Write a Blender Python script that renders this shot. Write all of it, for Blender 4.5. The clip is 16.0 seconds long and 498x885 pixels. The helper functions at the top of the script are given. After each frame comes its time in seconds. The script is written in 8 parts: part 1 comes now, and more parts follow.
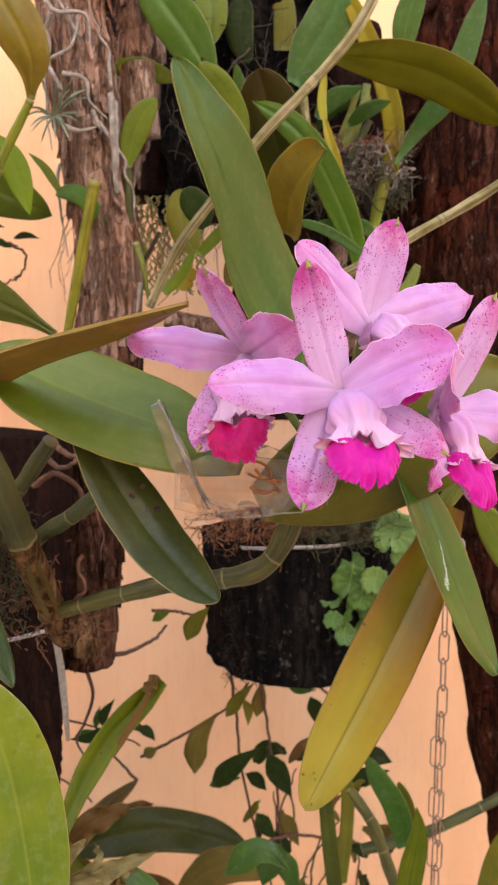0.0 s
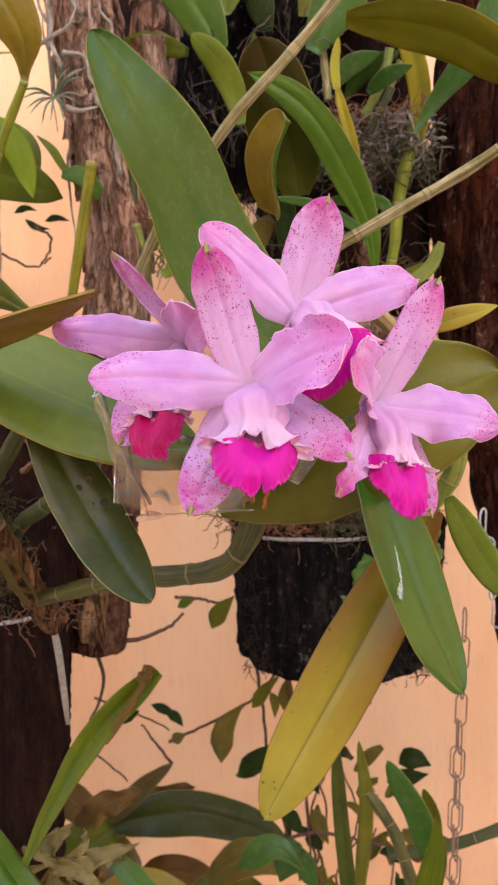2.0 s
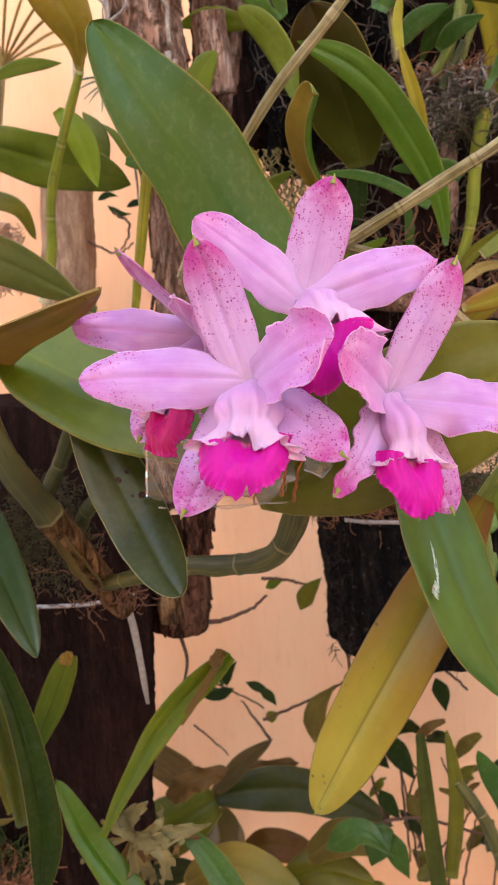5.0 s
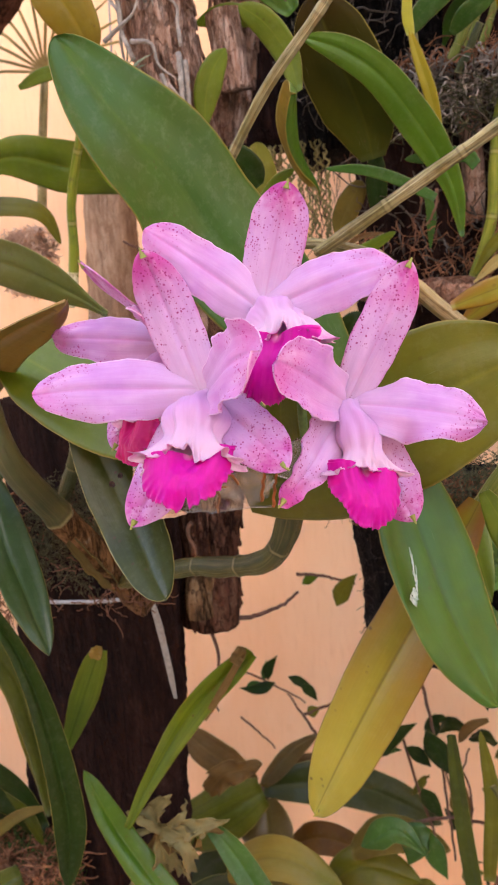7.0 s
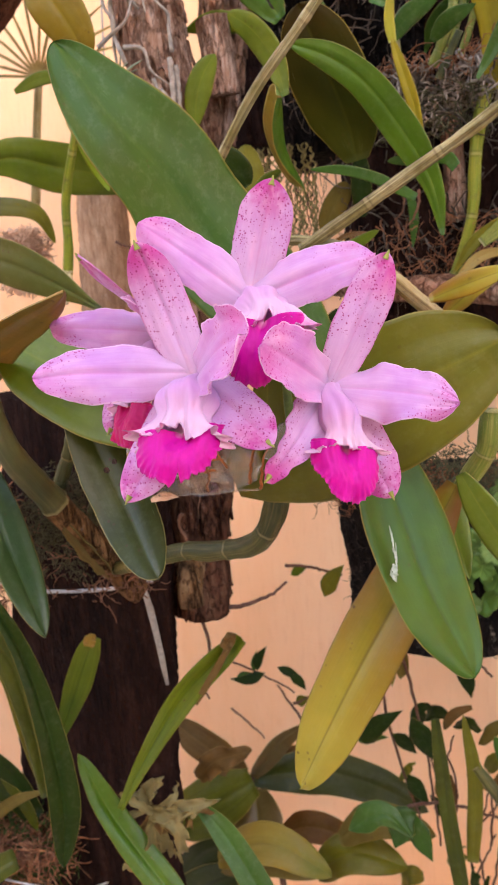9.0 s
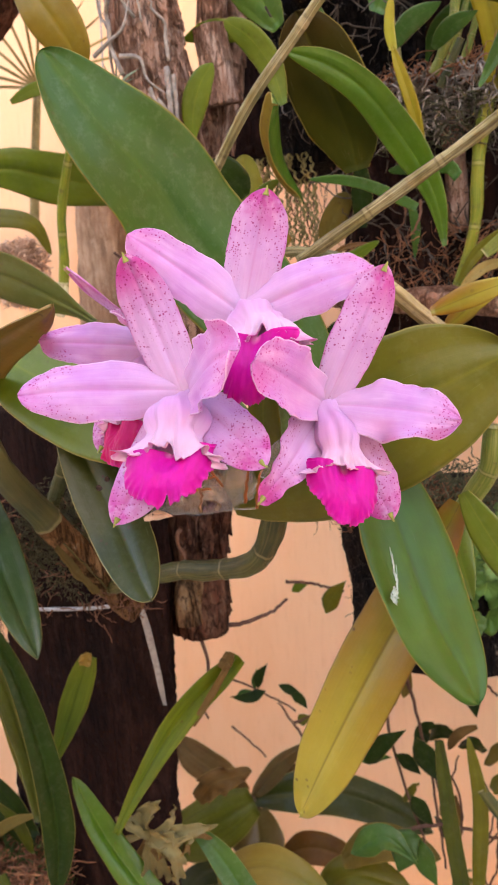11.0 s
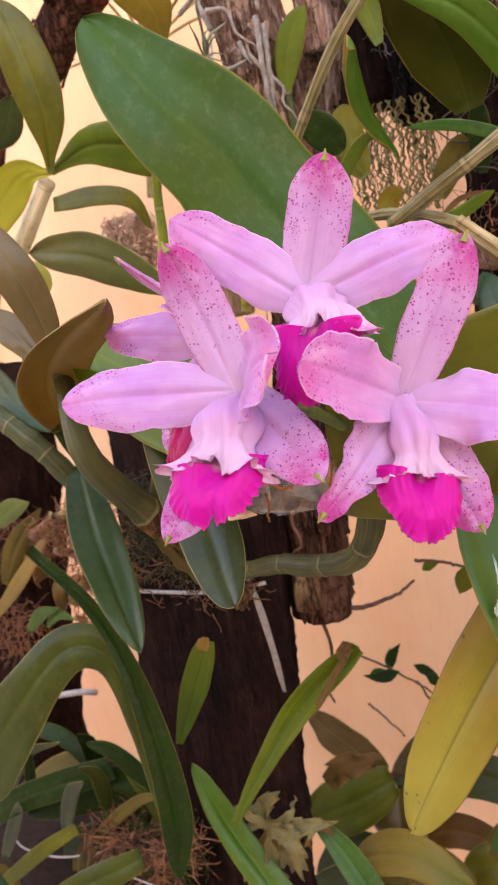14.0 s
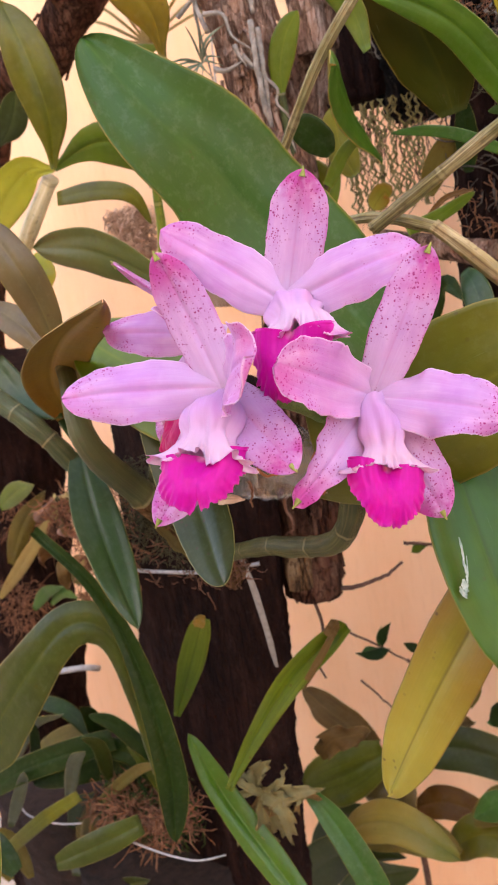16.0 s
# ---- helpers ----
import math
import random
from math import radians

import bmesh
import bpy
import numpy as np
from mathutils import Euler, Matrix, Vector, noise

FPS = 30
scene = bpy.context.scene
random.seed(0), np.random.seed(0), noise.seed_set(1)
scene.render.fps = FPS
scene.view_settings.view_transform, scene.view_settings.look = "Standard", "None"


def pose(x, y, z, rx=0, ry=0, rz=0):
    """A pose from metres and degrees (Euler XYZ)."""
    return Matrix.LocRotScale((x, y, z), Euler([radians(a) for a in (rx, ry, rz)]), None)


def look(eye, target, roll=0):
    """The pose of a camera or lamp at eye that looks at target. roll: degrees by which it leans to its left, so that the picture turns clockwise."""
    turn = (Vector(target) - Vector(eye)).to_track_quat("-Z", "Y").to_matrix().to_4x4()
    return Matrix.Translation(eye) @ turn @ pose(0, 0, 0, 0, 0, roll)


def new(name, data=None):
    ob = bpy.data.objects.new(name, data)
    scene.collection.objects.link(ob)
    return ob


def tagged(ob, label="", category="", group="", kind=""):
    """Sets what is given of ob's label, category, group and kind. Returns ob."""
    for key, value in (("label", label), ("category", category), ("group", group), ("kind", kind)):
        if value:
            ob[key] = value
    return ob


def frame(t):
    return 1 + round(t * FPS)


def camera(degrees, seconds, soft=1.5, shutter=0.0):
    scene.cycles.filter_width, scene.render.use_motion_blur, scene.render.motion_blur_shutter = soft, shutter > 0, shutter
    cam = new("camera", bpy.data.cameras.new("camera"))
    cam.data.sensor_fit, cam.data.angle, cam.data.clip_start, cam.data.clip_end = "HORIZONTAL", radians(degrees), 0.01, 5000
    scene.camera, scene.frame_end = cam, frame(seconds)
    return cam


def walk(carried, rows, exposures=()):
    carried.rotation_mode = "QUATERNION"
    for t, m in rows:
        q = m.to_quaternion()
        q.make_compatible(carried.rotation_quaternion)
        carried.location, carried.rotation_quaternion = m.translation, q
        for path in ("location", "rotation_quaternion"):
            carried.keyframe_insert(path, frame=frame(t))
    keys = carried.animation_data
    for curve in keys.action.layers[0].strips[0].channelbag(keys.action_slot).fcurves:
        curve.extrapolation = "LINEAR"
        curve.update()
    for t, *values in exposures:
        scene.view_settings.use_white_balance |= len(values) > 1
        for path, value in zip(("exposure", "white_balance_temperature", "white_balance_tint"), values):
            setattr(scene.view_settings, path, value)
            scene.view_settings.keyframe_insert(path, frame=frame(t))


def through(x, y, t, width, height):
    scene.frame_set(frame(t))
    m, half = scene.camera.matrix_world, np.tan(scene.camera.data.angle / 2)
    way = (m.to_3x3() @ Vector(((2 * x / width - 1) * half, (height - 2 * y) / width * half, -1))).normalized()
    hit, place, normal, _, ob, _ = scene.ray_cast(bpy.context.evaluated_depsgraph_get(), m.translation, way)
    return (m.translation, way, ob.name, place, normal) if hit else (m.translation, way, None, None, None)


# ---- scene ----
cam = camera(32.9, 16.0, soft=1.8)
cam.data.dof.use_dof = True
cam.data.dof.focus_distance, cam.data.dof.aperture_fstop = 0.39, 34.0
METRES, EYE, TILT, LEAN, TURN = 0.45, 1.4, -8.0, 0.0, 0.0
ROWS = [
    (0.0, 0.0, 0.0, 0.0, 0.0, 0.0, 0.0),
    (0.5, 0.0675, 0.0083, 0.0092, 3.2, -0.67, -0.44),
    (1.0, 0.1307, 0.0285, 0.0093, 5.76, -1.16, -0.94),
    (1.5, 0.1963, 0.0716, 0.0094, 7.3, -1.45, -0.97),
    (2.0, 0.2425, 0.0818, 0.0234, 8.73, -1.6, -0.95),
    (2.5, 0.2882, 0.0742, 0.0499, 12.25, -1.99, -0.73),
    (3.0, 0.3322, 0.1062, 0.044, 15.44, -2.28, -0.43),
    (3.5, 0.374, 0.116, 0.0472, 18.26, -2.72, -0.06),
    (6.0, 0.3919, 0.1729, 0.0642, 18.95, -4.54, 1.17),
    (6.5, 0.461, 0.1834, 0.0782, 22.56, -4.61, 1.55),
    (7.0, 0.514, 0.202, 0.0755, 24.72, -4.67, 1.78),
    (7.5, 0.5214, 0.176, 0.071, 26.04, -4.66, 1.86),
    (8.0, 0.526, 0.1713, 0.0572, 26.14, -4.72, 1.93),
    (8.5, 0.5405, 0.1509, 0.0529, 24.14, -4.59, 1.87),
    (11.0, 0.5362, 0.1893, 0.0602, 24.41, -3.64, 1.89),
    (11.5, 0.5539, 0.2036, 0.0585, 26.33, -3.58, 2.12),
    (12.0, 0.5649, 0.2017, 0.0603, 28.5, -3.41, 2.55),
    (12.5, 0.5729, 0.2171, 0.0619, 30.52, -3.42, 2.93),
    (13.0, 0.5839, 0.2593, 0.0716, 32.81, -3.73, 3.67),
    (13.5, 0.5717, 0.3131, 0.0991, 34.19, -5.11, 4.34),
    (14.0, 0.5726, 0.3274, 0.099, 35.01, -6.31, 4.76),
    (14.5, 0.5843, 0.3169, 0.1058, 35.38, -7.0, 4.84),
    (15.0, 0.6064, 0.2963, 0.112, 35.42, -7.26, 4.7),
    (15.5, 0.6279, 0.2837, 0.1169, 35.36, -7.34, 4.56),
    (16.0, 0.6345, 0.2814, 0.1161, 35.43, -7.51, 4.53),
]
walk(cam, [(t, pose(0, 0, EYE, TILT, LEAN, TURN) @ pose(METRES * x, METRES * y, METRES * z, 90 + pitch, roll, yaw)) for t, x, y, z, yaw, pitch, roll in ROWS],
     exposures=((0.0, 3.12, 7800, 20), (3.5, 3.03, 7600, 23), (7.0, 3.06, 7350, 23), (11.0, 3.15, 7450, 22), (13.0, 3.06, 7400, 23), (16.0, 3.06, 7250, 22)))
SKY, SUN, SUN_WIDE = 0.133, 1.4, 0.55

# ---- light ----
world = bpy.data.worlds.new("sky")
scene.world = world
world.use_nodes = True
wn = world.node_tree
sky = wn.nodes.new("ShaderNodeTexSky")
sky.sky_type = "NISHITA"
sky.sun_disc = False
sky.dust_density = 1.5
SUN_UP, SUN_TURN = 27.0, 168.0
sky.sun_elevation, sky.sun_rotation = radians(SUN_UP), radians(SUN_TURN)
wn.nodes["Background"].inputs["Strength"].default_value = SKY
wn.links.new(sky.outputs["Color"], wn.nodes["Background"].inputs["Color"])
lamp = bpy.data.lights.new("sun", "SUN")
lamp.energy, lamp.angle, lamp.color = SUN, radians(SUN_WIDE), (1.0, 0.97, 0.94)
sun_ob = new("sun", lamp)
a = radians(SUN_TURN)
way = Vector((math.sin(a) * math.cos(radians(SUN_UP)), math.cos(a) * math.cos(radians(SUN_UP)), math.sin(radians(SUN_UP))))
sun_ob.matrix_basis = look(way * 10 + Vector((0, 0.6, 1.3)), (0, 0.6, 1.3))


# ---- materials ----
def lin(h):
    """Linear colour from a hex code."""
    v = [int(h[i:i + 2], 16) / 255 for i in (0, 2, 4)]
    return tuple(x / 12.92 if x <= 0.04045 else ((x + 0.055) / 1.055) ** 2.4 for x in v) + (1.0,)


class Nodes:
    """A small writer of node trees."""

    def __init__(self, name):
        self.mat = bpy.data.materials.new(name)
        self.mat.use_nodes = True
        self.tree = self.mat.node_tree
        self.bsdf = self.tree.nodes["Principled BSDF"]
        self.out = self.tree.nodes["Material Output"]

    def add(self, kind, **sets):
        n = self.tree.nodes.new(kind)
        for k, v in sets.items():
            if k in n.inputs:
                if hasattr(v, "is_linked"):
                    self.tree.links.new(v, n.inputs[k])
                else:
                    n.inputs[k].default_value = v
        return n

    def link(self, a, b):
        self.tree.links.new(a, b)

    def coords(self, scale=(1, 1, 1), uv=False):
        tc = self.add("ShaderNodeTexCoord")
        mp = self.add("ShaderNodeMapping")
        mp.inputs["Scale"].default_value = scale
        self.link(tc.outputs["UV" if uv else "Object"], mp.inputs["Vector"])
        return mp.outputs["Vector"]

    def noise(self, vec, scale, detail=4.0, rough=0.6):
        n = self.add("ShaderNodeTexNoise", Vector=vec, Scale=scale, Detail=detail, Roughness=rough)
        return n.outputs["Fac"]

    def ramp(self, fac, stops, smooth=False):
        r = self.add("ShaderNodeValToRGB", Fac=fac)
        e = r.color_ramp.elements
        while len(e) < len(stops):
            e.new(0.5)
        for k, (p, c) in zip(e, stops):
            k.position, k.color = p, (c if len(c) == 4 else (*c, 1.0))
        if smooth:
            r.color_ramp.interpolation = "EASE"
        return r.outputs["Color"]

    def grey(self, fac, *stops):
        return self.ramp(fac, [(p, (v, v, v, 1.0)) for p, v in stops])

    def mix(self, fac, a, b, how="MIX"):
        m = self.tree.nodes.new("ShaderNodeMix")
        m.data_type, m.blend_type = "RGBA", how
        for sock, v in ((m.inputs[0], fac), (m.inputs[6], a), (m.inputs[7], b)):
            if hasattr(v, "is_linked"):
                self.link(v, sock)
            else:
                sock.default_value = v
        return m.outputs[2]

    def maths(self, op, a, b=0.0):
        m = self.tree.nodes.new("ShaderNodeMath")
        m.operation = op
        for sock, v in ((m.inputs[0], a), (m.inputs[1], b)):
            if hasattr(v, "is_linked"):
                self.link(v, sock)
            else:
                sock.default_value = v
        return m.outputs[0]

    def uv(self):
        s = self.add("ShaderNodeSeparateXYZ")
        tc = self.add("ShaderNodeTexCoord")
        self.link(tc.outputs["UV"], s.inputs[0])
        return s.outputs["X"], s.outputs["Y"]

    def rand(self):
        return self.add("ShaderNodeObjectInfo").outputs["Random"]

    def bump(self, height, strength, dist=0.002):
        b = self.add("ShaderNodeBump", Height=height, Strength=strength, Distance=dist)
        self.link(b.outputs["Normal"], self.bsdf.inputs["Normal"])
        return b

    def finish(self, colour, rough, spec=0.5, through=None, amount=0.0, sheen=0.0):
        b = self.bsdf
        for sock, v in ((b.inputs["Base Color"], colour), (b.inputs["Roughness"], rough)):
            if hasattr(v, "is_linked"):
                self.link(v, sock)
            else:
                sock.default_value = v
        b.inputs["Specular IOR Level"].default_value = spec
        b.inputs["Sheen Weight"].default_value = sheen
        if amount:
            t = self.add("ShaderNodeBsdfTranslucent")
            if hasattr(through, "is_linked"):
                self.link(through, t.inputs["Color"])
            else:
                t.inputs["Color"].default_value = through
            mx = self.add("ShaderNodeMixShader", Fac=amount)
            self.link(b.outputs[0], mx.inputs[1])
            self.link(t.outputs[0], mx.inputs[2])
            self.link(mx.outputs[0], self.out.inputs["Surface"])
        return self.mat


def leaf_material(name, c1, c2, rib, rough=0.36, tip=None, spots=0.25, amount=0.12, edge="8a7a3a", dust=0.04, gloss=0.34, vein=0.07, rib_mix=0.35, foot=None, scratch=0.16):
    n = Nodes(name)
    u, v = n.uv()
    vec = n.coords()
    uvv = n.coords((1, 1, 1), uv=True)
    big = n.noise(vec, 22.0, 3.0)
    c1, c2, rib = [(x * 0.96, y * 0.95, z * 0.54, 1.0) for x, y, z, _ in (lin(c) for c in (c1, c2, rib))]
    col = n.mix(n.grey(big, (0.35, 0.0), (0.68, 1.0)), c1, c2)
    col = n.mix(n.grey(n.noise(n.coords((3, 2, 1), uv=True), 1.6, 3.0), (0.4, 0.0), (0.75, 0.3)), col, tuple(x * 0.6 for x in c1[:3]) + (1.0,))
    # paler or duller zones from one leaf to the next
    col = n.mix(n.maths("MULTIPLY", n.rand(), 0.35), col, c2)
    if tip:
        col = n.mix(n.maths("MULTIPLY", n.grey(v, (0.35, 0.0), (1.0, 1.0)), n.grey(big, (0.2, 0.4), (0.7, 1.0))), col, lin(tip))
    if foot:
        col = n.mix(n.maths("MULTIPLY", n.grey(v, (0.1, 1.0), (0.85, 0.0)), n.grey(n.maths("ADD", n.maths("MULTIPLY", n.maths("ABSOLUTE", n.maths("SUBTRACT", u, 0.6)), 1.6), n.maths("MULTIPLY", big, 0.3)), (0.2, 0.0), (0.8, 1.0))), col, lin(foot))
    # lengthwise veins
    veins = n.noise(n.coords((34, 1.2, 1), uv=True), 1.0, 2.0)
    col = n.mix(n.grey(veins, (0.4, 0.0), (0.75, vein)), col, rib)
    mid = n.maths("ABSOLUTE", n.maths("SUBTRACT", u, 0.5))
    # the halves turn more olive towards the margin, unevenly
    away = n.maths("ADD", n.maths("MULTIPLY", mid, 1.6), n.maths("MULTIPLY", n.noise(n.coords((1.5, 2.5, 1), uv=True), 1.3, 3.0), 0.7))
    col = n.mix(n.grey(away, (0.55, 0.0), (1.05, 0.14)), col, (min(1, c1[0] * 1.5 + 0.012), c1[1] * 1.02, c1[2] * 0.6, 1.0))
    col = n.mix(n.grey(mid, (0.0, rib_mix), (0.01, rib_mix * 0.6), (0.028, 0.0)), col, rib)
    # worn margin
    col = n.mix(n.grey(mid, (0.483, 0.0), (0.497, 0.8)), col, lin(edge))
    # brown specks and scratches
    vo = n.add("ShaderNodeTexVoronoi", Vector=vec, Scale=140.0)
    patch = n.grey(n.noise(vec, 35.0, 2.0), (0.52, 0.0), (0.66, 1.0))
    speck = n.maths("MULTIPLY", n.grey(vo.outputs["Distance"], (0.12, 1.0), (0.2, 0.0)), patch)
    col = n.mix(n.maths("MULTIPLY", speck, spots), col, lin("4a3018"))
    dusty = n.grey(n.noise(vec, 160.0, 5.0, 0.7), (0.5, 0.0), (0.8, dust))
    col = n.mix(dusty, col, lin("c9c8b0"))
    # faint scratches along the blade
    cuts = n.noise(n.coords((90, 5, 1), uv=True), 1.0, 2.0)
    cuts = n.maths("MULTIPLY", n.grey(cuts, (0.68, 0.0), (0.74, 1.0)), n.grey(n.noise(vec, 28.0, 2.0), (0.5, 0.0), (0.65, scratch)))
    col = n.mix(cuts, col, lin("b8c0a4"))
    fine = n.noise(vec, 420.0, 3.0)
    broad = n.noise(vec, 60.0, 2.0)
    n.bump(n.maths("ADD", n.maths("MULTIPLY", broad, 2.2), n.maths("ADD", n.maths("MULTIPLY", veins, 0.4), n.maths("MULTIPLY", fine, 0.35))), 0.25, 0.0009)
    rgh = n.maths("ADD", n.maths("MULTIPLY", big, 0.26), rough - 0.16)
    return n.finish(col, rgh, gloss * 1.25, col, amount)


def petal_material(name, base, tone, blush, spot, amount=0.3, density=1.0, shift=0.0):
    n = Nodes(name)
    u, v = n.uv()
    vec = n.coords()
    big = n.noise(vec, 55.0, 4.0)
    col = n.mix(n.grey(big, (0.32, 0.0), (0.68, 1.0)), lin(base), lin(tone))
    # paler towards the claw
    col = n.mix(n.grey(v, (0.0, 0.5), (0.5, 0.0)), col, lin("f6e4ee"))
    # fine branching veins along the petal
    bend = n.noise(n.coords((6, 3, 1), uv=True), 1.0, 2.0)
    tc = n.add("ShaderNodeTexCoord")
    sh = n.add("ShaderNodeCombineXYZ", X=n.maths("MULTIPLY", bend, 0.045))
    vm = n.add("ShaderNodeVectorMath")
    n.link(tc.outputs["UV"], vm.inputs[0])
    n.link(sh.outputs[0], vm.inputs[1])
    mp = n.add("ShaderNodeMapping", Vector=vm.outputs[0])
    mp.inputs["Scale"].default_value = (30, 1.6, 1)
    veins = n.noise(mp.outputs[0], 1.0, 4.0, 0.65)
    col = n.mix(n.grey(veins, (0.5, 0.0), (0.75, 0.07)), col, lin(blush))
    col = n.mix(n.grey(veins, (0.28, 0.1), (0.48, 0.0)), col, lin("faeef8"))
    mid = n.maths("ABSOLUTE", n.maths("SUBTRACT", u, 0.5))
    col = n.mix(n.grey(mid, (0.0, 0.16), (0.03, 0.0)), col, lin(blush))
    # uneven pale and rosy washes
    wash = n.noise(n.coords((2.2, 1.2, 1), uv=True), 1.4, 3.0)
    col = n.mix(n.grey(wash, (0.5, 0.0), (0.75, 0.35)), col, lin("f3dcec"))
    # blush at tip and margin
    rim = n.maths("MAXIMUM", n.grey(v, (0.84 - 0.18 * density, 0.0), (0.9, 1.0)), n.grey(mid, (0.45, 0.0), (0.5, 0.6)))
    rim = n.maths("MULTIPLY", rim, n.grey(n.noise(vec, 75.0, 4.0), (0.36, 0.15), (0.56, 1.0)))
    col = n.mix(n.maths("MULTIPLY", rim, 0.66 * density), col, lin(blush))
    if density < 1.0:
        # thin pale rim
        col = n.mix(n.grey(mid, (0.472, 0.0), (0.494, 0.5)), col, lin("f4e6f0"))
    # purple freckles, thick towards the tip and down the margins
    f = None
    warp = n.add("ShaderNodeTexNoise", Vector=vec, Scale=260.0, Detail=2.0)
    wv = n.add("ShaderNodeVectorMath")
    wv.operation = "MULTIPLY_ADD"
    n.link(warp.outputs["Color"], wv.inputs[0])
    wv.inputs[1].default_value = (0.0018, 0.0018, 0.0018)
    n.link(vec, wv.inputs[2])
    for scale, size in ((310.0, 0.21), (470.0, 0.27), (760.0, 0.30)):
        vo = n.add("ShaderNodeTexVoronoi", Vector=wv.outputs[0], Scale=scale)
        dot = n.grey(vo.outputs["Distance"], (size - 0.14, 1.0), (size + 0.02, 0.0))
        pick = n.grey(vo.outputs["Color"], (0.43, 0.0), (0.5, 1.0))
        dot = n.maths("MULTIPLY", dot, pick)
        f = dot if f is None else n.maths("MAXIMUM", f, dot)
    zone = n.maths("ADD", n.grey(v, (0.3, 0.0), (1.0, 0.85)), n.grey(mid, (0.2, 0.0), (0.5, 0.4)))
    zone = n.grey(n.maths("ADD", n.maths("ADD", zone, shift), n.maths("MULTIPLY", n.maths("SUBTRACT", n.noise(vec, 80.0, 2.0), 0.5), 1.7)), (0.24, 0.0), (0.56, 1.0))
    col = n.mix(n.maths("MULTIPLY", n.maths("MULTIPLY", f, zone), 0.94), col, lin(spot))
    fine = n.noise(vec, 900.0, 2.0)
    n.bump(n.maths("ADD", n.maths("ADD", n.maths("MULTIPLY", veins, 1.4), n.maths("MULTIPLY", fine, 0.4)), n.maths("MULTIPLY", big, 1.2)), 0.26, 0.0007)
    return n.finish(col, 0.4, 0.4, col, amount, 0.15)


def bark_material(name, dark, mid, pale, rust, lichen="9a9484", split=1.0, relief=1.0):
    n = Nodes(name)
    vec = n.coords((1, 1, 0.22))
    a = n.noise(vec, 75.0, 9.0, 0.75)
    b = n.noise(n.coords(), 14.0, 4.0)
    col = n.ramp(a, [(0.32, lin(dark)), (0.5, lin(mid)), (0.7, lin(pale))])
    col = n.mix(n.grey(b, (0.48, 0.0), (0.68, 0.7)), col, lin(rust))
    lich = n.grey(n.noise(n.coords(), 95.0, 5.0, 0.7), (0.6, 0.0), (0.72, 0.5))
    col = n.mix(lich, col, lin(lichen))
    # long dark fissures between the plates
    c = n.maths("ABSOLUTE", n.maths("SUBTRACT", n.noise(n.coords((1, 1, 0.16)), 52.0, 5.0, 0.6), 0.5))
    d = n.maths("ABSOLUTE", n.maths("SUBTRACT", n.noise(n.coords((1, 1, 0.5)), 110.0, 4.0, 0.6), 0.5))
    crack = n.maths("MINIMUM", n.grey(c, (0.0, 0.0), (0.045, 1.0)), n.grey(d, (0.0, 0.35), (0.03, 1.0)))
    col = n.mix(n.maths("MULTIPLY", n.maths("SUBTRACT", 1.0, crack), split), col, lin(dark))
    fine = n.noise(n.coords((1, 1, 0.4)), 300.0, 6.0, 0.7)
    n.bump(n.maths("ADD", n.maths("ADD", a, crack), n.maths("MULTIPLY", fine, 0.5)), relief, 0.006)
    return n.finish(col, 0.92, 0.06)


def cane_material(name, c1, c2, streak, rough=0.5, start=0.48):
    n = Nodes(name)
    u, v = n.uv()
    vec = n.coords()
    st = n.noise(n.coords((22, 0.7, 1), uv=True), 1.0, 5.0, 0.65)
    big = n.noise(vec, 30.0, 3.0)
    col = n.mix(n.grey(big, (0.38, 0.0), (0.64, 1.0)), lin(c1), lin(c2))
    col = n.mix(n.grey(st, (start, 0.0), (start + 0.18, 0.8)), col, lin(streak))
    dirt = n.grey(n.noise(vec, 150.0, 5.0, 0.7), (0.55, 0.0), (0.72, 0.6))
    col = n.mix(dirt, col, lin("4a3a26"))
    ring = n.maths("ABSOLUTE", n.maths("SUBTRACT", n.maths("FRACT", v), 0.5))
    col = n.mix(n.grey(ring, (0.44, 0.0), (0.462, 0.4), (0.475, 0.0)), col, lin("3a2c1a"))
    col = n.mix(n.grey(ring, (0.472, 0.0), (0.485, 0.42)), col, lin("9a8e66"))
    n.bump(st, 0.6, 0.0015)
    return n.finish(col, rough, 0.3)


def plain(name, c1, c2, scale=60.0, rough=0.8, relief=0.4, dist=0.002, spec=0.3, amount=0.0, metal=0.0):
    n = Nodes(name)
    vec = n.coords()
    a = n.noise(vec, scale, 6.0, 0.65)
    col = n.mix(n.grey(a, (0.35, 0.0), (0.68, 1.0)), lin(c1), lin(c2))
    b = n.noise(vec, scale * 7, 4.0)
    col = n.mix(n.grey(b, (0.4, 0.0), (0.75, 0.35)), col, lin(c1))
    n.bump(n.maths("ADD", a, b), relief, dist)
    n.bsdf.inputs["Metallic"].default_value = metal
    return n.finish(col, rough, spec, col, amount)


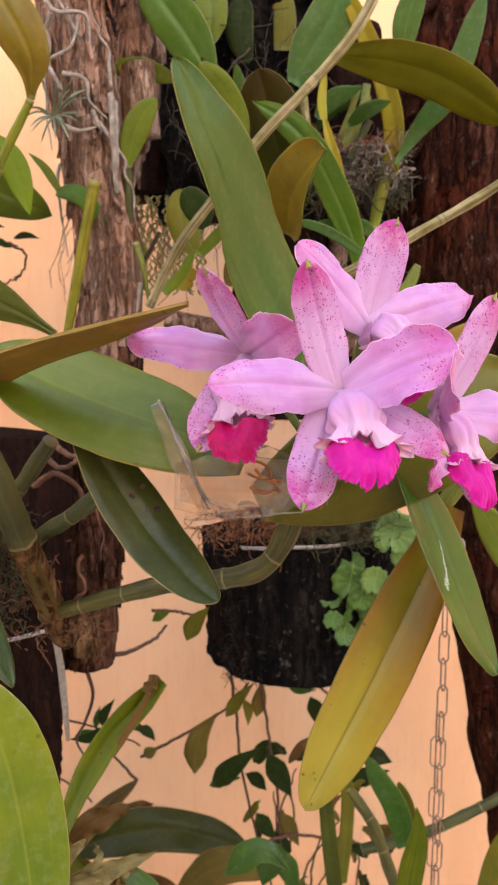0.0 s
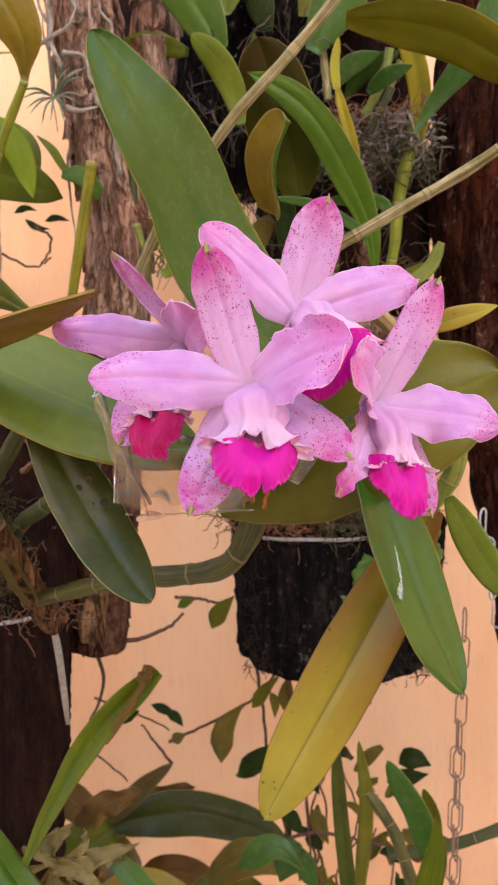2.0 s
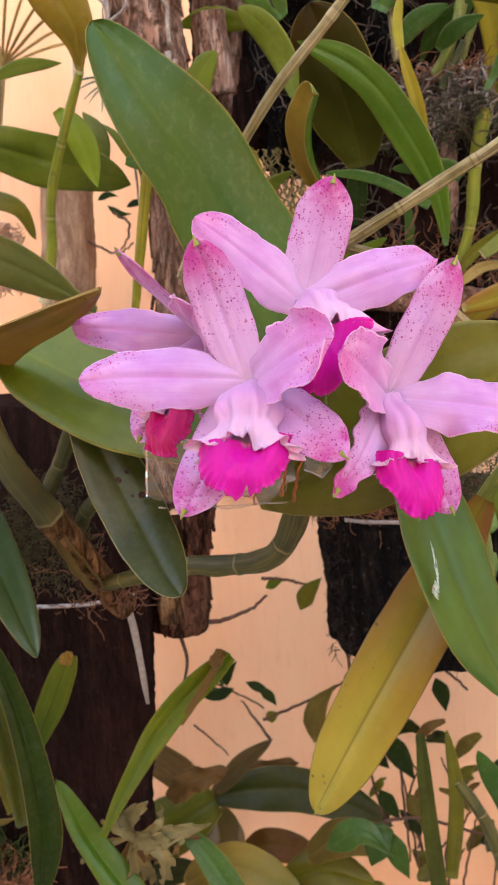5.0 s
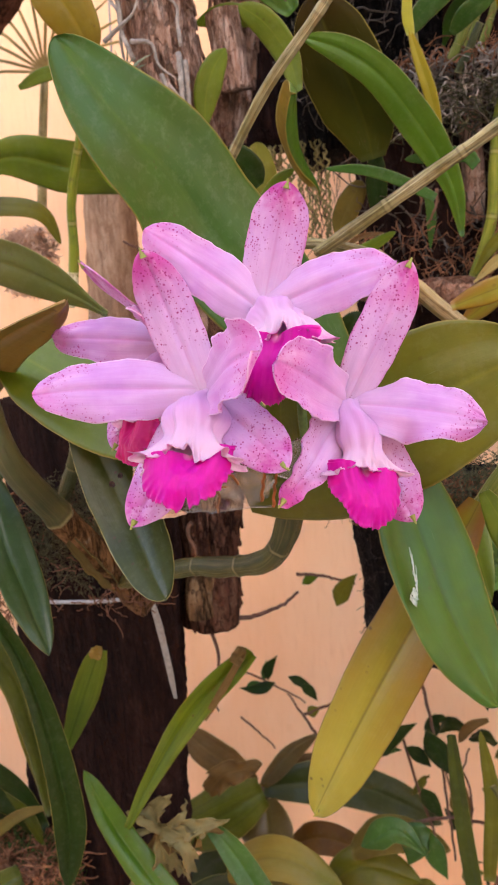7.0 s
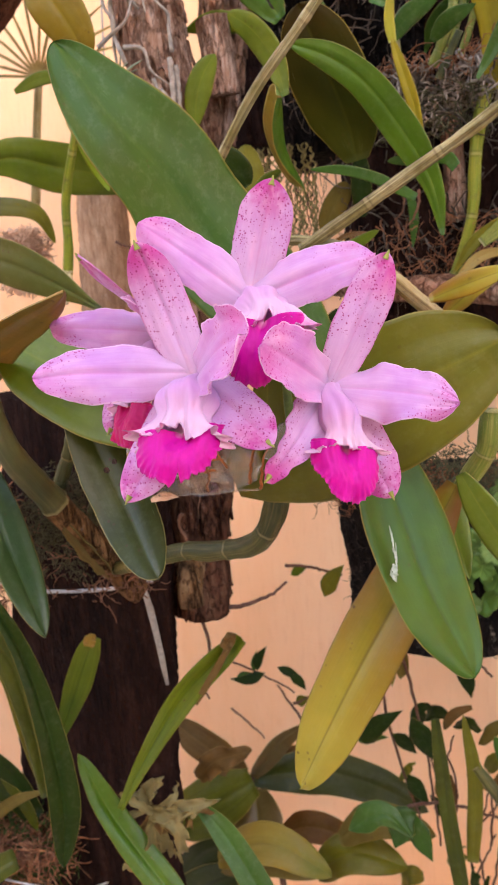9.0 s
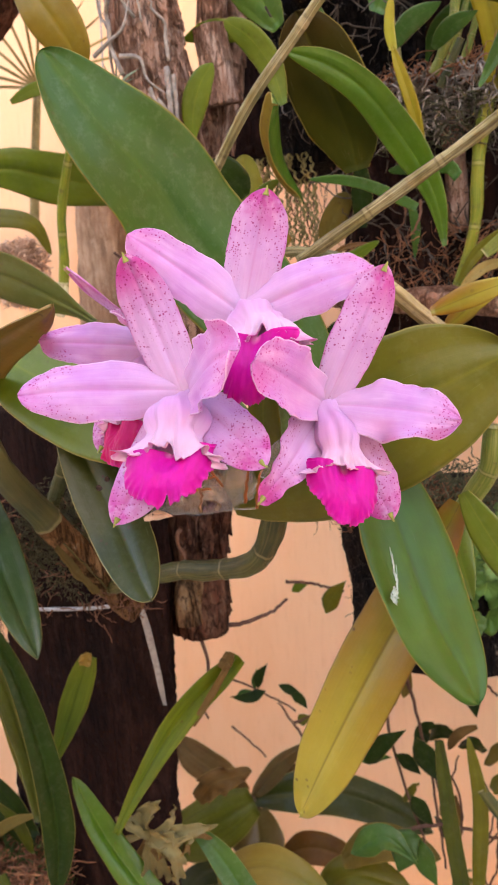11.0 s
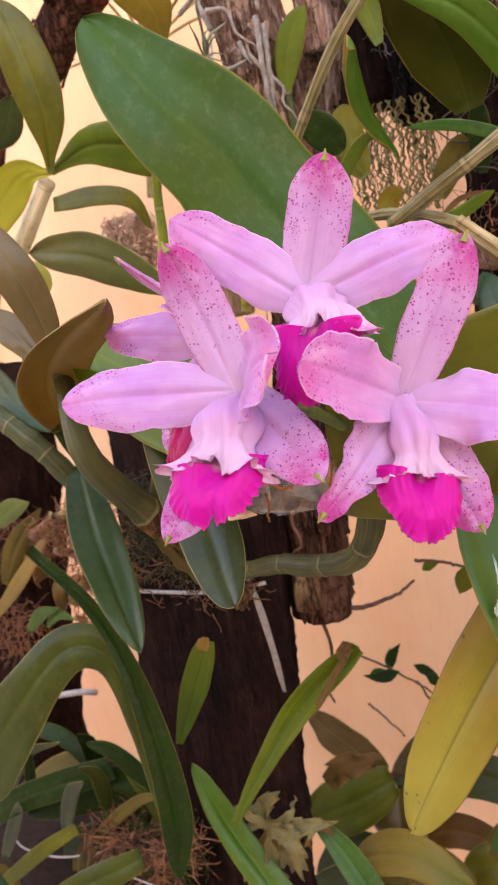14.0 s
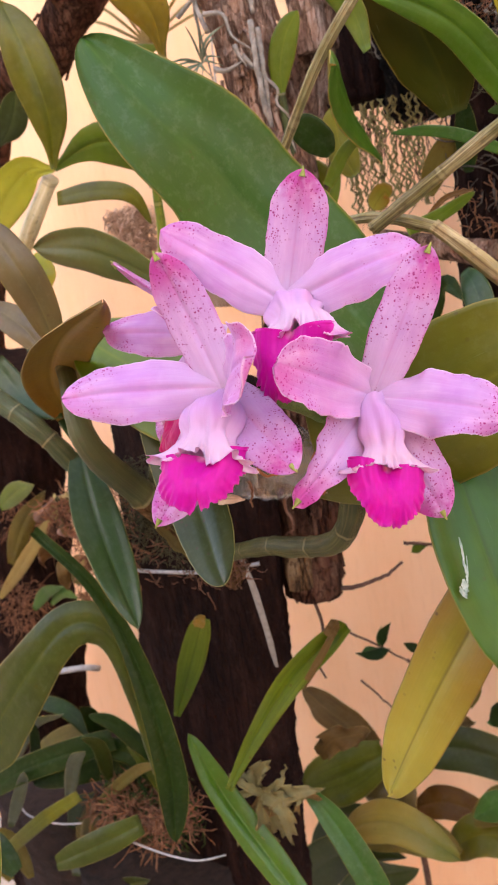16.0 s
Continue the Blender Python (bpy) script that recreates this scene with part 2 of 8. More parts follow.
def tube_material(name="lip_tube", flush=0.6):
    n = Nodes(name)
    u, v = n.uv()
    vec = n.coords()
    veins = n.noise(n.coords((40, 1.6, 1), uv=True), 1.0, 4.0)
    col = n.mix(n.grey(veins, (0.4, 0.0), (0.75, 0.3)), lin("d29eca"), lin("c67cb4"))
    col = n.mix(n.grey(v, (0.0, 0.4), (0.3, 0.0)), col, lin("dcbcd8"))
    col = n.mix(n.grey(v, (0.5, 0.0), (0.85, 0.75)), col, lin("dcbcc8"))
    edge = n.maths("MULTIPLY", n.grey(v, (0.9, 0.0), (1.0, 1.0)), n.grey(n.noise(vec, 110.0, 3.0), (0.62 - flush * 0.25, 0.0), (0.7 - flush * 0.12, 1.0)))
    col = n.mix(n.maths("MULTIPLY", edge, flush), col, lin("cf2f9a"))
    n.bump(n.maths("ADD", veins, n.noise(vec, 140.0, 3.0)), 0.3, 0.0007)
    return n.finish(col, 0.45, 0.35, col, 0.3, 0.15)


M = {}
M["leaf"] = leaf_material("leaf_green", "264a18", "325a1e", "547034", 0.44, rib_mix=0.15, gloss=0.22, dust=0.07, scratch=0.4)
M["leaf_olive"] = leaf_material("leaf_olive", "4e5010", "666618", "7c7828", 0.45, gloss=0.22, amount=0.18)
M["leaf_moss"] = leaf_material("leaf_moss", "323c0c", "434d12", "585e22", 0.45, gloss=0.2, amount=0.18)
M["leaf_dull"] = leaf_material("leaf_dull", "3c4618", "4e5622", "686c3a", 0.45, spots=0.7, gloss=0.2, tip="5c5424", rib_mix=0.15)
M["leaf_b"] = leaf_material("leaf_yellow_green", "475c10", "5c7018", "80842e", 0.42, rib_mix=0.3, gloss=0.28)
M["leaf_dark"] = leaf_material("leaf_dark", "2a3614", "3c451e", "5a5e36", 0.4, spots=0.8, edge="a89a5a", gloss=0.24, rib_mix=0.2)
# dark olive underside, with the shade over the leaf put into its colour
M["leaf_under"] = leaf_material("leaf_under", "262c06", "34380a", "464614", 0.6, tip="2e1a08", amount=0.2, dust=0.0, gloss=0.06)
M["leaf_backlit"] = leaf_material("leaf_backlit", "48480a", "5a560c", "68621a", 0.6, amount=0.3, dust=0.0, gloss=0.06, vein=0.03)
M["leaf_brown"] = leaf_material("leaf_brown", "5a3a1a", "6e4e24", "7c6030", 0.5, spots=0.5, gloss=0.2)
# yellow-green leaf, brightened so that the colour includes direct sun
M["leaf_yellow"] = leaf_material("leaf_yellow", "84861c", "a2a22c", "aaa048", 0.42, tip="a89e38", amount=0.2)
M["leaf_gold"] = leaf_material("leaf_gold", "74701a", "988a26", "64581a", 0.42, tip="a89c3a", spots=0.9, amount=0.2, rib_mix=0.7, edge="6a4a1c", vein=0.12, foot="8a5a18")
M["leaf_amber"] = leaf_material("leaf_amber", "66560c", "7e6c10", "8e7c22", 0.45, amount=0.25, gloss=0.25, spots=0.5)
M["leaf_blue"] = leaf_material("leaf_blue", "243c24", "304a2c", "486042", 0.36, spots=0.3, gloss=0.26)
M["leaf_cut"] = leaf_material("leaf_cut", "3c520e", "4c6214", "2c3c12", 0.5, tip="66701e", spots=0.6, vein=0.6, gloss=0.14, dust=0.0)
M["leaf_bright"] = leaf_material("leaf_bright", "305212", "406618", "5c7a2c", 0.42, amount=0.2, gloss=0.22)
# leaf_deep and leaf_shade carry the low planting's shade in their colours
M["leaf_deep"] = leaf_material("leaf_deep", "18290a", "22360f", "30441a", 0.5, gloss=0.1)
M["leaf_shade"] = leaf_material("leaf_shade", "544a24", "6c6036", "7a6e48", 0.5, spots=0.7, gloss=0.12)
M["leaf_wilt"] = leaf_material("leaf_wilt", "4a5c0c", "606e12", "2a380e", 0.5, spots=0.9, vein=0.75, gloss=0.14, dust=0.0)
M["leaf_fresh"] = leaf_material("leaf_fresh", "2c5016", "3a6020", "2e4610", 0.4, rib_mix=0.6, gloss=0.2, dust=0.01)
M["leaf_mottle"] = leaf_material("leaf_mottle", "4e6a18", "7c8628", "90944a", 0.42, spots=0.5, dust=0.12, gloss=0.25)
M["leaf_glow"] = leaf_material("leaf_glow", "36580a", "446810", "60781c", 0.4, amount=0.2, gloss=0.25)
M["leaf_tan"] = leaf_material("leaf_tan", "74562a", "8c7038", "9a7a44", 0.5, spots=0.6, gloss=0.2, vein=0.25)
M["leaf_bract"] = leaf_material("leaf_bract", "4c3622", "6a523a", "7c644a", 0.7, spots=0.6, gloss=0.1, vein=0.4)
M["leaf_dry"] = leaf_material("leaf_dry", "7a6544", "98845a", "b09e78", 0.7, spots=0.6, amount=0.1, vein=0.4)
M["leaf_yolive"] = leaf_material("leaf_yellow_olive", "7a7010", "988a1c", "968a30", 0.45, amount=0.25, gloss=0.2)
M["cane_pale"] = cane_material("cane_pale", "b8a878", "d0c294", "e4dab8", 0.4)
M["coir"] = bark_material("coir", "7c604c", "a68a70", "c8b096", "94745a", "c0b4a4", 0.5, 0.7)
M["straw"] = plain("straw", "c69c7e", "e0c0a2", 200.0, 0.9)
M["leaf_pleat"] = leaf_material("leaf_pleat", "4c5212", "62641c", "3c3c14", 0.5, spots=0.5, gloss=0.18, vein=0.6)
M["leaf_tan_green"] = leaf_material("leaf_tan_green", "7a6a34", "8c7a42", "5a5428", 0.5, tip="4a5a1c", spots=0.5, gloss=0.18, vein=0.3)
# lighter green: sunlight on the leaf is put into the colour
M["leaf_pale"] = leaf_material("leaf_pale", "4c6216", "66762a", "80863e", 0.5, amount=0.3, gloss=0.2)
M["leaf_lime"] = leaf_material("leaf_lime", "587410", "6c8418", "7a8c30", 0.45, amount=0.22, gloss=0.16)
M["leaf_mauve"] = leaf_material("leaf_mauve", "54452c", "675838", "7a6c4a", 0.45, spots=0.5, amount=0.1)
M["leaf_cream"] = leaf_material("leaf_cream", "625a42", "7c725a", "8c846c", 0.85, spots=0.5)
M["petal"] = petal_material("petal", "cb90c9", "d6a4d2", "cc2c98", "a80870", shift=-0.34, amount=0.4, density=0.6)
M["petal_warm"] = petal_material("petal_warm", "cc84c6", "d698cc", "cc3094", "b40c7c", shift=-0.18, amount=0.34, density=0.7)
M["sepal"] = petal_material("sepal", "ca96c9", "d5a9d1", "c0188a", "980464", density=1.3, shift=0.1, amount=0.36)
M["tube"] = tube_material()
M["tube_flush"] = tube_material("lip_tube_flushed", 0.8)
M["tip"] = plain("tip_green", "7a8238", "98944a", 300.0, 0.6)
M["bark"] = bark_material("bark", "52382a", "a27e68", "cfb6a2", "a06c50", "b0a898", 0.7)
# dark red-brown bark; the shade on the lower log is put into its colour
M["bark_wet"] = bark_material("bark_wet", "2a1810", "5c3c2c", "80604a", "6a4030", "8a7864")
M["bark_red"] = bark_material("bark_red", "1f0e08", "402014", "624032", "5a2818")
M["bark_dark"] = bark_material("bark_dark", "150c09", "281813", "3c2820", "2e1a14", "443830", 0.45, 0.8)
M["fern"] = bark_material("fern_fibre", "0c0a09", "1a1614", "3a332c", "1e1712")
M["cane"] = cane_material("cane", "363a18", "4a4c20", "6a6238", 0.42)
M["cane_dry"] = cane_material("cane_dry", "807846", "b2a678", "42301a", 0.6, 0.42)
M["cane_straw"] = cane_material("cane_straw", "96804e", "b8a476", "5a4022", 0.7, 0.42)
M["cane_gold"] = cane_material("cane_gold", "6a6c10", "86801c", "5a3c14", 0.5)
M["cane_lime"] = cane_material("cane_lime", "5a6a14", "747a1c", "8c8430", 0.5)
M["tie"] = plain("tie_strip", "7c766c", "9a948a", 200.0, 0.6, 0.1)
M["root_dull"] = plain("root_dull", "3a3228", "62584c", 120.0, 0.85)
M["cane_mid"] = cane_material("cane_mid", "34381a", "464822", "565434", 0.55)
M["leaf_sheath"] = leaf_material("sheath", "4a4030", "665a44", "786c54", 0.8, spots=0.6, gloss=0.1, vein=0.4)
M["cut_wood"] = bark_material("cut_wood", "3a2818", "7a5c3c", "a48460", "6a4a30")
M["cane_old"] = cane_material("cane_old", "3a2e1e", "4c3e28", "5e5038", 0.7)
M["cane_green"] = cane_material("cane_green", "566420", "6a7428", "8f8a48")
M["cane_dark"] = cane_material("cane_dark", "343c1e", "444c26", "5e603c")
M["root"] = plain("root", "746a5e", "a69c8e", 120.0, 0.8)
M["root_brown"] = plain("root_brown", "5a3a24", "86604a", 120.0, 0.85)
M["fibre"] = plain("fibre", "1d1713", "3b2f27", 120.0, 0.9)
M["moss"] = plain("moss", "3a3c24", "5e583c", 200.0, 0.95)
M["moss_green"] = plain("moss_green", "2c3a14", "4a5a22", 200.0, 0.95)
M["litter"] = plain("litter", "5e3c26", "a87450", 120.0, 0.9)
M["soil"] = plain("soil", "211711", "402d22", 70.0, 0.95, 0.8, 0.01)
M["root_rust"] = plain("root_rust", "8a4a20", "b06a38", 150.0, 0.8)
M["net"] = plain("root_net", "665e34", "94885a", 150.0, 0.85)
M["twig"] = plain("twig", "4a3226", "6e5040", 150.0, 0.85)
M["stem_green"] = plain("stem_green", "4f5a2c", "6d7a3c", 120.0, 0.6)
M["wire"] = plain("wire", "8f8c86", "b4b1aa", 200.0, 0.4, 0.1)
M["chain"] = plain("chain", "6b4a3a", "a08470", 400.0, 0.5, 0.3, 0.0006, 0.5, metal=0.4)
M["anther"] = plain("anther", "e8c8c8", "f0dcd0", 200.0, 0.6)
M["succulent"] = leaf_material("succulent", "2c5018", "487028", "7fa060", 0.5, spots=0.2)
M["pelargonium"] = leaf_material("pelargonium", "4a6c40", "64864e", "88a070", 0.6, spots=0.2)
M["scar"] = plain("scar", "7d927c", "c4ccc0", 300.0, 0.7)
M["spot"] = plain("spot", "1c100a", "4e301e", 500.0, 0.7)
# pale tone chosen for the light it bounces up
M["paving"] = plain("paving", "aea492", "c4baa6", 12.0, 0.85)
M["till"] = plain("tillandsia", "626e54", "828c74", 200.0, 0.7)


def lip_material(name="lip", deep="b8007c", mid="ce0496", bright="e012a8"):
    n = Nodes(name)
    u, v = n.uv()
    vec = n.coords()
    veins = n.noise(n.coords((16, 3, 1), uv=True), 1.0, 3.0)
    col = n.mix(n.grey(veins, (0.3, 0.35), (0.75, 0.9)), lin(deep), lin(mid))
    col = n.mix(n.grey(n.noise(vec, 150.0, 4.0), (0.45, 0.0), (0.72, 0.25)), col, lin(bright))
    col = n.mix(n.grey(v, (0.93, 0.0), (1.0, 0.3)), col, lin("e850bc"))
    col = n.mix(n.grey(v, (0.0, 0.8), (0.14, 0.0)), col, lin("f0b4d4"))
    n.bump(n.maths("ADD", veins, n.noise(vec, 420.0, 3.0)), 0.16, 0.0007)
    return n.finish(col, 0.5, 0.22, col, 0.25, 0.05)


def wall_material():
    n = Nodes("wall_paint")
    vec = n.coords()
    a = n.noise(n.coords((1, 1, 0.25)), 7.0, 5.0)
    col = n.mix(n.grey(a, (0.3, 0.0), (0.7, 1.0)), lin("f0b888"), lin("f5c89c"))
    b = n.noise(n.coords((3, 3, 0.5)), 40.0, 6.0, 0.7)
    col = n.mix(n.grey(b, (0.52, 0.0), (0.75, 0.35)), col, lin("d8a078"))
    col = n.mix(n.grey(n.noise(vec, 120.0, 4.0), (0.6, 0.0), (0.75, 0.25)), col, lin("f0d0b4"))
    n.bump(n.maths("ADD", n.noise(vec, 180.0, 5.0, 0.7), b), 0.35, 0.003)
    return n.finish(col, 0.8, 0.25)


def plastic_material():
    n = Nodes("clear_plastic")
    g = n.add("ShaderNodeBsdfGlossy", Roughness=0.08)
    t = n.add("ShaderNodeBsdfTransparent", Color=(0.93, 0.9, 0.86, 1))
    f = n.add("ShaderNodeFresnel", IOR=1.45)
    k = n.maths("ADD", n.maths("MULTIPLY", f.outputs[0], 0.8), n.grey(n.noise(n.coords(), 90.0, 4.0), (0.55, 0.02), (0.85, 0.16)))
    b = n.add("ShaderNodeBump", Height=n.noise(n.coords(), 28.0, 2.0), Strength=0.4, Distance=0.004)
    n.link(b.outputs[0], g.inputs["Normal"])
    mx = n.add("ShaderNodeMixShader", Fac=k)
    n.link(t.outputs[0], mx.inputs[1])
    n.link(g.outputs[0], mx.inputs[2])
    d = n.add("ShaderNodeBsdfDiffuse", Color=(0.8, 0.72, 0.62, 1))
    haze = n.grey(n.noise(n.coords(), 60.0, 4.0), (0.42, 0.01), (0.75, 0.12))
    m2 = n.add("ShaderNodeMixShader", Fac=haze)
    n.link(mx.outputs[0], m2.inputs[1])
    n.link(d.outputs[0], m2.inputs[2])
    n.link(m2.outputs[0], n.out.inputs["Surface"])
    return n.mat


# redder copy of the lip: warm light by the plastic put into its colour
M["lip_red"] = lip_material("lip_red", "b0004c", "c40460", "d8147c")
M["lip"], M["wall"], M["plastic"] = lip_material(), wall_material(), plastic_material()


# ---- builders ----
rnd = random.Random(7)


def root(name, at, label, category, group="", kind=""):
    ob = new(name)
    ob.empty_display_size = 0.02
    ob.location = at
    return tagged(ob, label, category, group, kind)


def world_of(ob):
    at = Vector((0, 0, 0))
    while ob:
        at += Vector(ob.location)
        ob = ob.parent
    return at


def mesh_part(name, verts, faces, mats, parent=None, label="", uvs=None, slots=None, smooth=True):
    """A mesh from points in world metres, hung under its parent."""
    off = world_of(parent) if parent else Vector((0, 0, 0))
    me = bpy.data.meshes.new(name)
    me.from_pydata([tuple(Vector(v) - off) for v in verts], [], faces)
    for m in mats if isinstance(mats, (list, tuple)) else [mats]:
        me.materials.append(M[m] if isinstance(m, str) else m)
    if slots:
        me.polygons.foreach_set("material_index", slots)
    if uvs:
        lay = me.uv_layers.new(name="UVMap")
        ids = np.empty(len(me.loops), dtype=np.int32)
        me.loops.foreach_get("vertex_index", ids)
        lay.data.foreach_set("uv", np.array(uvs, dtype=np.float32)[ids].ravel())
    if smooth:
        me.polygons.foreach_set("use_smooth", [True] * len(me.polygons))
    me.update()
    ob = new(name, me)
    if parent:
        ob.parent = parent
    if label:
        ob["label"] = label
    return ob


def spline(pts, n):
    """n + 1 points evenly along a smooth line through pts."""
    p = [Vector(q) for q in pts]
    if len(p) == 2:
        return [p[0].lerp(p[1], i / n) for i in range(n + 1)]
    p = [p[0] * 2 - p[1]] + p + [p[-1] * 2 - p[-2]]
    fine = []
    for i in range(1, len(p) - 2):
        for k in range(24):
            s = k / 24
            a, b, c, d = p[i - 1:i + 3]
            fine.append(0.5 * ((2 * b) + (c - a) * s + (2 * a - 5 * b + 4 * c - d) * s * s + (3 * b - a - 3 * c + d) * s ** 3))
    fine.append(p[-2])
    run = [0.0]
    for a, b in zip(fine, fine[1:]):
        run.append(run[-1] + (b - a).length)
    out, j = [], 0
    for i in range(n + 1):
        want = run[-1] * i / n
        while j < len(run) - 2 and run[j + 1] < want:
            j += 1
        span = max(run[j + 1] - run[j], 1e-9)
        out.append(fine[j].lerp(fine[j + 1], min(1.0, (want - run[j]) / span)))
    return out


def table(rows, u):
    """A smooth, monotone curve through the rows."""
    n = len(rows)
    d = [(rows[k + 1][1] - rows[k][1]) / (rows[k + 1][0] - rows[k][0]) for k in range(n - 1)]
    m = [d[0]] + [0.0 if d[k - 1] * d[k] <= 0 else 2 * d[k - 1] * d[k] / (d[k - 1] + d[k]) for k in range(1, n - 1)] + [d[-1]]
    for k in range(n - 1):
        if u <= rows[k + 1][0] or k == n - 2:
            h = rows[k + 1][0] - rows[k][0]
            s = min(1.0, max(0.0, (u - rows[k][0]) / h))
            return ((2 * s ** 3 - 3 * s * s + 1) * rows[k][1] + (s ** 3 - 2 * s * s + s) * h * m[k]
                    + (3 * s * s - 2 * s ** 3) * rows[k + 1][1] + (s ** 3 - s * s) * h * m[k + 1])


SHAPES = {
    "oblong": ((0, 0.3), (0.12, 0.62), (0.35, 0.95), (0.55, 1.0), (0.78, 0.88), (0.9, 0.64), (0.96, 0.41), (0.99, 0.2), (1, 0.02)),
    "broad": ((0, 0.5), (0.2, 0.86), (0.42, 1.0), (0.65, 0.92), (0.82, 0.72), (0.92, 0.49), (0.97, 0.31), (0.993, 0.15), (1, 0.02)),
    "lance": ((0, 0.35), (0.2, 0.8), (0.45, 1.0), (0.7, 0.8), (0.9, 0.36), (0.98, 0.1), (1, 0.02)),
    "strap": ((0, 0.75), (0.3, 1.0), (0.7, 0.86), (0.9, 0.52), (0.97, 0.26), (1, 0.02)),
    "cut": ((0, 0.7), (0.4, 1.0), (0.8, 0.85), (1, 0.5)),
    "ovate": ((0, 0.06), (0.12, 0.55), (0.32, 1.0), (0.6, 0.78), (0.85, 0.3), (1, 0.02)),
    "petal": ((0, 0.4), (0.15, 0.66), (0.36, 0.96), (0.55, 1.0), (0.76, 0.86), (0.9, 0.6), (0.97, 0.34), (1, 0.06)),
    "curled": ((0, 0.45), (0.22, 0.9), (0.42, 1.0), (0.6, 0.8), (0.75, 0.5), (0.88, 0.4), (0.96, 0.34), (1, 0.08)),
    "arch": ((0, 0.24), (0.25, 0.34), (0.45, 0.56), (0.6, 0.72), (0.78, 0.95), (0.92, 1.0), (1, 0.8)),
    "sepal": ((0, 0.62), (0.2, 0.84), (0.45, 1.0), (0.7, 0.98), (0.84, 0.8), (0.93, 0.52), (0.98, 0.25), (1, 0.05)),
    "flap": ((0, 0.4), (0.2, 0.74), (0.45, 1.0), (0.7, 0.99), (0.86, 0.86), (0.95, 0.6), (0.985, 0.36), (1, 0.12)),
    "lobed": ((0, 0.4), (0.2, 0.82), (0.42, 1.0), (0.58, 0.93), (0.68, 0.78), (0.8, 0.78), (0.91, 0.62), (0.97, 0.36), (1, 0.06)),
    "lobe": ((0, 0.5), (0.4, 0.85), (0.75, 1.0), (0.92, 0.85), (1, 0.5)),
    "blade": ((0, 0.12), (0.15, 0.5), (0.45, 1.0), (0.8, 0.8), (0.93, 0.45), (1, 0.02)),
    "strap_leaf": ((0, 0.35), (0.3, 0.5), (0.6, 0.85), (0.8, 1.0), (0.92, 0.7), (0.98, 0.3), (1, 0.02)),
    "petiole": ((0, 0.14), (0.08, 0.24), (0.3, 0.78), (0.55, 1.0), (0.8, 0.8), (0.93, 0.45), (1, 0.02)),
    "taper": ((0, 0.4), (0.15, 0.75), (0.4, 1.0), (0.7, 0.86), (0.88, 0.55), (0.97, 0.22), (1, 0.03)),
    "wilt": ((0, 0.25), (0.3, 0.7), (0.6, 1.0), (0.85, 0.9), (1, 0.55)),
    "tube": ((0, 0.7), (0.5, 0.85), (1, 1.0)),
}


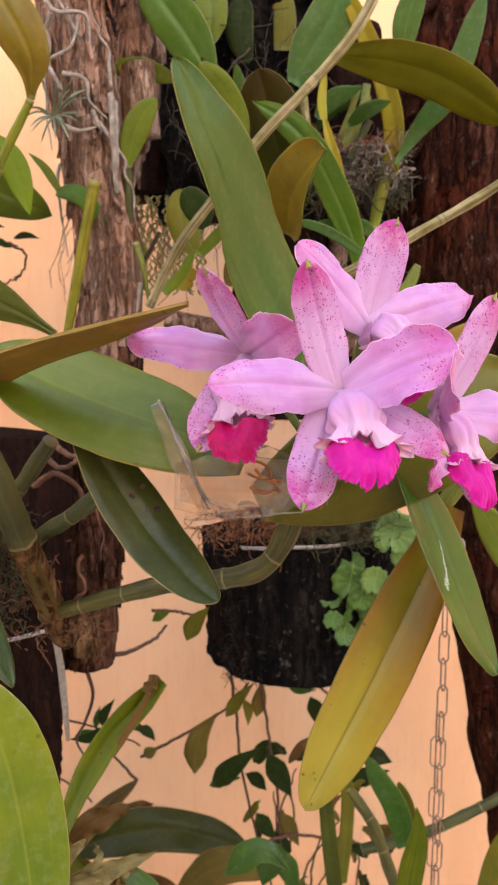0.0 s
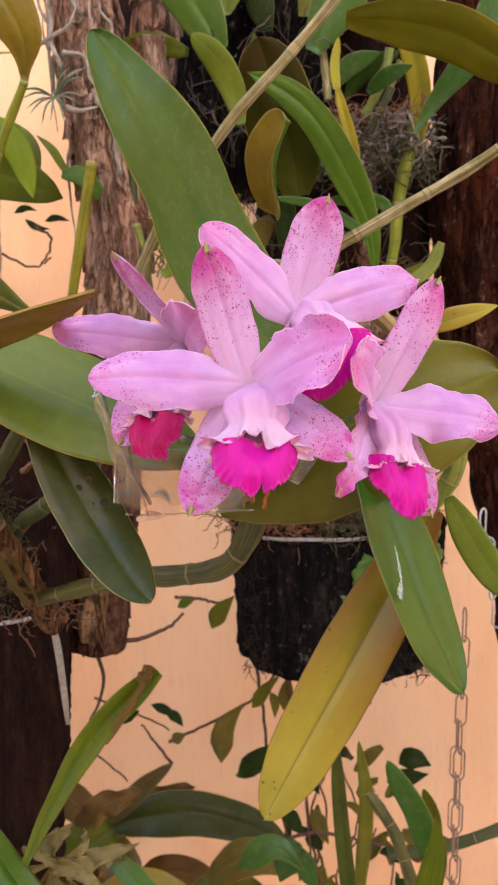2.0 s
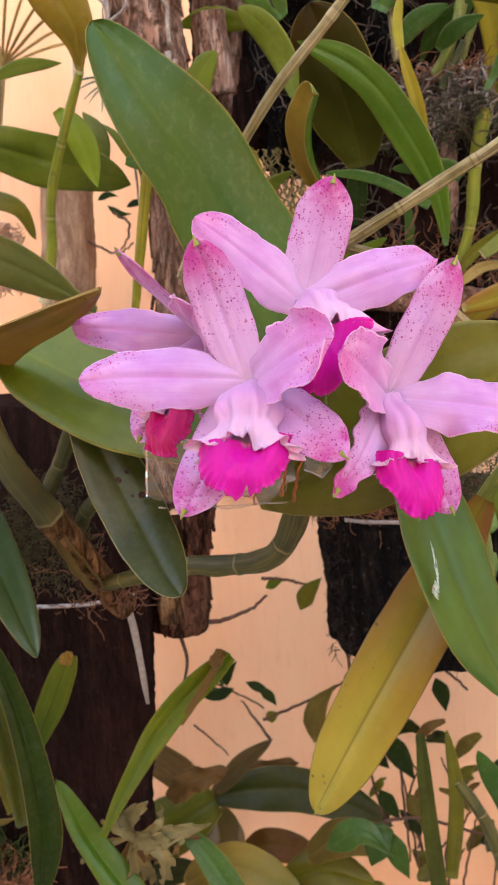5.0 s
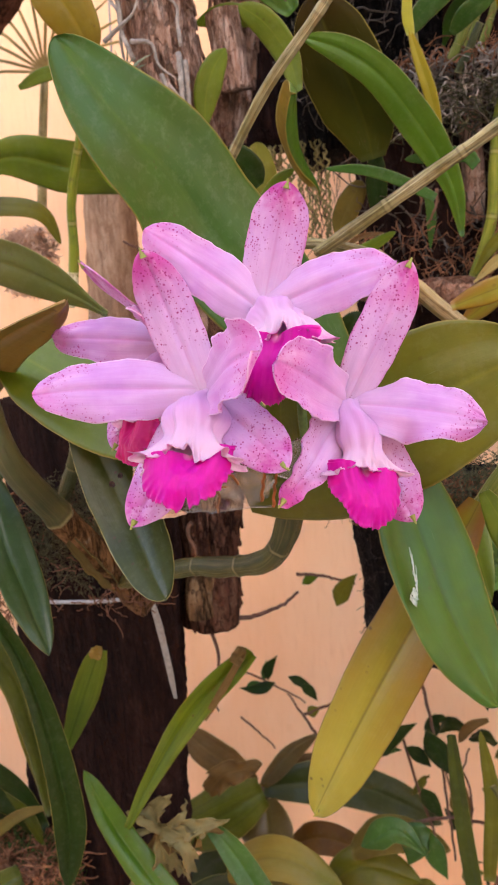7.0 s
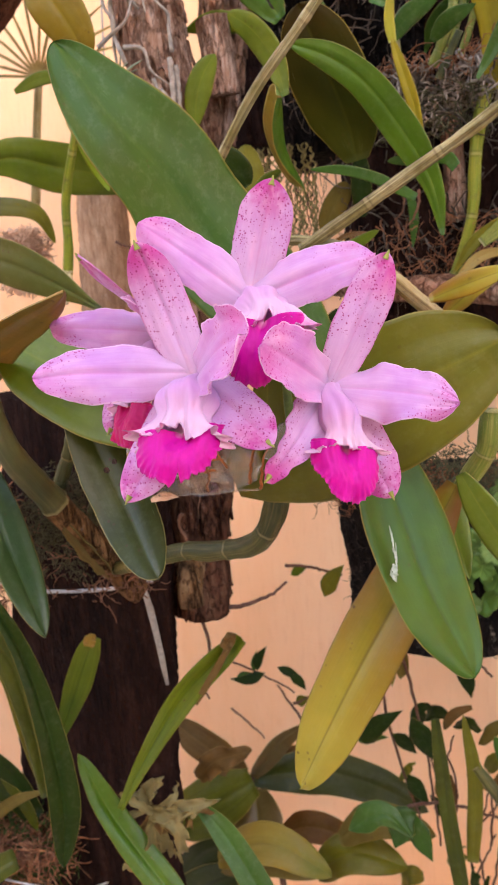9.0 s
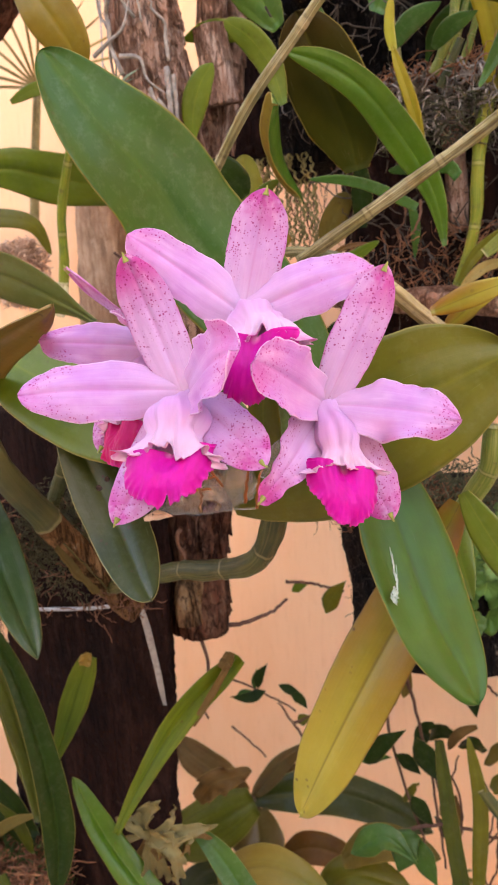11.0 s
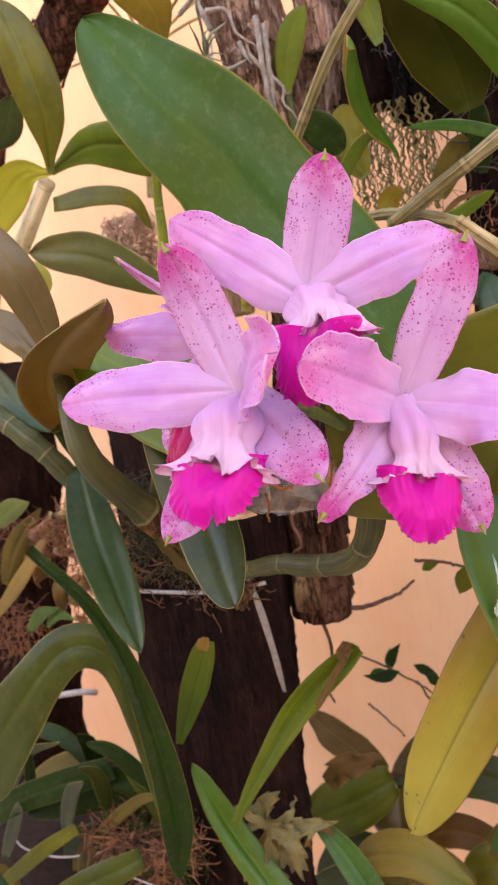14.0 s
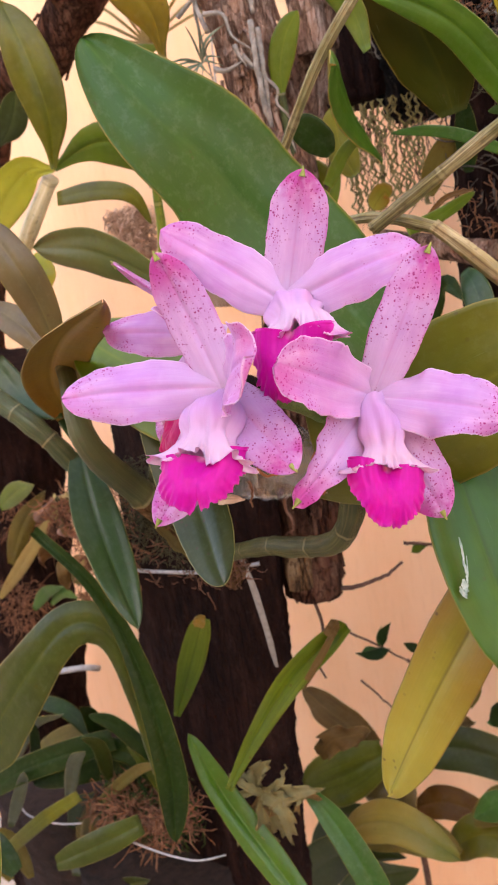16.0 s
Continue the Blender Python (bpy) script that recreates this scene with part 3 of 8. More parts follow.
def blade(name, parent, spine, width, normal, mats, shape="oblong", fold=0.0, arc=0.0, arc_end=None, wave=0.0, waves=6.0,
          thick=0.0011, nu=22, nv=10, frill=0.0, twist=0.0, label="", seed=0, notch=0.0, ragged=0.0, groove=0.0):
    """A leaf or petal: a sheet with two faces along a spine. fold: degrees by which the halves rise; arc: radians of roll across."""
    fine = spline(spine, 200)
    us = [1 - (1 - i / nu) ** 1.5 for i in range(nu + 1)]
    r = random.Random(seed * 31 + len(name))
    ph, ph2 = r.uniform(0, 6.3), r.uniform(0, 6.3)
    nrm = Vector(normal).normalized()
    prof = SHAPES[shape]
    top, uvs, normals = [], [], []
    sf, cf = math.sin(radians(fold)), math.cos(radians(fold))
    for u in us:
        k = min(199, int(u * 200))
        p = fine[k].lerp(fine[k + 1], u * 200 - k)
        tan = (fine[min(k + 4, 200)] - fine[max(k - 4, 0)]).normalized()
        side = tan.cross(nrm).normalized()
        up = side.cross(tan).normalized()
        if twist:
            q = Matrix.Rotation(radians(twist) * u, 3, tan)
            side, up = q @ side, q @ up
        h = 0.5 * width * table(prof, u)
        th = arc if arc_end is None else arc + (arc_end - arc) * u
        for k in range(nv + 1):
            v = 2 * k / nv - 1
            if abs(th) > 0.02:
                x, z = h * math.sin(v * th) / th, h * (1 - math.cos(v * th)) / th
            else:
                x, z = h * v, 0.0
            x, z = x * cf, z + abs(v) * h * sf
            edge = abs(v) ** 2.2
            if ragged:
                sd = 1.0 if v > 0 else -1.0
                fade = min(1.0, 5 * u) * abs(v) ** 3
                x *= 1 + fade * ragged * (noise.noise((u * 5.5, sd * 3.1, seed)) + 0.45 * noise.noise((u * 17, sd * 5.3, seed + 2)) + 0.2 * noise.noise((u * 45, sd, seed + 4)))
                z += fade * ragged * width * (0.55 * noise.noise((u * 4.5, sd * 2.2, seed + 9)) + 0.3 * noise.noise((u * 13, sd * 4, seed + 6)))
                z += 0.05 * width * noise.noise((u * 2.4, v * 1.3, seed + 13))
            if groove:
                lengthwise = min(1.0, 6 * u) * min(1.0, 4 * (1 - u))
                z -= lengthwise * groove * width * (math.exp(-(v / 0.09) ** 2) - 0.5 * math.exp(-((abs(v) - 0.22) / 0.12) ** 2))
                z += lengthwise * groove * width * 0.22 * math.cos(v * 15 + 1.5 * noise.noise((u * 2, v, seed))) * (1 - v * v)
            z += edge * wave * width * math.sin(waves * 6.283 * u + ph + (2.1 if v > 0 else 0)) * min(1, 4 * u)
            z += 0.012 * width * math.sin(5 * u + ph2 + 2.2 * v)
            out = 0.0
            if frill:
                f = frill * width * (edge * min(1, 3 * u) * math.sin(waves * 13 * u + ph) + (max(0, u - 0.72) / 0.28) ** 2 * (math.sin(11.0 * v + ph2) + 0.6 * math.sin(23.0 * v + ph)))
                z += f
                out = 0.35 * frill * width * (max(0, u - 0.8) / 0.2) * math.sin(17 * v + ph)
            if notch:
                out -= notch * width * math.exp(-(v / 0.16) ** 2) * max(0, u - 0.6) / 0.4
            top.append(p + side * x + up * z + tan * out)
            normals.append(up)
            uvs.append(((v + 1) / 2, u))
    n = len(top)
    low = []
    for i in range(n):
        k = i % (nv + 1)
        e = 1.0 if 0 < k < nv else 0.35
        low.append(top[i] - normals[i] * thick * e)
    verts = top + low
    uvs = uvs + uvs
    faces, slots = [], []
    w = nv + 1
    for i in range(nu):
        for k in range(nv):
            a = i * w + k
            faces.append((a, a + 1, a + w + 1, a + w))
            slots.append(0)
            faces.append((n + a, n + a + w, n + a + w + 1, n + a + 1))
            slots.append(1 if isinstance(mats, (list, tuple)) and len(mats) > 1 else 0)
        for k, flip in ((0, False), (nv, True)):
            a, b = i * w + k, (i + 1) * w + k
            q = (a, b, n + b, n + a)
            faces.append(q[::-1] if flip else q)
            slots.append(0)
    for i, flip in ((0, True), (nu, False)):
        for k in range(nv):
            a = i * w + k
            q = (a, n + a, n + a + 1, a + 1)
            faces.append(q[::-1] if flip else q)
            slots.append(0)
    return mesh_part(name, verts, faces, mats, parent, label, uvs, slots)


def rings(pts, radii, around=10, lump=None, seed=0):
    """Points and faces of a closed tube; lump(u, angle, point) gives a factor on the radius."""
    n = len(pts) - 1
    verts, faces, uvs = [], [], []
    ref = Vector((0.3, 0.9, 0.2)).normalized()
    run = 0.0
    for i, p in enumerate(pts):
        tan = (pts[min(i + 1, n)] - pts[max(i - 1, 0)]).normalized()
        s = tan.cross(ref)
        if s.length < 0.15:
            s = tan.cross(Vector((1, 0, 0)))
        s.normalize()
        ref = s.cross(tan).normalized()
        if i:
            run += (p - pts[i - 1]).length
        for k in range(around):
            an = 6.28318 * k / around
            d = s * math.cos(an) + ref * math.sin(an)
            rr = radii[i]
            if lump:
                rr *= lump(i / n, an, p + d * rr)
            verts.append(p + d * rr)
            uvs.append((k / around, run * 10))
    for i in range(n):
        for k in range(around):
            a, b = i * around + k, i * around + (k + 1) % around
            faces.append((a, b, b + around, a + around))
    faces.append(tuple(range(around))[::-1])
    faces.append(tuple(n * around + k for k in range(around)))
    return verts, faces, uvs


def tube(name, parent, pts, r0, r1, mat, n=16, around=8, label="", wobble=0.0, seed=0):
    r = random.Random(seed + 3)
    line = spline(pts, n)
    if wobble:
        line = [p + Vector((r.uniform(-1, 1), r.uniform(-1, 1), r.uniform(-1, 1))) * wobble for p in line]
    v, f, uv = rings(line, [r0 + (r1 - r0) * i / n for i in range(n + 1)], around)
    return mesh_part(name, v, f, mat, parent, label, uv)


def cane(name, parent, pts, r0, r1, mat, nodes=5, n=72, around=18, label="", ring=0.1, flutes=0.06, seed=0):
    """A jointed stem: swollen rings at the joints, shallow flutes along it."""
    line = spline(pts, n)
    rad = []
    for i in range(n + 1):
        u = i / n
        base = r0 + (r1 - r0) * u
        d = abs((u * nodes) % 1 - 0.5)
        base *= 1 + ring * math.exp(-((0.5 - d) / 0.05) ** 2) - 0.06 * math.cos(6.283 * u * nodes)
        rad.append(base)
    rr = random.Random(seed)
    ph = rr.uniform(0, 6)
    v, f, uv = rings(line, rad, around, lambda u, an, p: 1 + flutes * math.sin(6 * an + ph) + 0.05 * noise.noise(p * 120))
    uv = [(i % around / around, i // around / n * nodes) for i in range(len(v))]
    return mesh_part(name, v, f, mat, parent, label, uv)


def trunk(name, parent, pts, r0, r1, mat, n=130, around=84, rough=0.2, flake=0.16, label="", stretch=0.32, scale=42.0, seed=0, flat=1.0):
    """A log with ridged, flaking bark."""
    line = spline(pts, n)

    def lump(u, an, p):
        q = Vector((p.x * scale, p.y * scale, p.z * scale * stretch)) + Vector((seed * 7.1, 0, 0))
        a = noise.noise(q)
        ridge = 1 - abs(noise.noise(q * 2.3)) * 2
        step = math.floor((noise.noise(q * 1.4 + Vector((4, 2, 9))) + 1) * 3.5) / 3.5 - 1
        return 1 + rough * 0.7 * a + flake * 0.6 * ridge * 0.5 + flake * 0.55 * step + 0.03 * noise.noise(q * 9)

    v, f, uv = rings(line, [r0 + (r1 - r0) * i / n for i in range(n + 1)], around, lump)
    if flat < 1.0:
        v = [Vector((p.x, line[i // around].y + (p.y - line[i // around].y) * flat, p.z)) for i, p in enumerate(v)]
    return mesh_part(name, v, f, mat, parent, label, uv)


def flakes(parent, pts, r0, r1, count, size, mat, seed=0, name="flaking_bark"):
    """Curling plates of bark, lifted a little off a log."""
    r = random.Random(seed)
    line = spline(pts, 80)
    verts, faces = [], []
    for _ in range(count):
        i = r.randint(1, 79)
        u = i / 80
        rad = (r0 + (r1 - r0) * u) * r.uniform(1.0, 1.1)
        an = r.uniform(0, 6.283)
        tan = (line[i + 1] - line[i - 1]).normalized()
        s = tan.cross(Vector((0.3, 0.9, 0.2))).normalized()
        t = s.cross(tan)
        d = s * math.cos(an) + t * math.sin(an)
        e = (tan.cross(d)).normalized()
        w, h = size * r.uniform(0.25, 0.8), size * r.uniform(0.6, 2.2)
        c = line[i] + d * rad
        lift = r.uniform(-0.05, 0.25) * size
        base = len(verts)
        for a, b in ((-1, -1), (0, -1.15), (1, -0.9), (1, 0), (0.9, 1), (0, 1.2), (-0.8, 0.9), (-1.1, 0.1)):
            a, b = a * r.uniform(0.7, 1.2), b * r.uniform(0.7, 1.2)
            p = c + e * a * w / 2 + tan * b * h / 2 - d * (a * w / 2) ** 2 / (2 * rad) + d * (lift * (b + 1) / 2 + r.uniform(0, 0.08) * size)
            verts += [p, p - d * size * 0.16]
        k = [base + 2 * j for j in range(8)]
        faces.append(tuple(k))
        for j in range(8):
            a, b = k[j], k[(j + 1) % 8]
            faces.append((a, a + 1, b + 1, b))
    ob = mesh_part(name, verts, faces, mat, parent, smooth=False)
    ob["kind"] = "stuff"
    return ob


def strands(name, parent, boxes, count, length, thick, mat, down=0.0, curl=0.5, seed=1, label="", sides=3, kind="stuff"):
    """Many fine fibres, roots or threads, started inside boxes (centre, half sizes)."""
    r = random.Random(seed)
    verts, faces = [], []
    for _ in range(count):
        c, hs = r.choice(boxes)
        p = Vector(c) + Vector((r.uniform(-1, 1) * hs[0], r.uniform(-1, 1) * hs[1], r.uniform(-1, 1) * hs[2]))
        d = Vector((r.gauss(0, 1), r.gauss(0, 1), r.gauss(0, 1) - down * 2)).normalized()
        k = 6
        step = length * r.uniform(0.4, 1.2) / k
        base = len(verts)
        th = thick * r.uniform(0.6, 1.4)
        for i in range(k + 1):
            s = d.cross(Vector((0.31, 0.2, 0.93))).normalized()
            t = s.cross(d)
            for j in range(sides):
                an = 6.283 * j / sides
                verts.append(p + (s * math.cos(an) + t * math.sin(an)) * th * (1 - 0.5 * i / k))
            p = p + d * step
            d = (d + Vector((r.gauss(0, 1), r.gauss(0, 1), r.gauss(0, 1) - down)) * curl * 0.5).normalized()
        for i in range(k):
            for j in range(sides):
                a, b = base + i * sides + j, base + i * sides + (j + 1) % sides
                faces.append((a, b, b + sides, a + sides))
    ob = mesh_part(name, verts, faces, mat, parent, label)
    if kind:
        ob["kind"] = kind
    return ob


def netting(name, parent, x0, x1, z0, z1, y, pitch, thick, mat, seed=0, label=""):
    """Fine roots that hang side by side and touch in turns, leaving slit-like gaps; the lower hem is uneven."""
    r = random.Random(seed)
    verts, faces = [], []
    cols, step = int((x1 - x0) / pitch), 0.0016
    for i in range(cols):
        end = z0 + (z1 - z0) * max(0.0, 0.55 * noise.noise((i * 0.35, seed, 2)) + r.uniform(-0.05, 0.12))
        z, base, n, ph = z1, len(verts), 0, 3.1416 * i + r.uniform(-0.6, 0.6)
        while z > end:
            # neighbours swing against each other, with an uneven beat
            beat = 6.283 * z / (pitch * 2.2) + 2.2 * noise.noise((z * 60, i * 0.15, seed + 1)) + ph
            c = Vector((x0 + i * pitch + 0.36 * pitch * math.sin(beat) + 2.0 * pitch * noise.noise((i * 0.6, z * 55, seed)) + 0.7 * pitch * noise.noise((i * 1.7, z * 130, seed + 3)), y + 0.012 * noise.noise((i * 0.5, z * 25, seed + 4)), z))
            th = thick * (1 + 0.5 * noise.noise((i * 2.3, z * 160, seed + 7)))
            for k in range(4):
                verts.append(c + Vector((math.cos(1.571 * k), math.sin(1.571 * k), 0)) * th)
            z -= step
            n += 1
        for q in range(n - 1):
            for k in range(4):
                a, b = base + q * 4 + k, base + q * 4 + (k + 1) % 4
                faces.append((a, b, b + 4, a + 4))
    ob = mesh_part(name, verts, faces, mat, parent, label)
    ob["kind"] = "stuff"
    return ob


def box_mesh(name, lo, hi, mat, parent=None, label=""):
    x0, y0, z0 = lo
    x1, y1, z1 = hi
    v = [(x, y, z) for x in (x0, x1) for y in (y0, y1) for z in (z0, z1)]
    f = [(0, 1, 3, 2), (4, 6, 7, 5), (0, 4, 5, 1), (2, 3, 7, 6), (0, 2, 6, 4), (1, 5, 7, 3)]
    return mesh_part(name, v, f, mat, parent, label, smooth=False)


def leaf(parent, spine, width, normal, mat, shape="oblong", name="leaf", under="", **more):
    mats = [mat, under] if under else mat
    more.setdefault("fold", 9.0)
    more.setdefault("arc", -0.32)
    if width > 0.028:
        more.setdefault("groove", 0.014)
        more.setdefault("ragged", 0.03)
        more.setdefault("nv", 24)
        more.setdefault("nu", 30)
    more.setdefault("seed", int(abs(spine[0][0] * 9973 + spine[-1][2] * 7919)) % 997)
    return blade(name, parent, spine, width, normal, mats, shape, **more)


def petal(flower, kind, base, tip, width, normal, bend=0.0, mat="", **more):
    """A petal or sepal that leaves the flower's heart and bows by bend metres along its normal."""
    b, t, nn = Vector(base), Vector(tip), Vector(normal).normalized()
    spine = [b, b.lerp(t, 0.35) + nn * bend * 0.8, b.lerp(t, 0.7) + nn * bend, t]
    more.setdefault("thick", 0.0009)
    more.setdefault("seed", int(abs(t.x * 9973 + t.z * 7919)) % 997)
    more.setdefault("ragged", 0.05 if kind == "sepal" else 0.1)
    more.setdefault("groove", 0.035 if kind == "sepal" else 0.028)
    shape = more.pop("shape", kind)
    return blade(kind, flower, spine, width, normal, mat or kind, shape, nu=48, nv=36, **more)


def sepal_tip(flower, tip, away):
    """The small green beak at the end of a sepal."""
    t, d = Vector(tip), Vector(away).normalized()
    return tube("sepal_tip", flower, [t - d * 0.0034, t - d * 0.0012, t + d * 0.0014], 0.0017, 0.0003, "tip", 8, 7)


def skirt(flower, heart, low, side, half, front, seed=0, notch=0.16, mat="lip"):
    """The magenta front lobe of the lip: a broad apron with a scalloped, ruffled margin and a cleft."""
    r = random.Random(seed)
    h, s, f = Vector(heart), Vector(side).normalized(), Vector(front).normalized()
    down = Vector(low) - h
    nr, na, wide = 30, 180, radians(108)
    ph = [r.uniform(0, 6.3) for _ in range(5)]
    gap = r.uniform(-0.08, 0.22)
    top, uvs = [], []
    for i in range(nr + 1):
        q = i / nr
        for k in range(na + 1):
            an = wide * (2 * k / na - 1)
            c, sn = math.cos(an), math.sin(an)
            w = math.copysign(abs(sn) ** 0.8, sn)
            reach = 1.0 + 0.035 * math.sin(4.4 * an + ph[0]) + 0.035 * noise.noise((an * 1.6, seed, 1)) - notch * math.exp(-((an - gap) / 0.036) ** 2)
            teeth = 0.014 * math.sin(31 * an + ph[1] + 2.5 * noise.noise((an * 2, seed, 3))) + 0.03 * noise.noise((an * 9, seed, 5)) + 0.035 * noise.noise((an * 26, seed, 8))
            qq = q * (1 - q ** 2 * (1 - reach)) + q ** 8 * teeth
            p = h + s * (w * half * qq * (1 - 0.1 * max(0, c))) + (down * c ** 0.72 if c > 0 else down * c * 0.3) * qq
            ruff = q ** 3 * 0.003 * noise.noise((an * 1.5, q, seed + 3)) + q ** 6 * 0.0012 * math.sin(8.5 * an + ph[2] + 2 * noise.noise((an * 2, q, seed))) + q ** 10 * 0.0009 * math.sin(31 * an + ph[3])
            dimple = 0.0011 * noise.noise((w * 3 * q, q * 4, seed + 11)) + 0.0005 * noise.noise((w * 9 * q, q * 9, seed + 17))
            p += f * (0.0075 * math.sin(qq * 2.5) - 0.005 * (sn * qq) ** 2 + ruff + dimple - 0.0016 * math.exp(-((an - gap) / 0.3) ** 2) * q)
            top.append(p)
            uvs.append((0.5 + 0.5 * sn * q, q))
    n, w = len(top), na + 1
    verts = top + [p - f * 0.0007 for p in top]
    faces = []
    for i in range(nr):
        for k in range(na):
            a = i * w + k
            faces.append((a, a + w, a + w + 1, a + 1))
            faces.append((n + a, n + a + 1, n + a + w + 1, n + a + w))
    for k in range(na):
        a = nr * w + k
        faces.append((a, n + a, n + a + 1, a + 1))
    return mesh_part("lip", verts, faces, mat, flower, "ruffled magenta lip", uvs + uvs)


def hood(flower, line, side, half, seed=0, span=130, open_mouth=1.0, mat="tube", gape=0.0, bulb=0.27):
    """The rolled side lobes of the lip: a tube round the column that flares into a pale crimped margin."""
    r = random.Random(seed + 40)
    s = Vector(side).normalized()
    ph = [r.uniform(0, 6.3) for _ in range(5)]
    fine = spline(line, 120)
    nu, na = 60, 128
    top, out_dir, uvs = [], [], []
    for i in range(nu + 1):
        for k in range(na + 1):
            an = radians(span) * (2 * k / na - 1)
            u = 1 - (1 - i / nu) ** 1.5
            # the two lobes meet in a shallow cleft over the column
            reach = 1 - 0.07 * math.exp(-((an - 0.15) / 0.2) ** 2) - gape * math.exp(-(an / 0.8) ** 2) + 0.09 * noise.noise((an * 1.7, seed, 4)) + 0.025 * noise.noise((an * 5, seed, 9))
            q = u * reach
            j = min(119, int(q * 120 / 1.2))
            p = fine[j].lerp(fine[j + 1], min(1.0, q * 120 / 1.2 - j))
            tan = (fine[min(j + 3, 120)] - fine[max(j - 3, 0)]).normalized()
            sd = (s - tan * s.dot(tan)).normalized()
            up = sd.cross(tan).normalized()
            if up.y > 0:
                up = -up
            fl = max(0.0, (u - 0.6) / 0.4)
            rim = max(0.0, (u - 0.8) / 0.2)
            swell = bulb * math.exp(-((u - 0.45) / 0.22) ** 2)
            waist = 0.1 * math.exp(-((u - 0.66) / 0.1) ** 2)
            rx = half * (0.42 + 0.26 * u ** 0.8 + swell - waist + (0.08 + 0.38 * math.sin(an) ** 2) * fl ** 1.7 * open_mouth)
            ry = half * (0.44 + 0.1 * u + swell - waist - 0.36 * fl ** 1.2 * max(0.0, math.cos(an)) + 0.12 * rim ** 2)
            crease = 0.045 * min(1.0, 3 * u) * math.sin(6.5 * an + ph[4] + 2.2 * noise.noise((an, u * 2, seed + 8)))
            ruff = half * (fl ** 1.5 * 0.07 * math.sin(4.2 * an + ph[0] + 1.6 * noise.noise((an, seed, 1)))
                           + rim ** 1.1 * (0.11 * math.sin(15 * an + ph[1] + 3 * noise.noise((an * 2, u * 2, seed))) + 0.05 * math.sin(33 * an + ph[2])) + crease)
            roll = max(0.0, (u - 0.88) / 0.12)
            ruff += half * 0.1 * roll ** 1.5
            soft = half * (0.1 * noise.noise((an * 1.8, u * 3.2, seed + 2)) + 0.045 * fl * noise.noise((an * 4.5, u * 7, seed + 6)))
            d = sd * math.sin(an) + up * math.cos(an)
            along = half * (fl ** 2 * 0.08 * math.sin(5 * an + ph[3]) + rim * 0.04 * math.sin(9 * an + ph[4]) - 0.1 * roll ** 2.5)
            top.append(p + sd * math.sin(an) * (rx + ruff + soft) + up * math.cos(an) * (ry + ruff + soft) + tan * along)
            out_dir.append(d)
            uvs.append((k / na, u))
    n, w = len(top), na + 1
    verts = top + [p - d * 0.0009 for p, d in zip(top, out_dir)]
    faces = []
    for i in range(nu):
        for k in range(na):
            a = i * w + k
            faces.append((a, a + 1, a + w + 1, a + w))
            faces.append((n + a, n + a + w, n + a + w + 1, n + a + 1))
    for k in range(na):
        a = nu * w + k
        faces.append((a, a + 1, n + a + 1, n + a))
    for i in range(nu):
        for k in (0, na):
            a = i * w + k
            faces.append((a, a + w, n + a + w, n + a))
    return mesh_part("lip_tube", verts, faces, mat, flower, "pale pink rolled side lobes", uvs + uvs)


def lip(flower, heart, mouth, low, side, half, seed=0, notch=0.16, open_mouth=1.0, bulge=0.004, mat="lip", tube_mat="tube", drape=0.8, gape=0.0, column=0.004, bulb=0.25, seat=0.0015):
    """The lip: a pale tube round the column that opens into crimped side lobes and a frilled magenta apron."""
    h, m, l = Vector(heart), Vector(mouth), Vector(low)
    s = Vector(side).normalized()
    ax = (m - h).normalized()
    up = s.cross(ax).normalized()
    if up.y > 0:
        up = -up
    d1 = (l - m).normalized()
    front = s.cross(d1).normalized()
    if front.y > 0:
        front = -front
    end = m + (ax * 0.35 + d1).normalized() * half * drape + front * 0.0025
    hood(flower, [h, h.lerp(m, 0.5) + up * bulge, m + up * bulge * 0.4, end], s, half, seed, open_mouth=open_mouth, mat=tube_mat, gape=gape, bulb=bulb)
    # the crumpled inner fold over the column
    blade("inner_fold", flower, [h.lerp(m, 0.55), m + up * 0.001, m + d1 * 0.005 + up * 0.001], half * 0.95, front, "tube", "lobe",
          arc=-0.9, arc_end=-0.5, wave=0.06, waves=2.0, frill=0.03, thick=0.0008, nu=20, nv=20, seed=seed + 5)
    skirt(flower, m + front * seat + d1 * 0.001, l, s, half * 1.08, front, seed, notch, mat)
    tube("column", flower, [h.lerp(m, 0.2) - up * 0.003, h.lerp(m, 0.5) - up * 0.003, h.lerp(m, 0.85) - up * 0.003], column, column * 0.88, "anther", 12, 12)


def ring_link(name, parent, at, length, width, wire, mat, turn):
    """An oval chain link that hangs at a point, turned about the vertical."""
    pts = []
    for i in range(17):
        an = 6.28318 * i / 16
        x = math.copysign(min(abs(math.cos(an)) * 1.5, 1.0), math.cos(an)) * width / 2
        pts.append(Vector(at) + Vector((x * math.cos(turn), x * math.sin(turn), math.sin(an) * length / 2)))
    v, f, uv = rings(pts, [wire] * 17, 6)
    return mesh_part(name, v, f[:-2], mat, parent, "", uv)


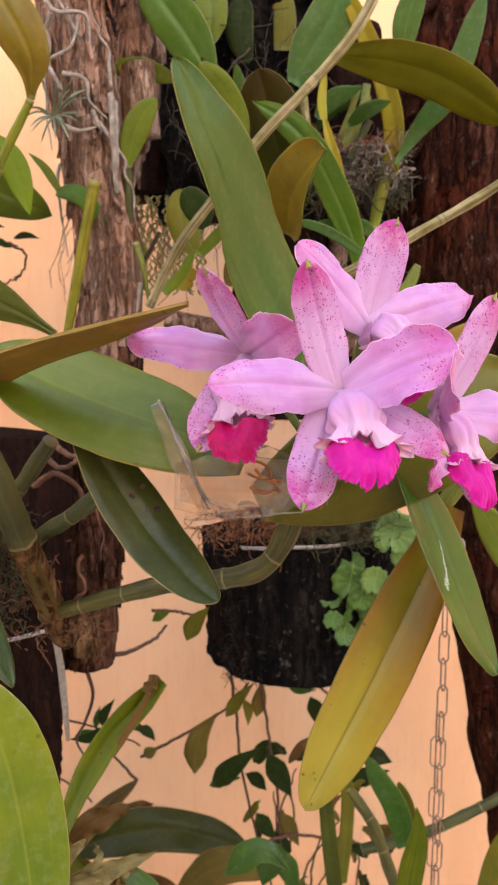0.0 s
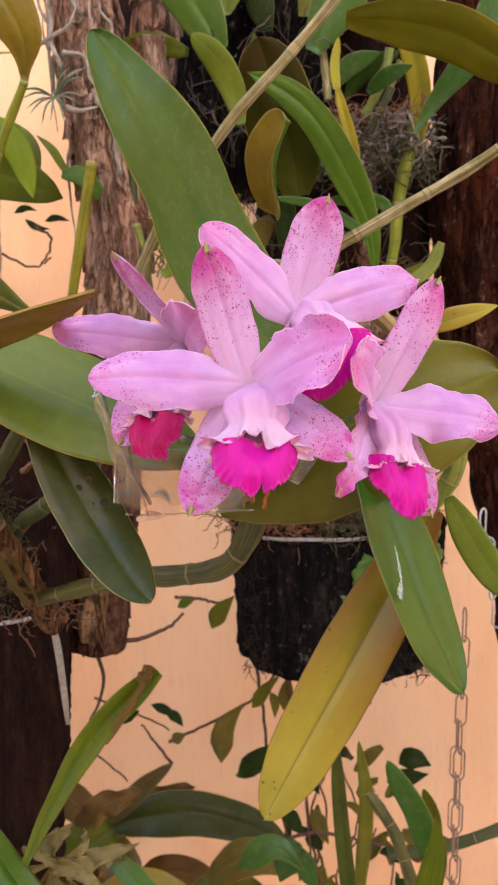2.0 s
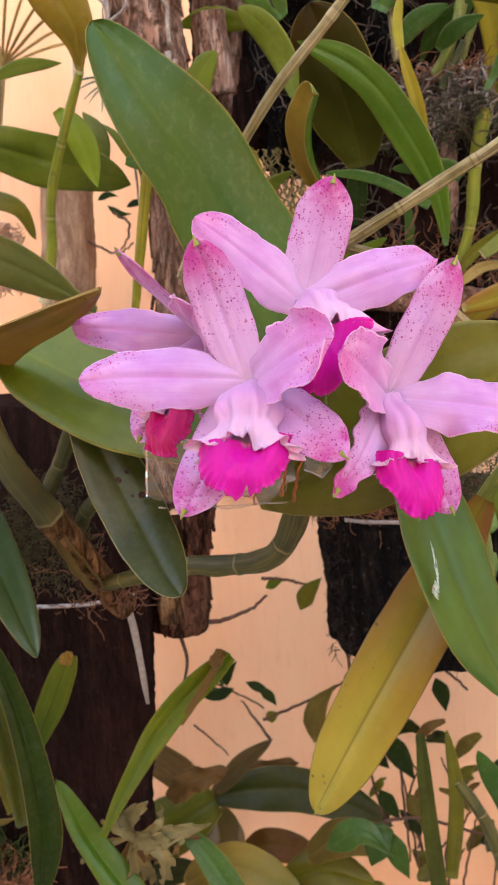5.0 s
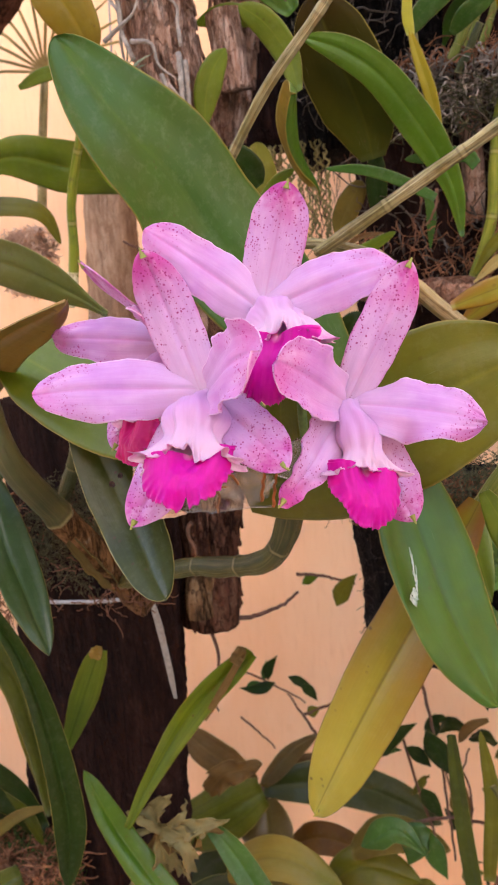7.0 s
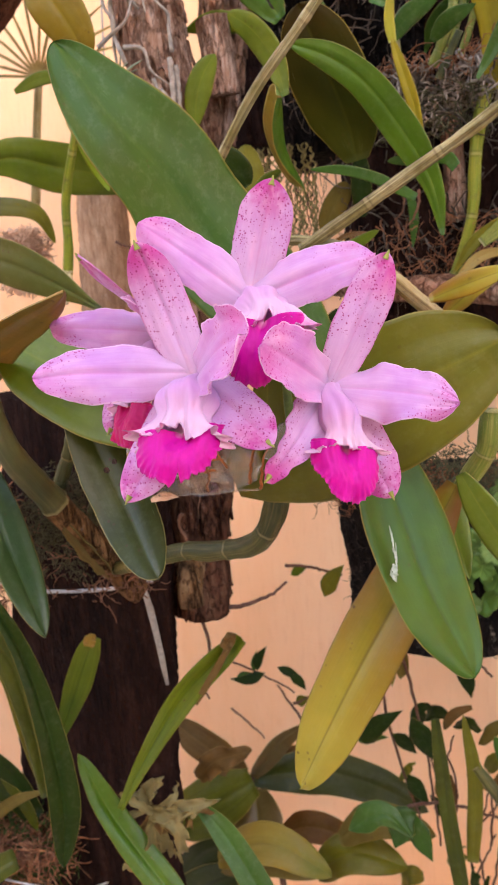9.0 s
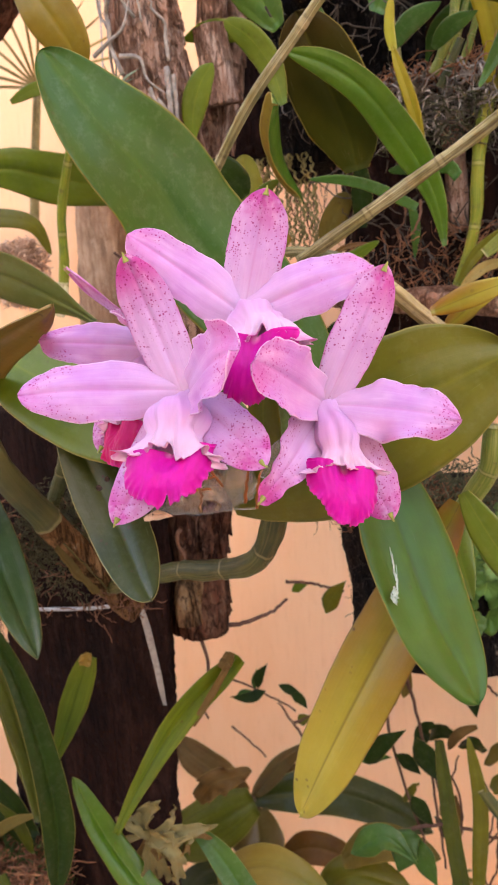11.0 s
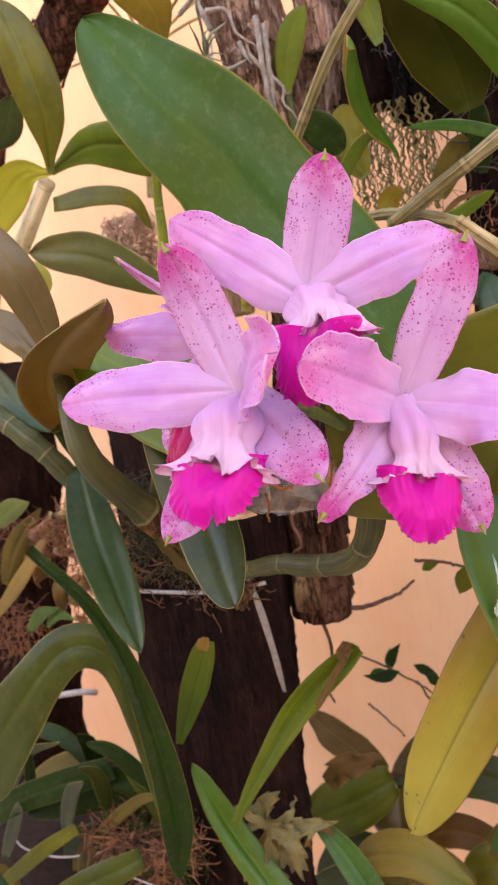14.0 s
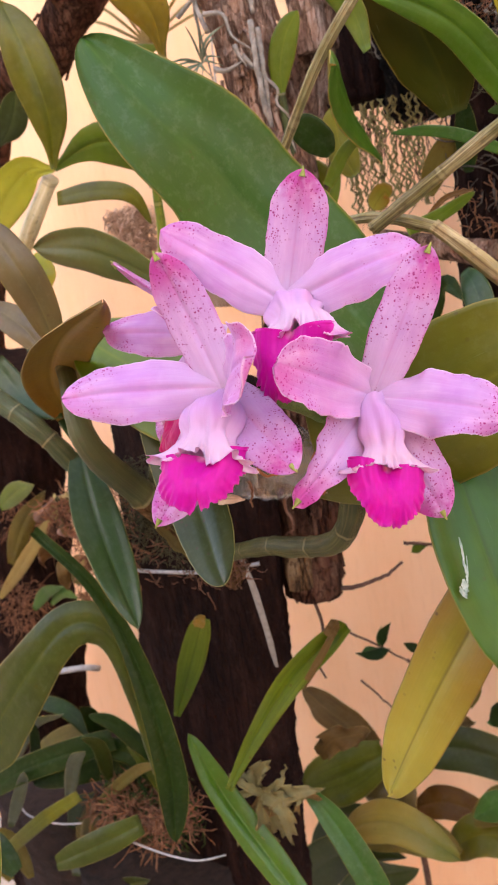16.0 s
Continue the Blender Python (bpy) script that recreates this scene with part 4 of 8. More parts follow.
def round_leaf(parent, at, normal, radius, mat, seed=0, lobes=9, name="leaf", cup=0.25):
    """A rounded leaf with a scalloped margin and a sunken heart."""
    r = random.Random(seed)
    nn = Vector(normal).normalized()
    s = nn.cross(Vector((0.2, 0.1, 1))).normalized()
    t = s.cross(nn)
    nr, na = 6, 36
    ph = r.uniform(0, 6)
    top, uvs = [], []
    for i in range(nr + 1):
        q = i / nr
        for k in range(na):
            an = 6.28318 * k / na
            m = 1 + 0.09 * q ** 4 * abs(math.sin(lobes * an / 2 + ph)) * 2 - 0.4 * math.exp(-((an - 4.7) / 0.16) ** 2)
            z = cup * q * q + 0.06 * q * math.sin(lobes * an + ph)
            top.append(Vector(at) + (s * math.cos(an) * q * m + t * math.sin(an) * q * m + nn * z) * radius)
            uvs.append((0.5 + 0.45 * q * math.cos(an), 0.5 + 0.45 * q * math.sin(an)))
    n = len(top)
    verts = top + [p - nn * 0.0009 for p in top]
    faces = []
    for i in range(nr):
        for k in range(na):
            a, b = i * na + k, i * na + (k + 1) % na
            faces.append((a, b, b + na, a + na))
            faces.append((n + a, n + a + na, n + b + na, n + b))
    for k in range(na):
        a, b = nr * na + k, nr * na + (k + 1) % na
        faces.append((a, b, n + b, n + a))
    return mesh_part(name, verts, faces, mat, parent, "", uvs + uvs)


def clinging_roots(parent, pts, radius, count, mat, seed=0, thick=0.002, length=0.12):
    """Pale aerial roots that creep over a log."""
    r = random.Random(seed)
    line = spline(pts, 60)
    for c in range(count):
        i = r.randint(4, 50)
        an, da = r.uniform(2.6, 5.6), r.uniform(-0.12, 0.12)
        run, i0 = r.uniform(0.4, 1.0) * length, float(i)
        per = (line[-1] - line[0]).length / 60
        way_z = r.choice((-1, 1))
        p = []
        for k in range(9):
            q = line[max(0, min(60, int(i0)))]
            rad = radius * (1.08 + 0.05 * r.random())
            p.append(q + Vector((math.cos(an) * rad, math.sin(an) * rad, (i0 % 1) * 0.001)))
            an += da + r.uniform(-0.2, 0.2)
            i0 += way_z * run / 8 / per
            if i0 < 1 or i0 > 59:
                break
        if len(p) > 3:
            tube("root", parent, p, thick * r.uniform(0.7, 1.2), thick * 0.2, mat, 20, 7, seed=c)




# ---- setting ----
wall = box_mesh("wall_back", (-9.0, 1.25, -0.02), (9.0, 1.4, 2.9), "wall")
tagged(wall, "salmon painted plaster garden wall, slightly streaked", "wall", kind="structure")
# ground out of view, added as a pale floor that reflects fill light
ground = box_mesh("ground", (-40, -40, -0.1), (40, 40, 0.0), "paving")
tagged(ground, "unseen pale ground, toned to bounce light upwards", "ground", kind="structure")
# added wall out of view, its height set to keep sun off the flowers
yard = box_mesh("wall_front", (-9.0, -6.15, -0.02), (9.0, -6.0, 4.75), "wall")
tagged(yard, "unseen salmon wall added behind the camera to block low sun", "wall", kind="structure")
for x0, x1, nm in ((-9.15, -9.0, "wall_west"), (9.0, 9.15, "wall_east")):
    tagged(box_mesh(nm, (x0, -6.15, -0.02), (x1, 1.4, 2.2), "wall"), "salmon painted garden side wall", "wall", kind="structure")
# leaf screen added out of view, dense enough to break the sun into flecks
hedge_r = random.Random(11)
hv, hf = [], []
for _ in range(26000):
    c = Vector((hedge_r.uniform(-3.0, 4.5), hedge_r.uniform(-6.9, -6.0), 4.6 + 1.9 * hedge_r.random()))
    a = Vector((hedge_r.gauss(0, 1), hedge_r.gauss(0, 1), hedge_r.gauss(0, 1))).normalized() * hedge_r.uniform(0.05, 0.1)
    b = a.cross(Vector((hedge_r.gauss(0, 1), hedge_r.gauss(0, 1), hedge_r.gauss(0, 1)))).normalized() * a.length * 0.45
    k = len(hv)
    hv += [c - a, c + b, c + a, c - b]
    hf.append((k, k + 1, k + 2, k + 3))
hedge = mesh_part("hedge", hv, hf, "leaf_deep", None, smooth=False)
tagged(hedge, "unseen screen of leaves added above the yard wall to dapple sun", "hedge", kind="stuff")


# ---- logs and posts ----
log = root("bark_log", (-0.162, 0.791, 1.065), "hanging bark log of rough brown pine with white roots", "log")
trunk("trunk", log, [(-0.172, 0.8, 1.761), (-0.159, 0.8, 1.686), (-0.147, 0.8, 1.59), (-0.129, 0.8, 1.449), (-0.134, 0.8, 1.365)], 0.0287, 0.0282, "bark", seed=1)
# shaded lower half of the log, darkened by its bark colour
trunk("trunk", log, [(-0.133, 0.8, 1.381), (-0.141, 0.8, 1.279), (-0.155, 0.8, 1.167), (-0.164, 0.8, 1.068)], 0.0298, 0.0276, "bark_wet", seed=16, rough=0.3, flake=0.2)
log2 = root("bark_log", (-0.109, 0.84, 1.508), "thin slab of split brown bark hanging by pale strips", "log")
trunk("trunk", log2, [(-0.103, 0.86, 1.712), (-0.108, 0.86, 1.629), (-0.124, 0.86, 1.562), (-0.136, 0.86, 1.512)], 0.0227, 0.0160, "bark", seed=2, n=60, around=48)
post = root("fern_plank", (-0.305, 0.757, 0.541), "dark brown tree-fern plank with orchids tied on", "plank")
trunk("trunk", post, [(-0.316, 0.757, 0.541), (-0.293, 0.757, 0.865), (-0.277, 0.757, 1.034), (-0.266, 0.757, 1.156), (-0.256, 0.757, 1.305)], 0.102, 0.096, "bark_dark", seed=3, rough=0.06, flake=0.05, flat=0.38)
trunk3 = root("pine_tree", (0.327, 0.95, 0.842), "reddish brown rough-barked tree trunk", "trunk")
trunk("trunk", trunk3, [(0.257, 0.95, 1.878), (0.236, 0.95, 1.74), (0.221, 0.95, 1.567), (0.235, 0.95, 1.409), (0.293, 0.95, 1.157), (0.354, 0.95, 0.842), (0.393, 0.95, 0.616), (0.42, 0.95, 0)], 0.0620, 0.0750, "bark_red", seed=4)
slab = root("fern_slab", (-0.022, 0.95, 1.503), "dark hanging tree-fern slab overgrown with orchid roots", "planter")
trunk("trunk", slab, [(-0.007, 1, 1.796), (-0.021, 1, 1.671), (-0.02, 1, 1.59), (-0.012, 1, 1.527)], 0.1109, 0.0876, "fern", seed=5, rough=0.2)
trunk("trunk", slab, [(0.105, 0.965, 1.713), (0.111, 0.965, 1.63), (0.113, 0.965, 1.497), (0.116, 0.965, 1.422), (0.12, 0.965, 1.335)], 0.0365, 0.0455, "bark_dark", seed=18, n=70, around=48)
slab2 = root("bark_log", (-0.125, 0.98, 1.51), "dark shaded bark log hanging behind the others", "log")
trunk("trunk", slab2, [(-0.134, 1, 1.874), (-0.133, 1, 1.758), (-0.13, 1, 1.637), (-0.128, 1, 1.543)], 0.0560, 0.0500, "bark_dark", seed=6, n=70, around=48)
pot = root("fibre_pot", (0.042, 0.93, 0.991), "black tree-fern fibre hanging pot with succulents", "pot")
trunk("pot_body", pot, [(0.066, 0.972, 1.014), (0.065, 0.972, 1.083), (0.064, 0.972, 1.164)], 0.114, 0.119, "fern", seed=7, n=70, around=72, rough=0.06, flake=0.03)


# ---- flowering orchid ----
orchid = root("cattleya_orchid", (-0.148, 0.624, 1.182), "cattleya orchid in bloom with four freckled pink flowers", "orchid")
leaf(orchid, [(0.058, 0.61, 1.333), (0.031, 0.583, 1.388), (0.002, 0.55, 1.442), (-0.009, 0.53, 1.474), (-0.021, 0.502, 1.502), (-0.039, 0.48, 1.543)], 0.0850, (0.881, -0.456, 0.125), "leaf", arc=0.12, fold=3, shape='broad')
leaf(orchid, [(-0.002, 0.53, 1.314), (-0.046, 0.535, 1.332), (-0.109, 0.55, 1.354), (-0.174, 0.56, 1.382)], 0.0720, (0.089, -0.809, 0.581), "leaf_b", fold=7, arc=-0.4)
leaf(orchid, [(-0.108, 0.55, 1.328), (-0.089, 0.545, 1.299), (-0.062, 0.53, 1.264), (-0.035, 0.505, 1.242), (-0.019, 0.49, 1.234)], 0.0430, (0.186, -0.741, 0.646), "leaf_dark", fold=12, arc=-0.25, shape='broad')
leaf(orchid, [(0.103, 0.56, 1.309), (0.119, 0.542, 1.273), (0.137, 0.53, 1.228), (0.153, 0.53, 1.193), (0.163, 0.528, 1.172)], 0.0620, (0.756, -0.485, 0.44), "leaf_fresh", fold=5, arc=-0.12, shape='broad')
leaf(orchid, [(0.146, 0.585, 1.271), (0.116, 0.57, 1.214), (0.086, 0.555, 1.158), (0.062, 0.55, 1.111), (0.039, 0.549, 1.063)], 0.0500, (-0.208, -0.94, 0.269), "leaf_gold", fold=15)
leaf(orchid, [(0.006, 0.555, 1.28), (0.071, 0.545, 1.31), (0.128, 0.54, 1.34), (0.182, 0.56, 1.364)], 0.0860, (0.006, -0.999, 0.047), "leaf_olive", fold=4)
leaf(orchid, [(-0.258, 0.62, 1.299), (-0.235, 0.58, 1.34), (-0.149, 0.52, 1.382), (-0.032, 0.45, 1.41)], 0.0480, (0.33, -0.4, -0.85), "leaf_tan", shape='taper', fold=12, arc=0.2)
cane("cane", orchid, [(0.034, 0.558, 1.313), (0.033, 0.568, 1.283), (0.026, 0.575, 1.254), (0.008, 0.58, 1.228), (-0.03, 0.59, 1.216), (-0.068, 0.6, 1.209), (-0.163, 0.64, 1.172)], 0.0087, 0.0057, "cane", nodes=7)
cane("cane", orchid, [(-0.194, 0.56, 1.359), (-0.166, 0.541, 1.305), (-0.162, 0.583, 1.249)], 0.0065, 0.0112, "cane_mid", nodes=1)
trunk("cane", orchid, [(-0.163, 0.581, 1.252), (-0.158, 0.619, 1.204), (-0.152, 0.654, 1.156), (-0.146, 0.662, 1.146)], 0.0113, 0.0105, "cut_wood", n=60, around=40, rough=0.16, flake=0.14, seed=21)
leaf(orchid, [(-0.156, 0.586, 1.231), (-0.154, 0.607, 1.204), (-0.152, 0.632, 1.173)], 0.0180, (0.456, -0.716, -0.529), "leaf_sheath", shape='cut', name='sheath', arc=1.2, wave=0.1, waves=3)
cane("cane", orchid, [(-0.103, 0.6, 1.281), (-0.136, 0.62, 1.255), (-0.163, 0.64, 1.236), (-0.187, 0.66, 1.208)], 0.0066, 0.0057, "cane_dark", nodes=3)
cane("cane", orchid, [(-0.142, 0.6, 1.317), (-0.172, 0.62, 1.278), (-0.202, 0.64, 1.244)], 0.0057, 0.0057, "cane_dark", nodes=2)
leaf(orchid, [(0.05, 0.525, 1.297), (0.053, 0.515, 1.322), (0.056, 0.508, 1.343), (0.063, 0.5, 1.364)], 0.0224, (0.357, -0.851, -0.385), "leaf_olive", shape='cut', name='sheath', arc=0.9, wave=0.05, waves=2)

fl = tube("flower", orchid, [(0.055, 0.54, 1.3), (0.051, 0.509, 1.333), (0.046, 0.442, 1.366)], 0.0024, 0.0035, "stem_green", 12, 8, label="pink cattleya flower with magenta lip")
petal(fl, "sepal", (0.047, 0.438, 1.363), (0.029, 0.427, 1.431), 0.026, (0.283, -0.955, -0.088), -0.002, arc=-0.3)
sepal_tip(fl, (0.029, 0.427, 1.431), (-0.25, -0.162, 0.955))
petal(fl, "petal", (0.049, 0.44, 1.366), (-0.019, 0.398, 1.372), 0.031, (0.501, -0.75, 0.432), 0.004, arc=-0.35, wave=0.05, waves=2.5)
petal(fl, "petal", (0.046, 0.44, 1.362), (0.0965, 0.395, 1.389), 0.036, (-0.70, -0.66, 0.28), 0.003, arc=0.3, wave=0.05, mat='petal_warm', waves=2.5, shape='flap', ragged=0.16)
petal(fl, "sepal", (0.047, 0.44, 1.368), (0.026, 0.398, 1.311), 0.027, (0.184, -0.826, 0.534), -0.002, arc=-0.3)
sepal_tip(fl, (0.026, 0.398, 1.311), (-0.282, -0.564, -0.776))
petal(fl, "sepal", (0.044, 0.439, 1.367), (0.098, 0.411, 1.336), 0.027, (0.069, -0.68, 0.73), 0.004, arc=-0.35)
sepal_tip(fl, (0.098, 0.411, 1.336), (0.79, -0.41, -0.456))
lip(fl, (0.049, 0.437, 1.3585), (0.0555, 0.406, 1.3425), (0.0575, 0.3905, 1.3225), (0.0355, 0.0155, 0.001), 0.0186, 1, 0.22, 1.15)

fl = tube("flower", orchid, [(0.055, 0.54, 1.3), (0.028, 0.54, 1.34), (0.0, 0.514, 1.38)], 0.0024, 0.0035, "stem_green", 12, 8, label="pink cattleya flower with magenta lip")
petal(fl, "sepal", (0.0, 0.508, 1.38), (-0.0238, 0.4546, 1.4294), 0.029, (-0.62, -0.6, -0.5), 0.003, arc=-0.3)
sepal_tip(fl, (-0.0238, 0.4546, 1.4294), (-0.4, -0.45, 0.8))
petal(fl, "petal", (0.001, 0.507, 1.381), (-0.069, 0.483, 1.39), 0.029, (0.05, -0.865, 0.502), 0.003, arc=-0.35, wave=0.05, waves=2.5)
petal(fl, "petal", (-0.002, 0.508, 1.38), (0.0235, 0.434, 1.4), 0.033, (-0.74, -0.42, -0.52), 0.003, arc=0.35, wave=0.05, waves=2.5, mat='petal_warm', shape='flap', ragged=0.16)
petal(fl, "sepal", (0.0, 0.507, 1.378), (-0.029, 0.4708, 1.329), 0.030, (-0.208, -0.93, 0.3), 0.002, arc=0.3)
sepal_tip(fl, (-0.029, 0.4708, 1.329), (-0.45, -0.5, -0.75))
lip(fl, (-0.001, 0.506, 1.376), (-0.006, 0.468, 1.344), (-0.006, 0.453, 1.324), (0.036, -0.022, 0.005), 0.0185, 2, 0.12, mat="lip_red")

fl = tube("flower", orchid, [(0.055, 0.54, 1.3), (0.06, 0.526, 1.349), (0.066, 0.476, 1.398)], 0.0024, 0.0035, "stem_green", 12, 8, label="pink cattleya flower with magenta lip")
petal(fl, "sepal", (0.065, 0.472, 1.395), (0.082, 0.477, 1.457), 0.029, (0.348, -0.938, -0.015), -0.001, arc=-0.25)
sepal_tip(fl, (0.082, 0.477, 1.457), (0.261, 0.082, 0.962))
petal(fl, "petal", (0.068, 0.473, 1.396), (0.0252, 0.4387, 1.4408), 0.029, (0.732, -0.658, 0.175), 0.003, arc=-0.2, wave=0.04, waves=2.5, shape='lobed')
petal(fl, "petal", (0.063, 0.471, 1.397), (0.128, 0.491, 1.416), 0.029, (0.181, -0.92, 0.347), 0.006, arc=-0.35, wave=0.05, waves=2.5)
lip(fl, (0.067, 0.474, 1.391), (0.0845, 0.449, 1.3885), (0.0795, 0.439, 1.3585), (0.9, 0.1, 0.02), 0.0178, 3, 0.08, 1.3, tube_mat="tube_flush", drape=0.72, gape=0.0, column=0.0068, bulb=0.18, seat=0.0045)

fl = tube("flower", orchid, [(0.055, 0.54, 1.3), (0.081, 0.525, 1.327), (0.106, 0.473, 1.353)], 0.0024, 0.0035, "stem_green", 12, 8, label="pink cattleya flower with magenta lip")
petal(fl, "sepal", (0.105, 0.469, 1.35), (0.138, 0.478, 1.416), 0.024, (0.431, -0.898, -0.084), 0.004, arc=-0.3)
sepal_tip(fl, (0.138, 0.478, 1.416), (0.431, 0.123, 0.894))
petal(fl, "petal", (0.106, 0.472, 1.352), (0.0985, 0.408, 1.382), 0.031, (0.985, -0.17, -0.03), 0.003, arc=0.3, wave=0.05, mat='petal_warm', waves=2.5, shape='flap', ragged=0.14)
petal(fl, "petal", (0.104, 0.469, 1.353), (0.171, 0.468, 1.344), 0.031, (0.111, -0.794, 0.598), 0.005, arc=-0.35, wave=0.1, frill=0.02, waves=2.5)
petal(fl, "sepal", (0.106, 0.469, 1.354), (0.137, 0.466, 1.297), 0.027, (0.457, -0.851, 0.258), 0.002, arc=-0.25)
sepal_tip(fl, (0.137, 0.466, 1.297), (0.404, -0.06, -0.913))
petal(fl, "sepal", (0.107, 0.471, 1.353), (0.091, 0.416, 1.318), 0.028, (0.867, -0.455, 0.203), 0.003, arc=0.35, shape='curled', wave=0.05)
sepal_tip(fl, (0.091, 0.416, 1.318), (-0.272, -0.773, -0.573))
lip(fl, (0.1065, 0.469, 1.35), (0.118, 0.4515, 1.3255), (0.1225, 0.438, 1.302), (0.0265, 0.0165, -0.01), 0.0156, 4, 0.1, 1.1, bulb=0.1)


# ---- upper plants ----
up = root("cattleya_orchid", (0.019, 0.75, 1.494), "leafy cattleya orchid with long dry canes", "orchid")
cane("cane", up, [(0.103, 0.66, 1.66), (0.078, 0.655, 1.613), (0.043, 0.65, 1.572), (0.006, 0.646, 1.533), (-0.03, 0.65, 1.488), (-0.054, 0.655, 1.457), (-0.077, 0.66, 1.413)], 0.0033, 0.0029, "cane_dry", nodes=3, flutes=0.3, ring=0.1)
cane("cane", up, [(0.182, 0.62, 1.501), (0.157, 0.62, 1.485), (0.111, 0.615, 1.459), (0.076, 0.61, 1.439), (0.046, 0.61, 1.423)], 0.0032, 0.0035, "cane_dry", nodes=3, flutes=0.3, ring=0.08)
cane("cane", up, [(0.024, 0.622, 1.43), (0.04, 0.62, 1.43), (0.058, 0.62, 1.4265), (0.083, 0.62, 1.418)], 0.0026, 0.0034, "cane_dry", nodes=2, flutes=0.25, ring=0.05)
cane("sheath", up, [(0.081, 0.62, 1.4195), (0.1, 0.62, 1.403), (0.118, 0.62, 1.386), (0.14, 0.622, 1.366)], 0.0042, 0.0046, "cane_straw", nodes=1, flutes=0.22, ring=0.0, label="papery straw sheath")
leaf(up, [(0.029, 0.662, 1.468), (0.03, 0.635, 1.49), (0.04, 0.605, 1.506), (0.05, 0.577, 1.514)], 0.0480, (-0.6, -0.45, -0.65), "leaf_amber", shape='taper', fold=7, arc=0.2, twist=-58, under='leaf_fresh')
leaf(up, [(0.076, 0.78, 1.633), (0.122, 0.77, 1.625), (0.169, 0.76, 1.608), (0.221, 0.75, 1.571)], 0.0426, (-0.289, -0.93, -0.226), "leaf_backlit", groove=0.004)
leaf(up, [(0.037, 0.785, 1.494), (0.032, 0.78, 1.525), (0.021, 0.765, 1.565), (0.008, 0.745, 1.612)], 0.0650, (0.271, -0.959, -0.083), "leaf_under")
leaf(up, [(-0.004, 0.735, 1.545), (-0.011, 0.735, 1.572), (-0.024, 0.728, 1.595), (-0.04, 0.718, 1.609)], 0.0230, (-0.3, -0.9, 0.3), "leaf_pale")
leaf(up, [(0.043, 0.85, 1.628), (0.059, 0.85, 1.659), (0.08, 0.85, 1.694), (0.09, 0.85, 1.734)], 0.0456, (0.049, -0.999, -0.022), "leaf")
leaf(up, [(-0.035, 0.82, 1.625), (-0.058, 0.82, 1.664), (-0.083, 0.82, 1.698), (-0.093, 0.82, 1.723)], 0.0464, (-0.085, -0.995, -0.051), "leaf_bright")
leaf(up, [(-0.039, 0.86, 1.667), (-0.036, 0.86, 1.698), (-0.041, 0.86, 1.738)], 0.0325, (0.031, -1, 0.001), "leaf_b")
leaf(up, [(-0.07, 0.84, 1.63), (-0.107, 0.84, 1.64), (-0.14, 0.84, 1.638)], 0.0214, (-0.029, -0.965, -0.26), "leaf_b", shape='lance')
trunk("flaking_bark", log2, [(-0.099, 0.834, 1.574), (-0.1, 0.83, 1.606), (-0.104, 0.828, 1.64)], 0.0165, 0.0150, "bark", n=50, around=40, rough=0.42, flake=0.3, seed=23)
leaf(up, [(-0.108, 0.78, 1.534), (-0.104, 0.778, 1.56), (-0.094, 0.777, 1.582), (-0.081, 0.778, 1.597)], 0.0250, (0.18, -0.981, -0.069), "leaf_b", shape='petiole')
cane("cane", up, [(-0.112, 0.79, 1.462), (-0.11, 0.786, 1.5), (-0.108, 0.78, 1.54)], 0.0042, 0.0036, "cane_dark", nodes=1)
leaf(up, [(0.134, 0.8, 1.545), (0.154, 0.8, 1.575), (0.183, 0.8, 1.614), (0.211, 0.8, 1.696)], 0.0255, (-0.073, -0.997, 0.037), "leaf", shape='blade', fold=16)
leaf(up, [(0.063, 0.82, 1.59), (0.078, 0.82, 1.607), (0.104, 0.82, 1.617)], 0.0184, (0.086, -0.988, -0.13), "leaf", shape='lance')
leaf(up, [(0.146, 0.84, 1.651), (0.148, 0.84, 1.681), (0.16, 0.84, 1.716)], 0.0265, (-0.098, -0.995, 0.021), "leaf_bright")
cane("cane", up, [(0.091, 0.84, 1.568), (0.107, 0.84, 1.599), (0.112, 0.84, 1.625)], 0.0043, 0.0038, "cane_green")
lft = root("cattleya_orchid", (-0.386, 0.75, 1.467), "leafy orchid with pale canes in front of the wall", "orchid")
leaf(lft, [(-0.178, 0.72, 1.581), (-0.175, 0.71, 1.613), (-0.191, 0.7, 1.647), (-0.214, 0.7, 1.677)], 0.0430, (0.385, -0.921, -0.055), "leaf_amber", shape='petiole')
cane("cane", lft, [(-0.246, 0.75, 1.408), (-0.238, 0.75, 1.446), (-0.23, 0.745, 1.491), (-0.206, 0.735, 1.54), (-0.178, 0.72, 1.581)], 0.0046, 0.0034, "cane_lime", nodes=3, ring=0.06)
cane("sheath", lft, [(-0.252, 0.75, 1.398), (-0.246, 0.75, 1.41), (-0.242, 0.75, 1.428)], 0.0055, 0.0050, "cane_pale", nodes=1, label="papery pale sheath")
leaf(lft, [(-0.226, 0.76, 1.563), (-0.206, 0.76, 1.54), (-0.192, 0.76, 1.495)], 0.0252, (0.33, -0.93, 0.163), "leaf_lime", shape='lance')
leaf(lft, [(-0.317, 0.708, 1.517), (-0.272, 0.72, 1.531), (-0.247, 0.76, 1.523), (-0.213, 0.79, 1.513), (-0.184, 0.81, 1.5)], 0.0480, (0.544, -0.787, -0.292), "leaf_b", shape='petiole')
